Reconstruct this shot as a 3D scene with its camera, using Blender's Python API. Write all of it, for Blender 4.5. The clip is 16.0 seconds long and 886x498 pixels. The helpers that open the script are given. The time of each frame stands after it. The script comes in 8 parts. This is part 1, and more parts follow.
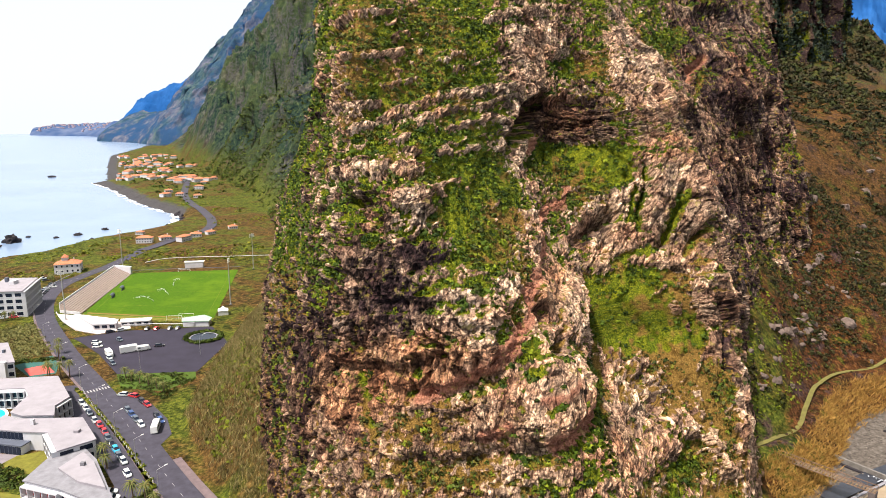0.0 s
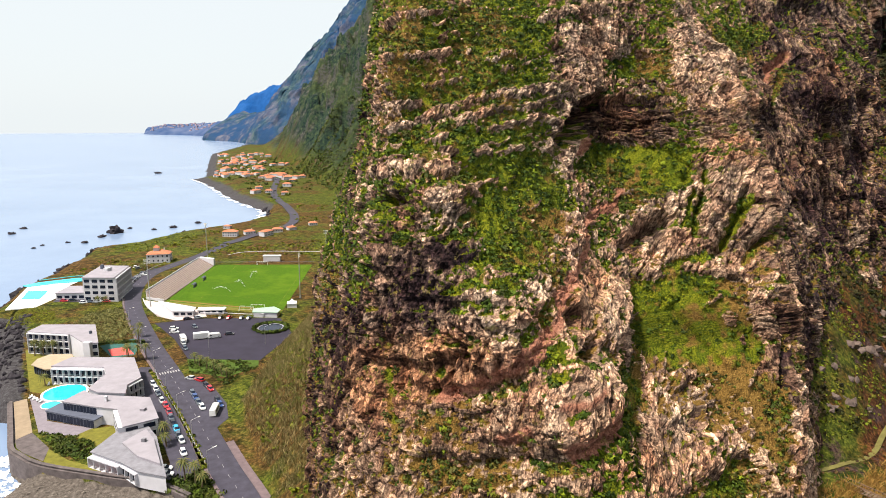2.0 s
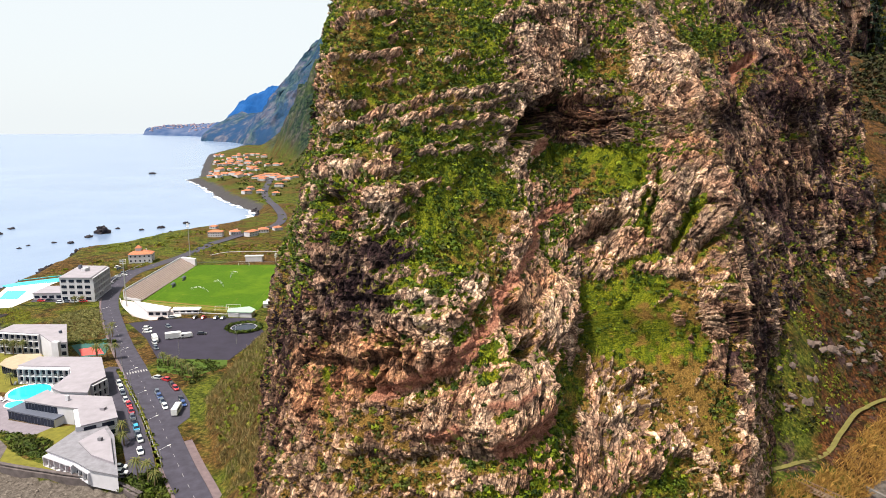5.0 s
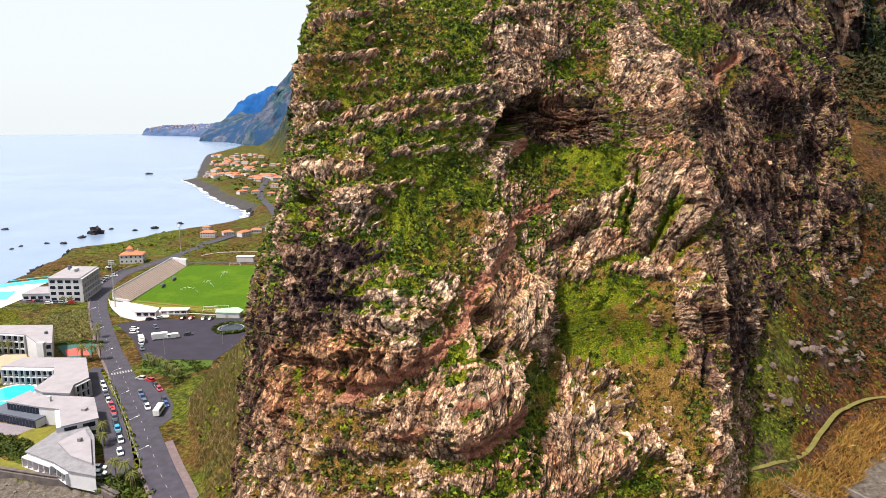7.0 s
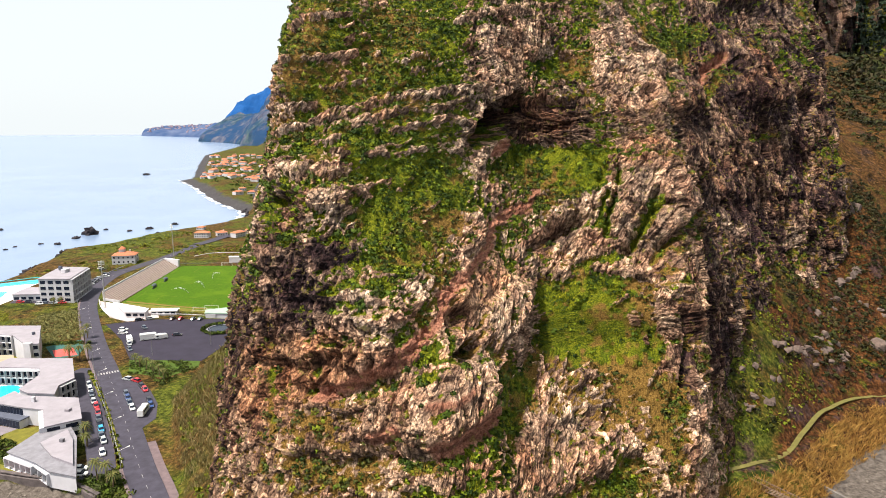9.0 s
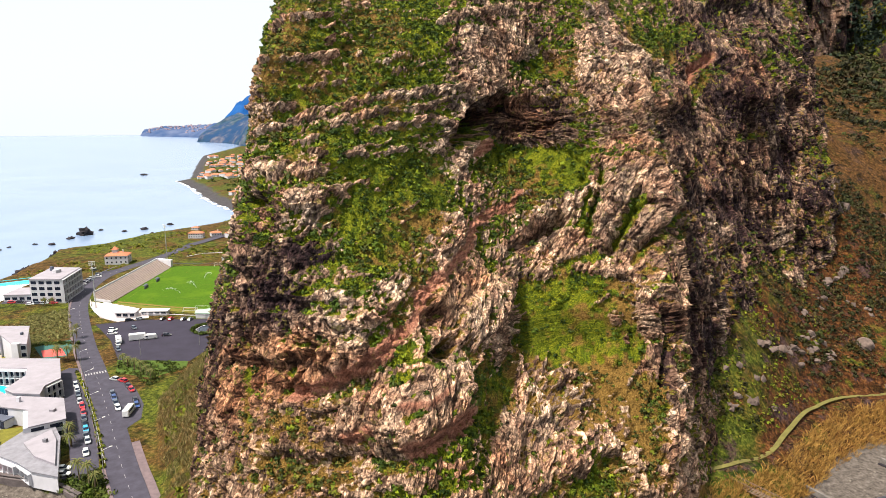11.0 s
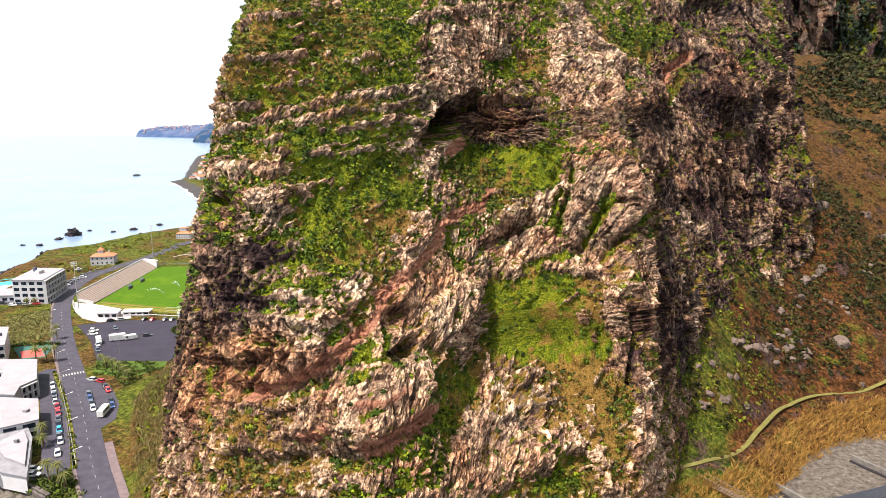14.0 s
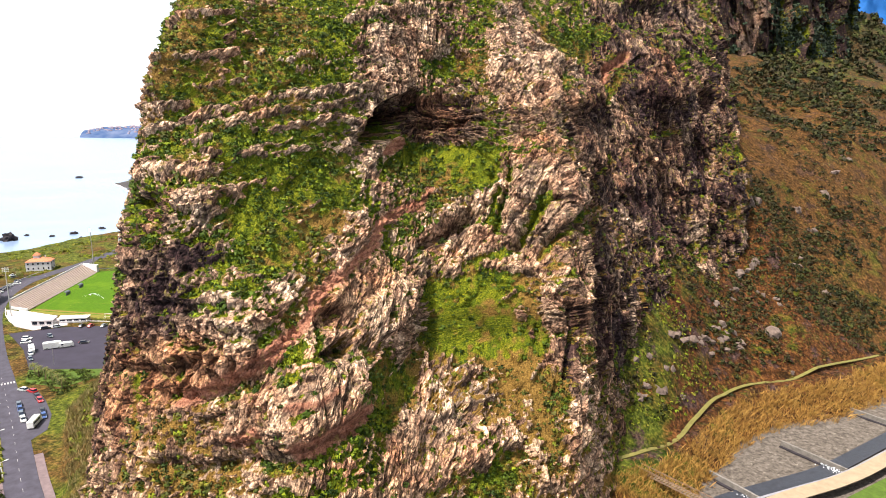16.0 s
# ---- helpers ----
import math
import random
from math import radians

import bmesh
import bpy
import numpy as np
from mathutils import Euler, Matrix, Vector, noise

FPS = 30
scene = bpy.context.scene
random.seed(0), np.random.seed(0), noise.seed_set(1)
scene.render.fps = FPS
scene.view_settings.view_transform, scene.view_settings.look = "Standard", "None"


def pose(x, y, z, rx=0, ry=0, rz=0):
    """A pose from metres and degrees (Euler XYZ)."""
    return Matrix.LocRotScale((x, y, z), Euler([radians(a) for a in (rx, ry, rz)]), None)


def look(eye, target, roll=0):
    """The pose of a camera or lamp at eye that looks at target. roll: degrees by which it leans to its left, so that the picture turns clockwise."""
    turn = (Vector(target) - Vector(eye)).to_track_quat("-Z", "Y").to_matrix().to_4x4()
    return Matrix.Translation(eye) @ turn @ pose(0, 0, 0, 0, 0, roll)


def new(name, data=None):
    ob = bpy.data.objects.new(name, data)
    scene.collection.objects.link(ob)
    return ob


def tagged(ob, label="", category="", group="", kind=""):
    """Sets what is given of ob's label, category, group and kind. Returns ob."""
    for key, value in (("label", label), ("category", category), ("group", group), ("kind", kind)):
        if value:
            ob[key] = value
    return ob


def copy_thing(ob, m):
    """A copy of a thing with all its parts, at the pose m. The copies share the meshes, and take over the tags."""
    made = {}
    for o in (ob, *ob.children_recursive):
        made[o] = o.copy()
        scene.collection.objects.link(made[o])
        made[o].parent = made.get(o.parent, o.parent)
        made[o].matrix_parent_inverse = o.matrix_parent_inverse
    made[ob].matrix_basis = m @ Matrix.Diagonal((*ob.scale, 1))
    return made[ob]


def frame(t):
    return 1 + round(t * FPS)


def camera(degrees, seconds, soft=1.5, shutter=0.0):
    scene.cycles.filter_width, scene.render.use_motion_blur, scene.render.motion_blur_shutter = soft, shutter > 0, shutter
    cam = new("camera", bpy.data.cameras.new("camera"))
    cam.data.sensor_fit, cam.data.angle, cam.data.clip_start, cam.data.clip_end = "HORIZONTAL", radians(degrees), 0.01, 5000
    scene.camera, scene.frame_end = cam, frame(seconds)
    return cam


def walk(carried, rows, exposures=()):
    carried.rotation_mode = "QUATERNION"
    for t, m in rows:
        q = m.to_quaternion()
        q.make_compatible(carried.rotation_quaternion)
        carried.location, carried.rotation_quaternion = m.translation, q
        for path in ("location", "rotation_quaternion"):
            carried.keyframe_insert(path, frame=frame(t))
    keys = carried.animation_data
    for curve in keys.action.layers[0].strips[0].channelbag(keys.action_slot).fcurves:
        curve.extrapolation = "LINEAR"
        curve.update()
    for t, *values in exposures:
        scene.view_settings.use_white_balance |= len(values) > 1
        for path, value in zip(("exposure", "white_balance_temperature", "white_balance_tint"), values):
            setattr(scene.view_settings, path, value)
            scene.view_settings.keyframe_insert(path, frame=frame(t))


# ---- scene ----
cam = camera(69.2, 16.0, soft=0.65)
METRES, EYE, TILT, LEAN, TURN = 56.0, 108.0, -11.47, -0.25, 0.0
ROWS = [
    (0.0, 0.0, 0.0, 0.0, 0.0, 0.0, -0.0),
    (0.5, 0.0573, 0.0009, -0.0007, 2.17, 0.0, -0.47),
    (1.0, 0.1122, 0.0037, -0.0014, 4.34, -0.01, -0.93),
    (1.5, 0.1646, 0.0084, -0.0018, 6.47, -0.02, -1.39),
    (2.0, 0.2157, 0.0146, -0.0021, 7.7, -0.03, -1.68),
    (2.5, 0.2649, 0.02, -0.0021, 7.83, -0.03, -1.71),
    (3.0, 0.3108, 0.0243, -0.0022, 7.82, -0.03, -1.7),
    (3.5, 0.3527, 0.028, -0.0021, 7.82, -0.02, -1.68),
    (4.0, 0.3906, 0.0315, -0.0018, 7.8, -0.0, -1.68),
    (6.5, 0.5449, 0.0463, 0.0046, 7.78, 0.02, -1.64),
    (7.0, 0.5697, 0.0487, 0.0061, 7.78, 0.02, -1.62),
    (7.5, 0.5954, 0.0512, 0.0073, 7.78, 0.02, -1.62),
    (8.0, 0.6203, 0.0536, 0.0084, 7.78, 0.03, -1.61),
    (8.5, 0.6446, 0.056, 0.0094, 7.79, 0.04, -1.59),
    (9.0, 0.6687, 0.0584, 0.01, 7.79, 0.04, -1.57),
    (11.5, 0.7842, 0.0711, 0.0112, 7.81, 0.05, -1.49),
    (12.0, 0.8077, 0.0735, 0.0112, 7.82, 0.05, -1.47),
    (12.5, 0.831, 0.0763, 0.0111, 7.83, 0.05, -1.46),
    (13.0, 0.8543, 0.0788, 0.0109, 7.83, 0.05, -1.44),
    (13.5, 0.8774, 0.0814, 0.0114, 7.75, 0.04, -1.41),
    (14.0, 0.9008, 0.0839, 0.011, 7.58, 0.05, -1.35),
    (14.5, 0.9244, 0.0861, 0.0108, 7.33, 0.04, -1.29),
    (15.0, 0.9481, 0.0884, 0.0108, 6.89, 0.05, -1.19),
    (15.5, 0.9724, 0.0904, 0.0103, 5.44, 0.07, -0.87),
    (16.0, 0.9952, 0.09, 0.0101, 3.81, 0.07, -0.49),
]
walk(cam, [(t, pose(0, 0, EYE, TILT, LEAN, TURN) @ pose(METRES * x, METRES * y, METRES * z, 90 + pitch, roll, yaw)) for t, x, y, z, yaw, pitch, roll in ROWS], ((0.0, 0.72), (1.5, 0.55), (3.5, 0.56), (9.0, 0.64), (12.5, 0.79), (16.0, 1.04)))

# ---- world, sun ----
world = bpy.data.worlds.new("world")
scene.world = world
world.use_nodes = True
wt = world.node_tree
sky = wt.nodes.new("ShaderNodeTexSky")
sky.sky_type, sky.sun_disc = "NISHITA", False
sky.sun_elevation, sky.sun_rotation = radians(63.3), radians(232.5)
sky.air_density, sky.dust_density, sky.ozone_density = 1.0, 2.0, 2.0
cloud = wt.nodes.new("ShaderNodeMix")
cloud.data_type = "RGBA"
gain = wt.nodes.new("ShaderNodeVectorMath")
gain.operation = "SCALE"
gain.inputs["Scale"].default_value = 0.12
wt.links.new(sky.outputs[0], gain.inputs[0])
cloud.inputs["Factor"].default_value = 0.88
cloud.inputs[7].default_value = (1.02, 1.08, 1.10, 1)
wt.links.new(gain.outputs[0], cloud.inputs[6])
wt.links.new(cloud.outputs[2], wt.nodes["Background"].inputs[0])
wt.nodes["Background"].inputs[1].default_value = 0.64
sun = new("sun", bpy.data.lights.new("sun", "SUN"))
sun.data.energy, sun.data.angle, sun.data.color = 5.5, radians(5), (1.0, 0.915, 0.80)
sun.matrix_world = look((-120, -92, 300), (0, 0, 0))

# ---- noise ----


def lattice(ix, iy, iz, seed):
    h = ix.astype(np.int64) * 374761393 + iy.astype(np.int64) * 668265263 + iz.astype(np.int64) * 2147483647 + seed * 1274126177
    h = (h ^ (h >> 13)) * 1103515245 & 0x7FFFFFFF
    h = (h ^ (h >> 16)) * 60493 & 0x7FFFFFFF
    return ((h ^ (h >> 11)) & 0xFFFFF).astype(np.float32) / 1048575.0


def value_noise(x, y, z, seed=0):
    x, y, z = np.broadcast_arrays(x, y, z)
    fx, fy, fz = np.floor(x), np.floor(y), np.floor(z)
    ix, iy, iz = fx.astype(np.int64), fy.astype(np.int64), fz.astype(np.int64)
    u, v, w = x - fx, y - fy, z - fz
    u, v, w = u * u * (3 - 2 * u), v * v * (3 - 2 * v), w * w * (3 - 2 * w)
    out = 0
    for a in (0, 1):
        for b in (0, 1):
            for c in (0, 1):
                out = out + lattice(ix + a, iy + b, iz + c, seed) * (u if a else 1 - u) * (v if b else 1 - v) * (w if c else 1 - w)
    return out * 2 - 1


def fbm(x, y, z, freq, octaves, seed=0):
    out, amp, total = 0, 1.0, 0.0
    for k in range(octaves):
        out = out + amp * value_noise(x * freq + 17.3 * k, y * freq + 5.1 * k, z * freq + 9.9 * k, seed + k)
        total += amp
        amp *= 0.52
        freq *= 2.03
    return out / total * 1.25


def ridge_layers(h, thick, seed):
    """Beds of uneven hardness: 0 where soft, 1 where a bed stands proud, with a sharp upper lip."""
    q = h / thick
    i = np.floor(q)
    f = q - i
    a = lattice(i, i * 0, i * 0, seed)
    b = lattice(i + 1, i * 0, i * 0, seed)
    k = np.clip((f - 0.72) / 0.28, 0, 1)
    return a * (1 - k) + b * k


def facets(x, y, z, size, seed):
    """Flat-faced blocks, each tilted its own way: height, tone of the block, nearness to its joint."""
    x, y, z = x / size, y / size, z / size
    ix, iy, iz = np.floor(x), np.floor(y), np.floor(z)
    d1 = np.full(x.shape, 9.0, np.float32)
    d2, tone, lean = d1.copy(), 0 * d1, 0 * d1
    for a in (-1, 0, 1):
        for b in (-1, 0, 1):
            for c in (-1, 0, 1):
                jx, jy, jz = ix + a, iy + b, iz + c
                r1, r2, r3 = lattice(jx, jy, jz, seed), lattice(jx, jy, jz, seed + 50), lattice(jx, jy, jz, seed + 90)
                ox, oy, oz = x - jx - r1, y - jy - r2, z - jz - r3
                d = ox * ox + oy * oy + oz * oz
                near = d < d1
                d2 = np.where(near, d1, np.minimum(d2, d))
                t = (r1 * 7.3 + r2 * 3.7 + r3 * 5.1) % 1.0
                tone = np.where(near, t, tone)
                lean = np.where(near, 2.2 * (r2 - 0.5) * ox + 1.2 * (r3 - 0.5) * oy - (0.1 + 0.8 * r1) * oz, lean)
                d1 = np.where(near, d, d1)
    return 0.15 + 0.55 * tone + 0.75 * lean, tone, np.sqrt(d2) - np.sqrt(d1)


def smooth(a, b, x):
    t = np.clip((x - a) / (b - a), 0, 1)
    return t * t * (3 - 2 * t)


# ---- materials ----
M = {}


class Mat:
    def __init__(self, name, rough=0.8, metal=0.0, spec=0.3):
        self.m = bpy.data.materials.new(name)
        self.m.use_nodes = True
        self.t = self.m.node_tree
        self.b = self.t.nodes["Principled BSDF"]
        self.b.inputs["Roughness"].default_value = rough
        self.b.inputs["Metallic"].default_value = metal
        self.b.inputs["Specular IOR Level"].default_value = spec
        M[name] = self.m
        self.co = None

    def node(self, kind, **kw):
        n = self.t.nodes.new(kind)
        for k, v in kw.items():
            n.inputs[k].default_value = v
        return n

    def link(self, a, b):
        self.t.links.new(a, b)

    def where(self):
        if not self.co:
            self.co = self.t.nodes.new("ShaderNodeNewGeometry").outputs["Position"]
        return self.co

    def noise(self, scale, detail=4.0, rough=0.6, stretch=None):
        n = self.node("ShaderNodeTexNoise", Scale=scale, Detail=detail, Roughness=rough)
        co = self.where()
        if stretch:
            mp = self.node("ShaderNodeMapping")
            mp.inputs["Scale"].default_value = stretch
            self.link(co, mp.inputs[0])
            co = mp.outputs[0]
        self.link(co, n.inputs["Vector"])
        return n.outputs["Fac"]

    def ramp(self, fac, *stops):
        r = self.t.nodes.new("ShaderNodeValToRGB")
        while len(r.color_ramp.elements) < len(stops):
            r.color_ramp.elements.new(0.5)
        for e, (p, c) in zip(r.color_ramp.elements, stops):
            e.position, e.color = p, (*c, 1) if len(c) == 3 else c
        self.link(fac, r.inputs[0])
        return r.outputs[0]

    def mix(self, fac, a, b, mode="MIX"):
        n = self.t.nodes.new("ShaderNodeMix")
        n.data_type, n.blend_type = "RGBA", mode
        for v, s in ((fac, n.inputs[0]), (a, n.inputs[6]), (b, n.inputs[7])):
            if isinstance(v, (int, float)):
                s.default_value = v
            elif isinstance(v, tuple):
                s.default_value = (*v, 1)
            else:
                self.link(v, s)
        return n.outputs[2]

    def math(self, op, a, b=0.0):
        n = self.t.nodes.new("ShaderNodeMath")
        n.operation = op
        for v, s in ((a, n.inputs[0]), (b, n.inputs[1])):
            if isinstance(v, (int, float)):
                s.default_value = v
            else:
                self.link(v, s)
        return n.outputs[0]

    def attr(self, name):
        n = self.t.nodes.new("ShaderNodeAttribute")
        n.attribute_name = name
        return n.outputs["Fac"]

    def bump(self, h, strength, dist):
        n = self.node("ShaderNodeBump", Strength=strength, Distance=dist)
        self.link(h, n.inputs["Height"])
        self.link(n.outputs[0], self.b.inputs["Normal"])

    def color(self, c):
        if isinstance(c, tuple):
            self.b.inputs["Base Color"].default_value = (*c, 1)
        else:
            self.link(c, self.b.inputs["Base Color"])
        return self


def simple(name, c, rough=0.7, var=0.25, scale=0.6, metal=0.0, bump=0.0, spec=0.3):
    m = Mat(name, rough, metal, spec)
    n = m.noise(scale, 5)
    lo = tuple(v * (1 - var) for v in c)
    hi = tuple(min(1, v * (1 + var)) for v in c)
    m.color(m.ramp(n, (0.3, lo), (0.7, hi)))
    if bump:
        m.bump(m.noise(scale * 6, 4), bump, 0.05)
    return m


# cliff: weathered basalt and tuff, with grass and shrubs by its own growth map
c = Mat("cliff", 0.92, 0, 0.12)
grain = c.noise(2.4, 7, 0.70)
medium = c.noise(1.05, 7, 0.70)
grit = c.noise(7.5, 5, 0.75)
stain = c.noise(0.13, 5, 0.6)
fleck = c.noise(2.6, 6, 0.75)
nz = c.node("ShaderNodeTexNoise", Scale=1.3, Detail=4.0)
c.link(c.where(), nz.inputs["Vector"])
face_co = c.t.nodes.new("ShaderNodeCombineXYZ")
c.link(c.attr("across"), face_co.inputs[0])
c.link(c.attr("along_j"), face_co.inputs[1])
shift = c.t.nodes.new("ShaderNodeVectorMath")
shift.operation = "MULTIPLY_ADD"
c.link(nz.outputs["Color"], shift.inputs[0])
shift.inputs[1].default_value = (0.55, 0.35, 0.0)
c.link(face_co.outputs[0], shift.inputs[2])


def joint_cells(scale, feature="F1"):
    n = c.node("ShaderNodeTexVoronoi", Scale=scale)
    n.voronoi_dimensions, n.feature = "2D", feature
    c.link(shift.outputs[0], n.inputs["Vector"])
    return n


vor = joint_cells(0.8)
block = c.t.nodes.new("ShaderNodeSeparateColor")
c.link(vor.outputs["Color"], block.inputs[0])
layer = c.t.nodes.new("ShaderNodeTexNoise")
layer.noise_dimensions = "1D"
layer.inputs["Scale"].default_value, layer.inputs["Detail"].default_value = 0.9, 5.0
c.link(c.math("ADD", c.attr("dip"), c.math("MULTIPLY", medium, 0.9)), layer.inputs["W"])
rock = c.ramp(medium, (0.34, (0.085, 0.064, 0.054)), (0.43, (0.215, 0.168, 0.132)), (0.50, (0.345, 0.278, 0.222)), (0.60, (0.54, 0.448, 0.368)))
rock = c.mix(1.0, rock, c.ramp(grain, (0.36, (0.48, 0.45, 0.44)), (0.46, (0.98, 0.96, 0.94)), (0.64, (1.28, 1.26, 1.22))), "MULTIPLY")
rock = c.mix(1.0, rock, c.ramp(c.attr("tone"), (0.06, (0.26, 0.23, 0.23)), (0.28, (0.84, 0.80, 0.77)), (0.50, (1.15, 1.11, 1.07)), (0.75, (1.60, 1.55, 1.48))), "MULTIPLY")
rock = c.mix(1.0, rock, c.ramp(layer.outputs["Fac"], (0.36, (0.66, 0.62, 0.62)), (0.46, (1.0, 0.98, 0.96)), (0.66, (1.15, 1.14, 1.12))), "MULTIPLY")
rock = c.mix(c.ramp(stain, (0.42, (0, 0, 0)), (0.62, (1, 1, 1))), rock, c.mix(1.0, rock, (0.90, 0.72, 0.66), "MULTIPLY"))
seam = joint_cells(0.8, "DISTANCE_TO_EDGE")
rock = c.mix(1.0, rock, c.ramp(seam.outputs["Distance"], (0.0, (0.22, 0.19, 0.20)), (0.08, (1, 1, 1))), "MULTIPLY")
rock = c.mix(1.0, rock, c.ramp(block.outputs[0], (0.0, (0.62, 0.60, 0.60)), (0.5, (1.0, 0.98, 0.97)), (1.0, (1.30, 1.28, 1.25))), "MULTIPLY")
rock = c.mix(1.0, rock, c.ramp(grit, (0.38, (0.52, 0.50, 0.49)), (0.48, (0.98, 0.97, 0.96)), (0.62, (1.32, 1.30, 1.27))), "MULTIPLY")
knob = joint_cells(2.6)
knob_c = c.t.nodes.new("ShaderNodeSeparateColor")
c.link(knob.outputs["Color"], knob_c.inputs[0])
rock = c.mix(1.0, rock, c.ramp(knob_c.outputs[0], (0.0, (0.60, 0.58, 0.58)), (0.5, (1.0, 0.98, 0.96)), (1.0, (1.35, 1.33, 1.29))), "MULTIPLY")
rock = c.mix(c.math("MULTIPLY", c.attr("brown"), 0.9), rock, c.mix(1.0, rock, (0.88, 0.64, 0.48), "MULTIPLY"))
# dark: basalt tone, plus shade of cave, cracks and right flank painted bluish
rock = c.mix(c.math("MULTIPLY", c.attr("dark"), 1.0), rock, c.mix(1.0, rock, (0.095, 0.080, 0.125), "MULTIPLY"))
soil = c.ramp(grain, (0.35, (0.15, 0.050, 0.032)), (0.65, (0.50, 0.22, 0.14)))
soil = c.mix(1.0, soil, c.ramp(layer.outputs["Fac"], (0.36, (0.6, 0.6, 0.6)), (0.6, (1.1, 1.1, 1.1))), "MULTIPLY")
rock = c.mix(c.math("MULTIPLY", c.attr("red"), 0.92), rock, soil)
lichen = c.math("MULTIPLY", c.ramp(c.noise(0.45, 6, 0.7), (0.58, (0, 0, 0)), (0.66, (1, 1, 1))), 0.55)
rock = c.mix(lichen, rock, (0.30, 0.24, 0.06))
leafy = c.ramp(fleck, (0.34, (0.008, 0.015, 0.001)), (0.43, (0.042, 0.062, 0.003)), (0.52, (0.108, 0.130, 0.006)), (0.66, (0.235, 0.235, 0.016)))
leafy = c.mix(1.0, leafy, c.ramp(block.outputs[1], (0.0, (0.5, 0.6, 0.5)), (1.0, (1.3, 1.15, 1.0))), "MULTIPLY")
hay = c.ramp(fleck, (0.34, (0.035, 0.020, 0.004)), (0.5, (0.145, 0.080, 0.018)), (0.68, (0.32, 0.20, 0.055)))
plants = c.mix(c.ramp(c.attr("dry"), (0.45, (0, 0, 0)), (0.80, (1, 1, 1))), leafy, hay)
edge_n = c.math("ADD", c.attr("veg"), c.math("ADD", c.math("MULTIPLY", c.math("SUBTRACT", grain, 0.5), 1.5), c.math("MULTIPLY", c.math("SUBTRACT", medium, 0.5), -2.0)))
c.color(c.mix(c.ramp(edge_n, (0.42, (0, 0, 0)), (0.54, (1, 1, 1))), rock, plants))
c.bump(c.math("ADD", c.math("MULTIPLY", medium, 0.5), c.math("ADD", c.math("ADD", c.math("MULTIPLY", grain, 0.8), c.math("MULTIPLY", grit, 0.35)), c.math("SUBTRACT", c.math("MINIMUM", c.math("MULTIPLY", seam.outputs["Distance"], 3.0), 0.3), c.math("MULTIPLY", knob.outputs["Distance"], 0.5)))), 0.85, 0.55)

# open ground: green, dry and stony by its own maps
g = Mat("ground", 0.95, 0, 0.1)
n1, n2, n4 = g.noise(0.05, 6, 0.65), g.noise(0.8, 7, 0.72), g.noise(0.22, 5, 0.65)
grass = g.ramp(n2, (0.34, (0.010, 0.018, 0.002)), (0.5, (0.056, 0.068, 0.008)), (0.68, (0.17, 0.17, 0.022)))
straw = g.ramp(n2, (0.34, (0.016, 0.009, 0.003)), (0.5, (0.072, 0.040, 0.011)), (0.68, (0.19, 0.115, 0.036)))
earth = g.ramp(n2, (0.34, (0.009, 0.004, 0.002)), (0.5, (0.055, 0.020, 0.006)), (0.68, (0.17, 0.070, 0.022)))
stone = g.ramp(n2, (0.34, (0.045, 0.037, 0.032)), (0.52, (0.105, 0.088, 0.076)), (0.70, (0.18, 0.155, 0.135)))
gmix = g.math("ADD", g.attr("dry"), g.math("MULTIPLY", g.math("SUBTRACT", n1, 0.5), 1.6))
col = g.mix(g.ramp(gmix, (0.35, (0, 0, 0)), (0.60, (1, 1, 1))), grass, g.mix(g.attr("earth"), straw, earth))
n5 = g.noise(0.09, 7, 0.72)
col = g.mix(g.ramp(n4, (0.50, (0, 0, 0)), (0.60, (1, 1, 1))), col, g.mix(1.0, col, (0.34, 0.40, 0.34), "MULTIPLY"))
col = g.mix(g.math("MULTIPLY", g.ramp(n5, (0.54, (0, 0, 0)), (0.62, (1, 1, 1))), g.attr("earth")), col, g.ramp(n2, (0.34, (0.008, 0.005, 0.005)), (0.5, (0.040, 0.022, 0.020)), (0.68, (0.110, 0.062, 0.052))))
col = g.mix(g.math("MULTIPLY", g.ramp(n5, (0.36, (1, 1, 1)), (0.44, (0, 0, 0))), g.attr("earth")), col, g.ramp(n2, (0.34, (0.008, 0.014, 0.002)), (0.5, (0.045, 0.055, 0.005)), (0.68, (0.14, 0.13, 0.015))))
nw, nm = g.noise(0.11, 8, 0.75), g.noise(0.022, 6, 0.65)
# slope woods, their darks tinted blue to paint in the distant air
wood = g.ramp(nw, (0.38, (0.002, 0.007, 0.008)), (0.48, (0.012, 0.026, 0.020)), (0.57, (0.034, 0.054, 0.026)), (0.68, (0.090, 0.100, 0.040)))
wood = g.mix(g.ramp(nm, (0.52, (0, 0, 0)), (0.62, (1, 1, 1))), wood, g.ramp(nw, (0.38, (0.016, 0.018, 0.020)), (0.52, (0.060, 0.056, 0.054)), (0.68, (0.16, 0.14, 0.115))))
col = g.mix(g.attr("wood"), col, wood)
smix = g.math("ADD", g.attr("stone"), g.math("ADD", g.math("MULTIPLY", g.math("SUBTRACT", n2, 0.5), 0.5), g.math("MULTIPLY", g.math("SUBTRACT", n4, 0.5), 0.9)))
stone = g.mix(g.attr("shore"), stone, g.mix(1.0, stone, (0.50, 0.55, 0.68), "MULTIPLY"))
col = g.mix(g.ramp(smix, (0.45, (0, 0, 0)), (0.60, (1, 1, 1))), col, stone)
g.color(col)
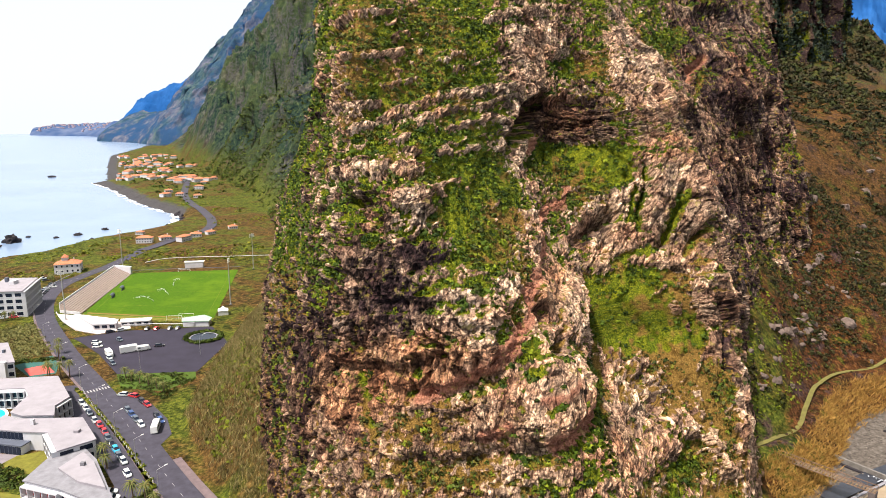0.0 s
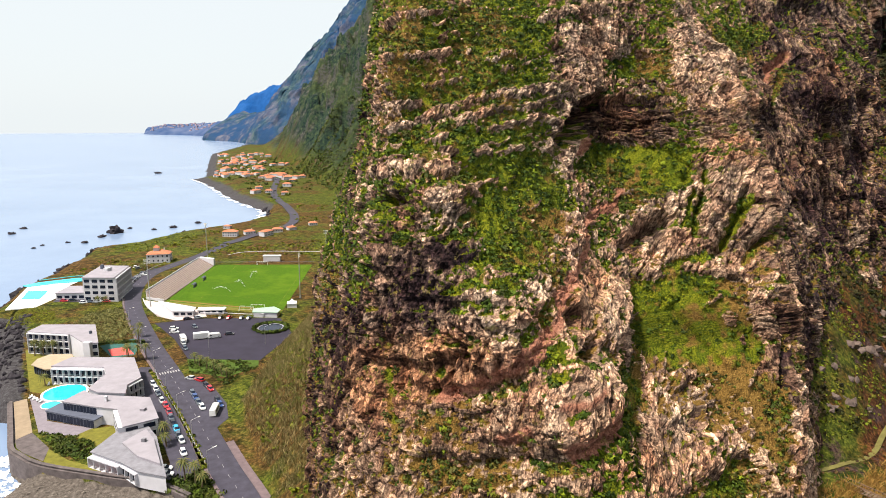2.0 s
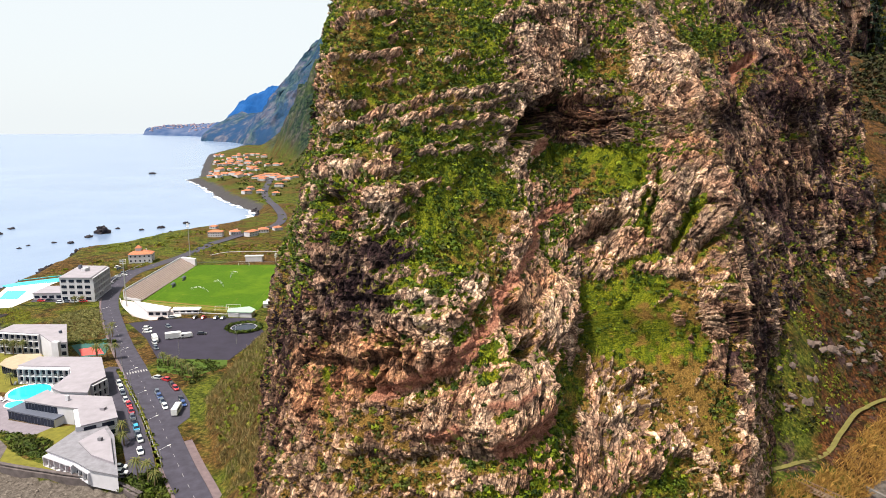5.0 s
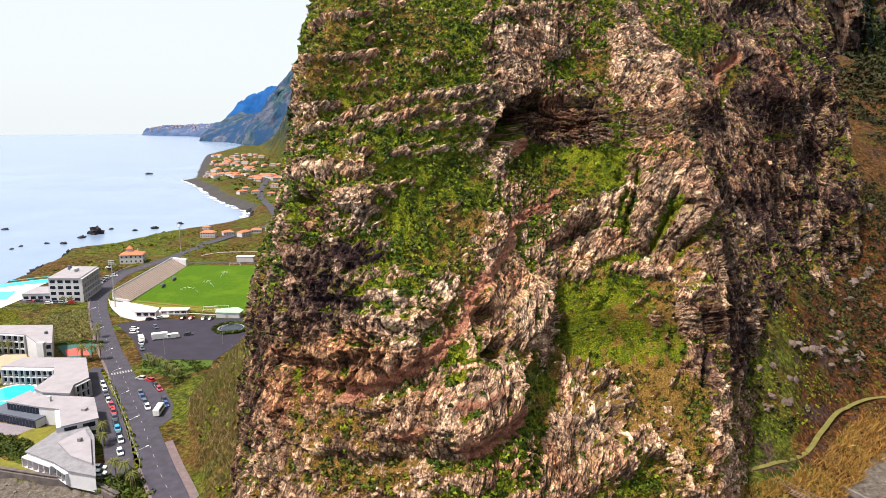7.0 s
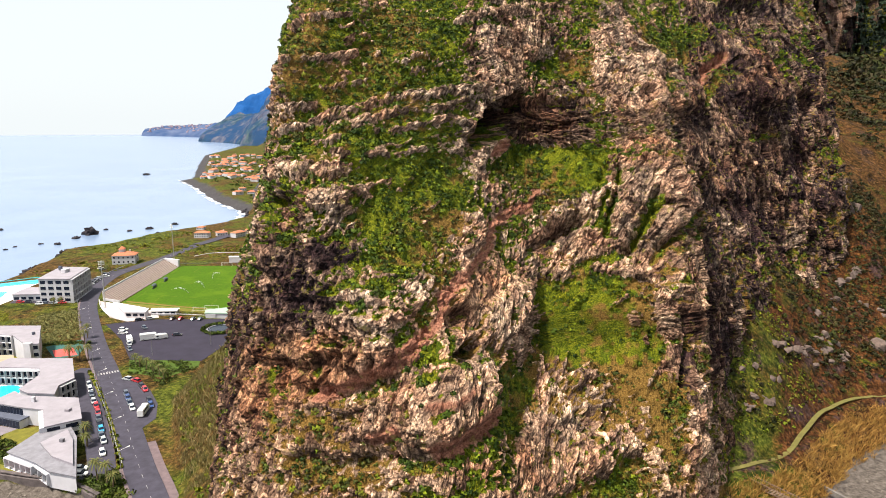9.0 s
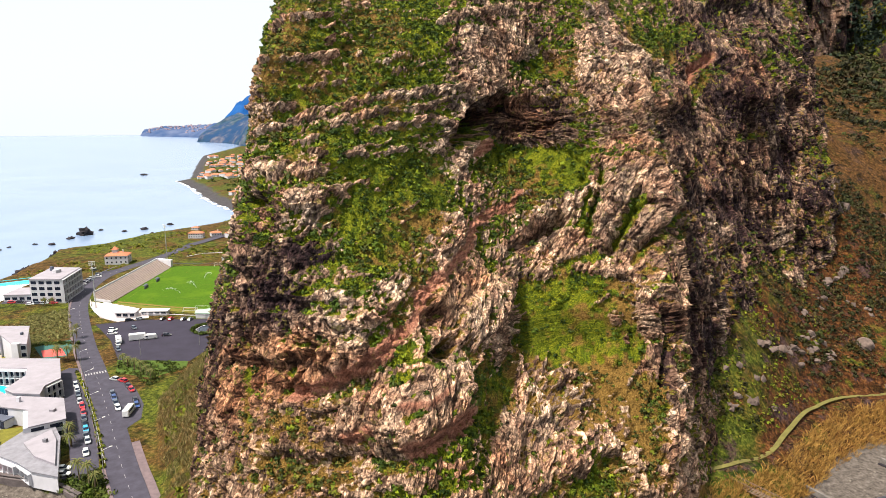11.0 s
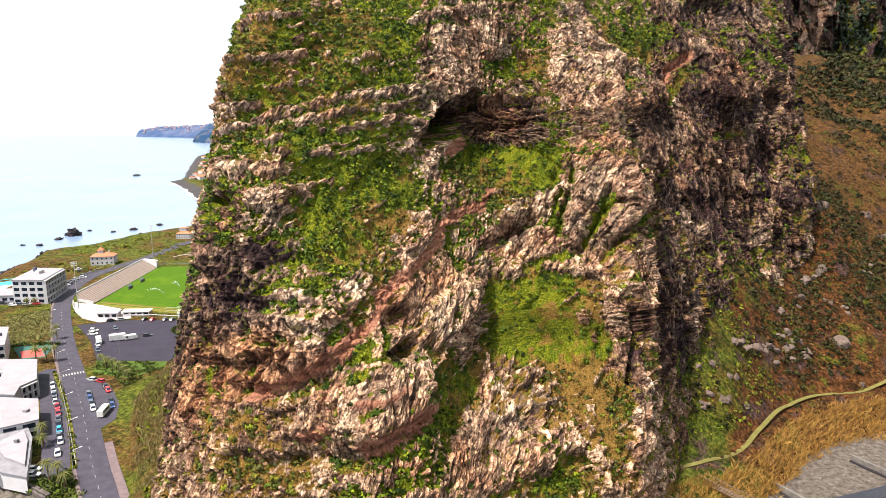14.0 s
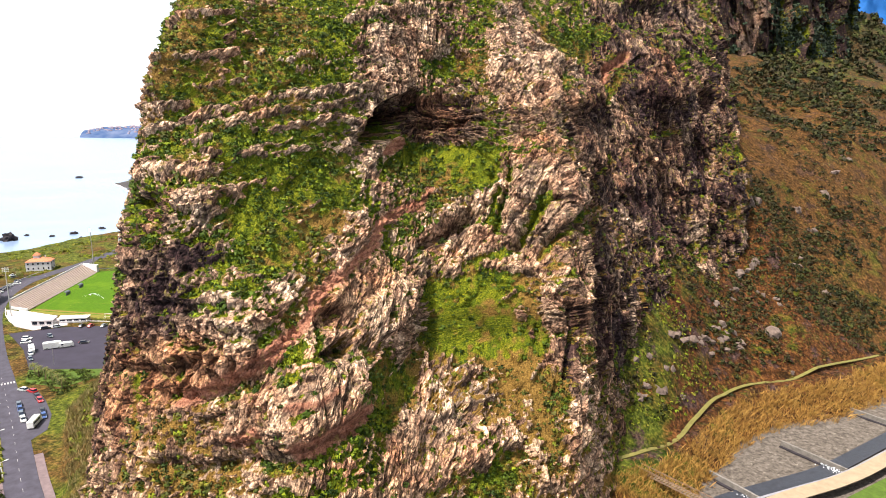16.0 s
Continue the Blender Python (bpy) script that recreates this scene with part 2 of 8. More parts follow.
g.bump(g.math("ADD", n2, g.math("MULTIPLY", g.math("MULTIPLY", nw, g.attr("wood")), 10.0)), 0.8, 0.6)

# far slopes: woods and crags, blue haze of kilometres of sea air painted in
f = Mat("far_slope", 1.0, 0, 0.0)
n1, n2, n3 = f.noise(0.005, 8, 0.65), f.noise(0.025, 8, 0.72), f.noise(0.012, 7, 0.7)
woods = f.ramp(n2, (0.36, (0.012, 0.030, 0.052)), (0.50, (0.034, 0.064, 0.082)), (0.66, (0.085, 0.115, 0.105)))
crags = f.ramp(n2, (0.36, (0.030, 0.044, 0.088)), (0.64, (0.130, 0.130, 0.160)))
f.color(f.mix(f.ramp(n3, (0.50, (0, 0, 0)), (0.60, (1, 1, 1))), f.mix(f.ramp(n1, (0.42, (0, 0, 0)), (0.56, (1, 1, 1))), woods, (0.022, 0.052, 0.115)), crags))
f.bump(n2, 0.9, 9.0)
# ridge and headland: the blue is distance haze put into the base colour
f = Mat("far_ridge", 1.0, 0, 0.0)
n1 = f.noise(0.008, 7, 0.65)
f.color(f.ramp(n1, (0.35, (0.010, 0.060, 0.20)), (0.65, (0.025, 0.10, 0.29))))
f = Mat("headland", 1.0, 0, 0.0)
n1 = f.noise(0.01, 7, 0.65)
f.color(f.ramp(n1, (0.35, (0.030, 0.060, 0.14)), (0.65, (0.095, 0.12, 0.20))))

w = Mat("sea", 0.22, 0, 0.5)
chop = w.noise(0.12, 6, 0.65)
w.color(w.ramp(w.noise(0.006, 4), (0.3, (0.145, 0.21, 0.34)), (0.7, (0.20, 0.27, 0.40))))
w.bump(chop, 0.25, 0.6)
simple("far_town", (0.40, 0.30, 0.34), 0.9, 0.3, 0.02)
simple("asphalt", (0.046, 0.042, 0.060), 0.9, 0.25, 0.35, bump=0.3)
simple("asphalt_dark", (0.026, 0.022, 0.038), 0.9, 0.2, 0.15, bump=0.3)
simple("pavement", (0.19, 0.165, 0.19), 0.9, 0.15, 0.8)
simple("brown_paving", (0.135, 0.098, 0.105), 0.9, 0.2, 0.6)
simple("line", (0.30, 0.29, 0.30), 0.8, 0.1, 2.0)
simple("plaster", (0.52, 0.51, 0.55), 0.8, 0.06, 0.4)
simple("concrete", (0.19, 0.185, 0.21), 0.9, 0.2, 0.5)
simple("roof_grey", (0.26, 0.24, 0.27), 0.85, 0.12, 0.3)
simple("terracotta", (0.42, 0.15, 0.08), 0.85, 0.25, 1.2)
simple("glass_dark", (0.010, 0.015, 0.030), 0.25, 0.3, 1.0, spec=0.25)

# ---- builders ----


def finish(name, me, material, parent=None, label="", flat=True):
    ob = new(name, me)
    if material:
        me.materials.append(M[material] if isinstance(material, str) else material)
    if parent:
        ob.parent = parent
    if label:
        ob["label"] = label
    return ob


def part(name, bm, material, parent=None, label=""):
    me = bpy.data.meshes.new(name)
    bm.to_mesh(me)
    bm.free()
    return finish(name, me, material, parent, label)


def grid_object(name, X, Y, Z, material, attributes=(), flat=None):
    nr, nc = X.shape
    me = bpy.data.meshes.new(name)
    co = np.stack([X, Y, Z], -1).reshape(-1, 3).astype(np.float32)
    idx = np.arange(nr * nc).reshape(nr, nc)
    f = np.stack([idx[:-1, :-1], idx[:-1, 1:], idx[1:, 1:], idx[1:, :-1]], -1).reshape(-1, 4).astype(np.int32)
    me.vertices.add(len(co))
    me.vertices.foreach_set("co", co.ravel())
    me.loops.add(f.size)
    me.loops.foreach_set("vertex_index", f.ravel())
    me.polygons.add(len(f))
    me.polygons.foreach_set("loop_start", np.arange(0, f.size, 4, dtype=np.int32))
    sm = np.ones((nr - 1, nc - 1), bool)
    if flat is not None:
        sm[:len(flat) - 1] = ~flat[:-1, :-1][:nr - 1]
    me.polygons.foreach_set("use_smooth", sm.ravel())
    me.update()
    me.validate()
    for key in attributes:
        a = me.attributes.new(key, "FLOAT", "POINT")
        a.data.foreach_set("value", np.asarray(attributes[key], np.float32).ravel())
    return finish(name, me, material)

# ---- the cliff: contours of its face (y over x at seven heights), then relief ----
FACE_X = (-78, -52, -36, -22, -8, 8, 22, 31, 40, 58, 78, 100, 130, 175, 190)
FACE = {
    0: (299, 162, 126, 101, 97, 97, 99, 98, 101, 117, 137, 181, 230, 300, 375),
    30: (307, 173, 137, 116, 108, 109, 106, 103, 116, 147, 154, 205, 250, 299, 374),
    52: (314, 180, 148, 130, 121, 118, 113, 124, 168, 173, 173, 214, 266, 300, 375),
    74: (330, 196, 162, 133, 129, 124, 147, 180, 189, 192, 187, 238, 280, 306, 381),
    96: (360, 240, 174, 143, 138, 163, 193, 209, 210, 204, 204, 261, 288, 323, 398),
    120: (410, 275, 178, 152, 176, 190, 201, 217, 222, 217, 235, 277, 290, 340, 415),
    150: (420, 290, 203, 195, 219, 219, 216, 225, 233, 243, 280, 302, 315, 360, 435),
}
FACE_TOP = 172.0


def face_y(x, z):
    rows = np.array([np.interp(x, FACE_X, FACE[k]) for k in FACE])
    keys = np.array(list(FACE), float)
    z = np.clip(z, keys[0], None)
    i = np.clip(np.searchsorted(keys, z, side="right") - 1, 0, len(keys) - 2)
    f = np.clip((z - keys[i]) / (keys[i + 1] - keys[i]), 0, 1.75)
    cols = np.arange(rows.shape[1]) if rows.ndim == 2 else 0
    return rows[i, cols] * (1 - f) + rows[i + 1, cols] * f


GREEN, BARE, RED, HOLLOW, BULGE, BROWN, DARK, HAY = range(8)
FEATURES = []


def blob(kind, x, z, rx, rz, turn, amount):
    FEATURES.append(("blob", kind, amount, (x, z, rx, rz, turn)))


def vein(kind, width, amount, *points):
    FEATURES.append(("vein", kind, amount, (width, points)))


def patch(kind, amount, *outline):
    FEATURES.append(("patch", kind, amount, outline))


blob(GREEN, 69, 41, 13.5, 5.9, 0, 0.6)
blob(GREEN, 60, 27, 11.1, 4.4, 0, 0.8)
blob(GREEN, 107, 122, 7.4, 6.9, 0, 0.7)
blob(GREEN, -30, 72, 6.2, 11.6, 0, 1.0)
blob(GREEN, -4, 41, 11.7, 3.7, 0, 0.8)
blob(GREEN, 11, 40, 18.1, 1.7, 0, 0.4)
blob(GREEN, 36, 44, 6.4, 3.6, 0, 0.7)
blob(GREEN, 114, 62, 10.0, 6.7, 0, 0.5)
blob(GREEN, -34, 33, 10.0, 7.0, 0, 0.8)
blob(BARE, 115, 100, 22.5, 30.9, 0, 1.1)
blob(BARE, 43, 44, 8.2, 3.7, 0, 0.7)
blob(BARE, 42, 35, 11.5, 3.6, 0, 1.1)
blob(BARE, 56, 33, 7.6, 3.9, 0, 0.8)
blob(BARE, 76, 27, 7.2, 6.9, 0, 0.4)
blob(HOLLOW, 26, 108, 4.2, 7.5, -0.5, 15.0)
blob(HOLLOW, 30, 113, 3.1, 3.9, -0.3, 6.0)
blob(HOLLOW, 40, 109, 13.4, 6.1, 0.2, 3.0)
blob(HOLLOW, 128, 153, 15.0, 8.1, 0, 4)
blob(HOLLOW, 43, 127, 7.3, 5.5, 0, 2.5)
blob(HOLLOW, -18, 90, 2.8, 1.4, 0, 3)
blob(HOLLOW, 25, 60, 2.8, 1.6, 0, 3.5)
blob(HOLLOW, 22, 66, 2.2, 2.0, 0, 2)
blob(HOLLOW, 47, 78, 6.6, 2.6, 0.4, 2)
blob(HOLLOW, 74, 116, 3.8, 3.4, 0, 2.5)
vein(HOLLOW, 1.4, 1.8, (-7, 42), (3, 42), (16, 45), (26, 47), (31, 48))
vein(HOLLOW, 1.5, 1.8, (-10, 53), (1, 54), (12, 58))
vein(HOLLOW, 1.5, 2.5, (26, 110), (20, 101))
vein(HOLLOW, 1.2, 1.5, (-23, 55), (-10, 57), (0, 61))
blob(BULGE, 22, 54, 13.5, 4.8, 0, 1.6)
blob(BULGE, -5, 91, 5.8, 3.5, 0, 2)
blob(BULGE, 33, 62, 8.2, 4.2, 0, 3)
blob(BULGE, 66, 89, 5.5, 14.2, 0, 3)
blob(BULGE, 58, 32, 5.9, 3.9, 0, 2.5)
blob(BULGE, 89, 117, 7.5, 6.3, 0, 2.5)
blob(BULGE, 126, 123, 10.0, 14.1, 0, 3)
blob(BROWN, -5, 62, 14.6, 1.5, 0, 0.9)
blob(BROWN, -16, 52, 8.4, 6.5, 0, 0.7)
blob(BROWN, 41, 109, 12.4, 5.0, 0, 1)
blob(BROWN, 70, 98, 8.4, 4.1, 0, 0.8)
blob(BROWN, 107, 100, 15.0, 12.8, 0, 0.5)
blob(BROWN, 47, 93, 6.7, 3.3, 0, 0.6)
blob(BROWN, 120, 89, 15.0, 12.7, 0, 0.4)
blob(BROWN, 68, 68, 7.4, 4.1, 0, 0.6)
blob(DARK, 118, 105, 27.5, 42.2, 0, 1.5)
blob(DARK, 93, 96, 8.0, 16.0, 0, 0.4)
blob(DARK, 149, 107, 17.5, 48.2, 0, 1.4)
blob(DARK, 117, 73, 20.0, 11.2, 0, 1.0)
# cave shade painted into the rock colour where HOLLOW cuts in
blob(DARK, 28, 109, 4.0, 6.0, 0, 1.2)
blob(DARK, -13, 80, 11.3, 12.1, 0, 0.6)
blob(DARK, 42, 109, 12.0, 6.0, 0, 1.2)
# shade under the upper right overhang, painted over its HOLLOW
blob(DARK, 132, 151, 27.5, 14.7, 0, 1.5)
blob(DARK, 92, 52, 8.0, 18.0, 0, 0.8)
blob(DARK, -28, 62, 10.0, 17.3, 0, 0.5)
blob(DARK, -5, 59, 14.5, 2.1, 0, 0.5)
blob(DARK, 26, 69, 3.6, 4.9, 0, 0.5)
patch(GREEN, 0.75, (-24.9, 129.8), (-12.7, 137.9), (7.4, 143.9), (17.0, 133.7), (13.6, 118.1), (0.5, 115.1), (-10.2, 111.0), (-18.2, 108.3))
patch(HAY, 0.8, (-32.5, 140.4), (-17.7, 139.4), (-18.1, 130.0), (-18.4, 116.2), (-20.4, 106.3), (-24.1, 103.0), (-28.6, 112.5), (-28.1, 124.0))
patch(GREEN, 0.5, (-24.7, 104.3), (-6.3, 105.7), (14.7, 106.2), (16.5, 100.8), (-2.7, 100.5), (-20.5, 98.8))
patch(GREEN, 1.0, (-3.1, 98.0), (4.2, 100.1), (15.1, 99.3), (19.1, 90.5), (24.4, 87.6), (24.1, 83.4), (18.8, 82.4), (15.8, 79.1), (17.3, 73.0), (10.1, 79.3), (4.2, 79.0), (-0.1, 85.2), (1.7, 90.0))
vein(BARE, 0.91, 1.4, (-28.6, 132.8), (-21.4, 134.3), (-18.2, 135.7), (-15.4, 135.8))
vein(BARE, 0.83, 1.6, (-26.1, 122.6), (-19.5, 122.8), (-15.2, 124.1), (-11.1, 126.1))
vein(BARE, 0.56, 1.3, (-19.9, 119.6), (-16.8, 120.3))
vein(BARE, 0.69, 1.6, (-1.7, 123.3), (2.6, 125.7), (6.9, 126.7))
vein(BARE, 0.63, 1.4, (-0.2, 121.5), (5.7, 122.3))
vein(BARE, 0.91, 2.1, (-20.3, 105.9), (-15.5, 107.4), (-11.5, 108.8), (-5.5, 111.3), (-2.7, 113.6), (1.4, 114.3), (6.8, 115.3), (13.9, 116.6), (20.3, 116.9))
vein(BARE, 0.83, 1.9, (-6.1, 107.1), (-2.9, 108.9), (1.3, 110.1), (6.4, 111.3), (14.3, 112.7), (17.9, 114.7))
vein(BARE, 0.83, 1.8, (2.9, 106.8), (7.0, 107.4), (11.7, 108.0), (14.7, 108.5), (18.9, 107.1))
vein(BARE, 0.69, 1.9, (-24.5, 110.6), (-19.4, 111.0), (-15.4, 111.3))
vein(BARE, 1.11, 1.6, (13.1, 137.5), (18.9, 139.9), (26.0, 142.3), (34.9, 144.4))
vein(BARE, 0.69, 1.4, (9.9, 129.5), (15.3, 130.7), (18.0, 131.5))
vein(BARE, 0.91, 1.6, (-1.2, 100.3), (3.5, 99.5), (8.2, 100.4))
vein(BARE, 0.63, 1.3, (-11.5, 102.8), (-8.6, 104.4))
vein(BARE, 0.56, 1.1, (-13.9, 129.3), (-10.1, 131.6), (-4.8, 131.6))
vein(BARE, 0.56, 1.1, (-11.7, 116.7), (-6.6, 118.6))
vein(BARE, 0.56, 1.1, (5.0, 137.1), (11.5, 139.1), (16.5, 140.1))
patch(BARE, 0.95, (17.0, 133.7), (37.1, 143.3), (46.6, 136.2), (39.4, 128.7), (33.9, 128.4), (34.3, 117.6), (29.1, 116.5), (20.5, 100.5), (15.3, 99.4), (21.4, 113.5), (16.3, 121.6))
patch(BARE, 0.9, (55.9, 136.3), (67.5, 144.9), (80.4, 131.1), (78.0, 110.6), (76.8, 98.7), (64.0, 98.6), (60.8, 110.5), (55.6, 119.3))
patch(GREEN, 1.2, (33.3, 121.1), (34.0, 127.5), (46.7, 129.6), (52.1, 126.7), (52.1, 120.8))
blob(BROWN, 49.4, 126.7, 4, 4, 0, 0.8)
blob(HAY, 48.5, 127.1, 3.5, 3.5, 0, 0.8)
patch(GREEN, 1.5, (26.5, 99.3), (47.2, 100.9), (58.9, 98.6), (59.7, 88.8), (47.3, 85.3), (35.5, 86.9), (30.1, 93.3))
vein(RED, 2.0, 1.2, (26.5, 98.8), (28.8, 100.7))
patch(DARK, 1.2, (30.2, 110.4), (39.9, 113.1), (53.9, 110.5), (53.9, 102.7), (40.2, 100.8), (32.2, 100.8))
patch(BARE, 0.9, (30.2, 110.4), (39.9, 113.1), (53.9, 110.5), (53.9, 102.7), (40.2, 100.8), (32.2, 100.8))
patch(BROWN, 0.7, (30.3, 106.9), (40.0, 109.6), (47.0, 107.8), (45.4, 101.7), (32.2, 100.8))
vein(BARE, 1.6, 1.0, (-20.9, 96.2), (-11.1, 97.2), (-4.8, 97.6))
patch(BARE, 1.5, (-4.9, 91.2), (-4.1, 92.0), (-2.4, 94.4), (1.5, 94.6), (2.6, 90.8))
vein(BARE, 1.2, 1.3, (3.4, 94.4), (6.1, 92.2))
patch(BARE, 1.3, (-16.9, 89.2), (-11.0, 90.7), (-8.7, 85.6), (-14.6, 85.0))
patch(BARE, 0.9, (-8.4, 90.2), (-3.1, 91.5), (-2.6, 86.4), (-7.2, 86.2))
vein(BARE, 1.2, 0.9, (-11.5, 93.0), (-5.5, 92.4))
patch(DARK, 0.75, (-20.6, 81.7), (-11.4, 83.1), (1.1, 80.4), (2.0, 78.5), (-9.1, 76.5), (-1.7, 72.7), (-7.5, 63.3), (-18.6, 61.2), (-20.5, 72.9))
patch(BARE, 0.55, (-20.6, 81.7), (-11.4, 83.1), (1.1, 80.4), (2.0, 78.5), (-9.1, 76.5), (-1.7, 72.7), (-7.5, 63.3), (-18.6, 61.2), (-20.5, 72.9))
blob(GREEN, -8.1, 83.9, 3.5, 3.5, 0, 0.8)
vein(BARE, 1.1, 1.0, (-13.2, 74.4), (-2.4, 75.8), (2.4, 77.0), (9.0, 77.3))
vein(BARE, 0.9, 1.1, (-4.3, 71.4), (1.0, 73.0), (8.2, 72.8))
vein(BARE, 1.1, 0.9, (-6.5, 66.8), (2.8, 69.0), (8.8, 67.6))
vein(BARE, 1.1, 0.9, (4.4, 64.8), (9.2, 63.4), (13.4, 61.9))
vein(BARE, 0.8, 0.7, (-8.4, 81.0), (-1.3, 81.6), (1.9, 82.0))
patch(BARE, 0.95, (9.4, 75.9), (15.0, 78.2), (23.8, 84.6), (25.6, 80.5), (25.6, 75.0), (20.3, 72.1), (14.1, 70.0), (10.2, 72.0))
vein(BARE, 2.4, 1.0, (22.6, 99.9), (22.0, 94.2), (24.3, 88.3), (21.1, 84.1))
vein(RED, 1.3, 1.5, (38.5, 86.3), (36.3, 82.2), (31.7, 81.9), (28.0, 80.3), (27.2, 76.4), (24.8, 73.1), (21.4, 71.9), (19.3, 70.7), (19.6, 66.9), (17.9, 64.9), (14.4, 62.4))
vein(RED, 1.5, 1.2, (14.4, 62.4), (9.5, 59.8), (5.0, 57.2), (0.0, 54.6), (-4.9, 52.9))
patch(BROWN, 0.9, (19.5, 71.4), (27.0, 72.2), (31.2, 67.5), (27.7, 63.6), (22.8, 65.1))
patch(BARE, 0.8, (19.5, 71.4), (27.0, 72.2), (31.2, 67.5), (27.7, 63.6), (22.8, 65.1))
patch(BROWN, 0.9, (-29.9, 55.8), (-7.4, 62.2), (4.6, 62.7), (5.0, 56.3), (-4.9, 52.9), (-13.4, 49.0), (-21.6, 44.4), (-26.7, 47.3))
patch(BARE, 0.8, (-29.9, 55.8), (-7.4, 62.2), (4.6, 62.7), (5.0, 56.3), (-4.9, 52.9), (-13.4, 49.0), (-21.6, 44.4), (-26.7, 47.3))
vein(BROWN, 1.6, 1.0, (-9.7, 62.4), (-2.0, 64.1), (4.5, 64.0))
vein(BARE, 0.8, 1.2, (2.6, 62.4), (2.9, 59.3))
vein(BULGE, 0.8, 1.0, (2.6, 62.4), (2.9, 59.3))
vein(BARE, 0.8, 1.2, (5.3, 61.8), (6.0, 57.3))
vein(BULGE, 0.8, 1.0, (5.3, 61.8), (6.0, 57.3))
vein(BARE, 0.8, 1.2, (8.0, 61.9), (8.5, 59.1))
vein(BULGE, 0.8, 1.0, (8.0, 61.9), (8.5, 59.1))
vein(BARE, 0.8, 1.2, (-10.7, 58.3), (-8.9, 53.3))
vein(BULGE, 0.8, 1.0, (-10.7, 58.3), (-8.9, 53.3))
vein(BARE, 0.8, 1.2, (-3.4, 59.5), (-4.2, 54.1))
vein(BULGE, 0.8, 1.0, (-3.4, 59.5), (-4.2, 54.1))
vein(BARE, 0.8, 1.2, (-1.7, 59.7), (-2.5, 54.3))
vein(BULGE, 0.8, 1.0, (-1.7, 59.7), (-2.5, 54.3))
patch(BARE, 1.1, (13.8, 59.6), (19.3, 63.5), (23.2, 63.3), (29.3, 57.0), (30.8, 51.4), (28.1, 49.1), (22.5, 48.0), (13.2, 48.6), (6.0, 46.3), (0.9, 47.6), (5.2, 54.2), (12.1, 55.9))
vein(RED, 1.0, 1.2, (8.4, 46.4), (13.1, 49.0))
vein(RED, 1.9, 1.4, (22.5, 47.4), (28.1, 48.1), (31.2, 48.9))
vein(RED, 0.6, 0.8, (19.5, 53.7), (25.2, 54.2))
vein(GREEN, 1.0, 2.0, (-16.5, 54.5), (-14.0, 46.8))
blob(GREEN, -17.7, 59.6, 2.2, 2.2, 0, 0.9)
vein(GREEN, 1.3, 1.5, (-4.8, 57.7), (-7.3, 52.6))
blob(GREEN, 0.3, 60.0, 1.8, 1.8, 0, 1.0)
blob(GREEN, 19.5, 62.6, 1.5, 1.5, 0, 1.0)
vein(GREEN, 1.0, 1.5, (16.4, 60.4), (18.7, 61.5))
vein(GREEN, 0.9, 1.5, (21.2, 64.0), (22.3, 60.7))
vein(GREEN, 0.9, 1.4, (17.8, 57.0), (20.6, 57.6))
patch(HAY, 0.7, (-10.7, 51.8), (-2.3, 53.4), (0.9, 47.6), (6.2, 44.3), (-3.1, 42.5), (-9.3, 46.2))
patch(GREEN, 1.5, (30.3, 56.7), (34.2, 55.3), (39.3, 47.7), (39.7, 44.3), (35.6, 43.7), (31.7, 48.5))
patch(BARE, 1.0, (32.2, 74.7), (40.8, 77.7), (47.3, 86.1), (53.9, 85.5), (62.2, 93.7), (77.3, 96.3), (86.4, 87.6), (79.7, 79.8), (69.3, 71.2), (56.9, 66.3), (47.4, 63.7), (41.0, 65.4), (36.7, 61.1), (33.0, 65.0))
patch(BARE, 1.0, (27.6, 69.0), (36.4, 65.4), (38.3, 58.8), (40.0, 53.5), (36.7, 51.4), (33.2, 56.4), (28.5, 60.3), (25.7, 64.8))
vein(GREEN, 1.8, 2.5, (72.8, 84.3), (66.9, 73.2))
vein(GREEN, 1.2, 2.2, (57.2, 77.8), (59.7, 87.3))
blob(GREEN, 85.4, 76.7, 5, 5, 0, 1.1)
vein(GREEN, 1.3, 2.0, (50.5, 66.4), (57.0, 68.8), (64.7, 70.2))
vein(HOLLOW, 1.0, 1.6, (89.1, 87.0), (89.7, 81.0))
vein(HOLLOW, 1.6, 2.0, (43.3, 76.2), (49.0, 77.7), (52.3, 79.3))
vein(HOLLOW, 1.0, 1.2, (70.1, 89.1), (67.8, 78.4), (63.2, 69.4))
vein(HOLLOW, 0.9, 1.4, (57.2, 90.4), (55.6, 79.3))
patch(GREEN, 1.7, (39.3, 63.0), (48.5, 63.6), (65.6, 65.2), (71.3, 56.2), (73.9, 48.8), (64.8, 42.0), (56.2, 46.6), (47.5, 47.5), (40.1, 52.5), (42.6, 56.1))
blob(BARE, 65.4, 55.2, 2.3, 2.3, 0, 2.4)
vein(BARE, 0.8, 2.4, (59.4, 57.9), (64.0, 60.4))
vein(BARE, 2.2, 1.4, (73.0, 59.5), (74.0, 46.5))
vein(BARE, 1.0, 1.6, (77.0, 51.1), (76.3, 45.8))
blob(BARE, 68.9, 51.0, 1.5, 1.5, 0, 2.0)
blob(BARE, 43.7, 50.3, 1.2, 1.2, 0, 2.0)
blob(BULGE, 65.4, 55.2, 2.0, 2.0, 0, 1.5)
vein(BULGE, 2.0, 1.6, (73.0, 59.5), (74.0, 46.5))
vein(BARE, 1.3, 1.7, (40.5, 48.0), (47.6, 43.2), (51.8, 44.3))
vein(BULGE, 1.3, 0.9, (40.5, 48.0), (47.6, 43.2), (51.8, 44.3))
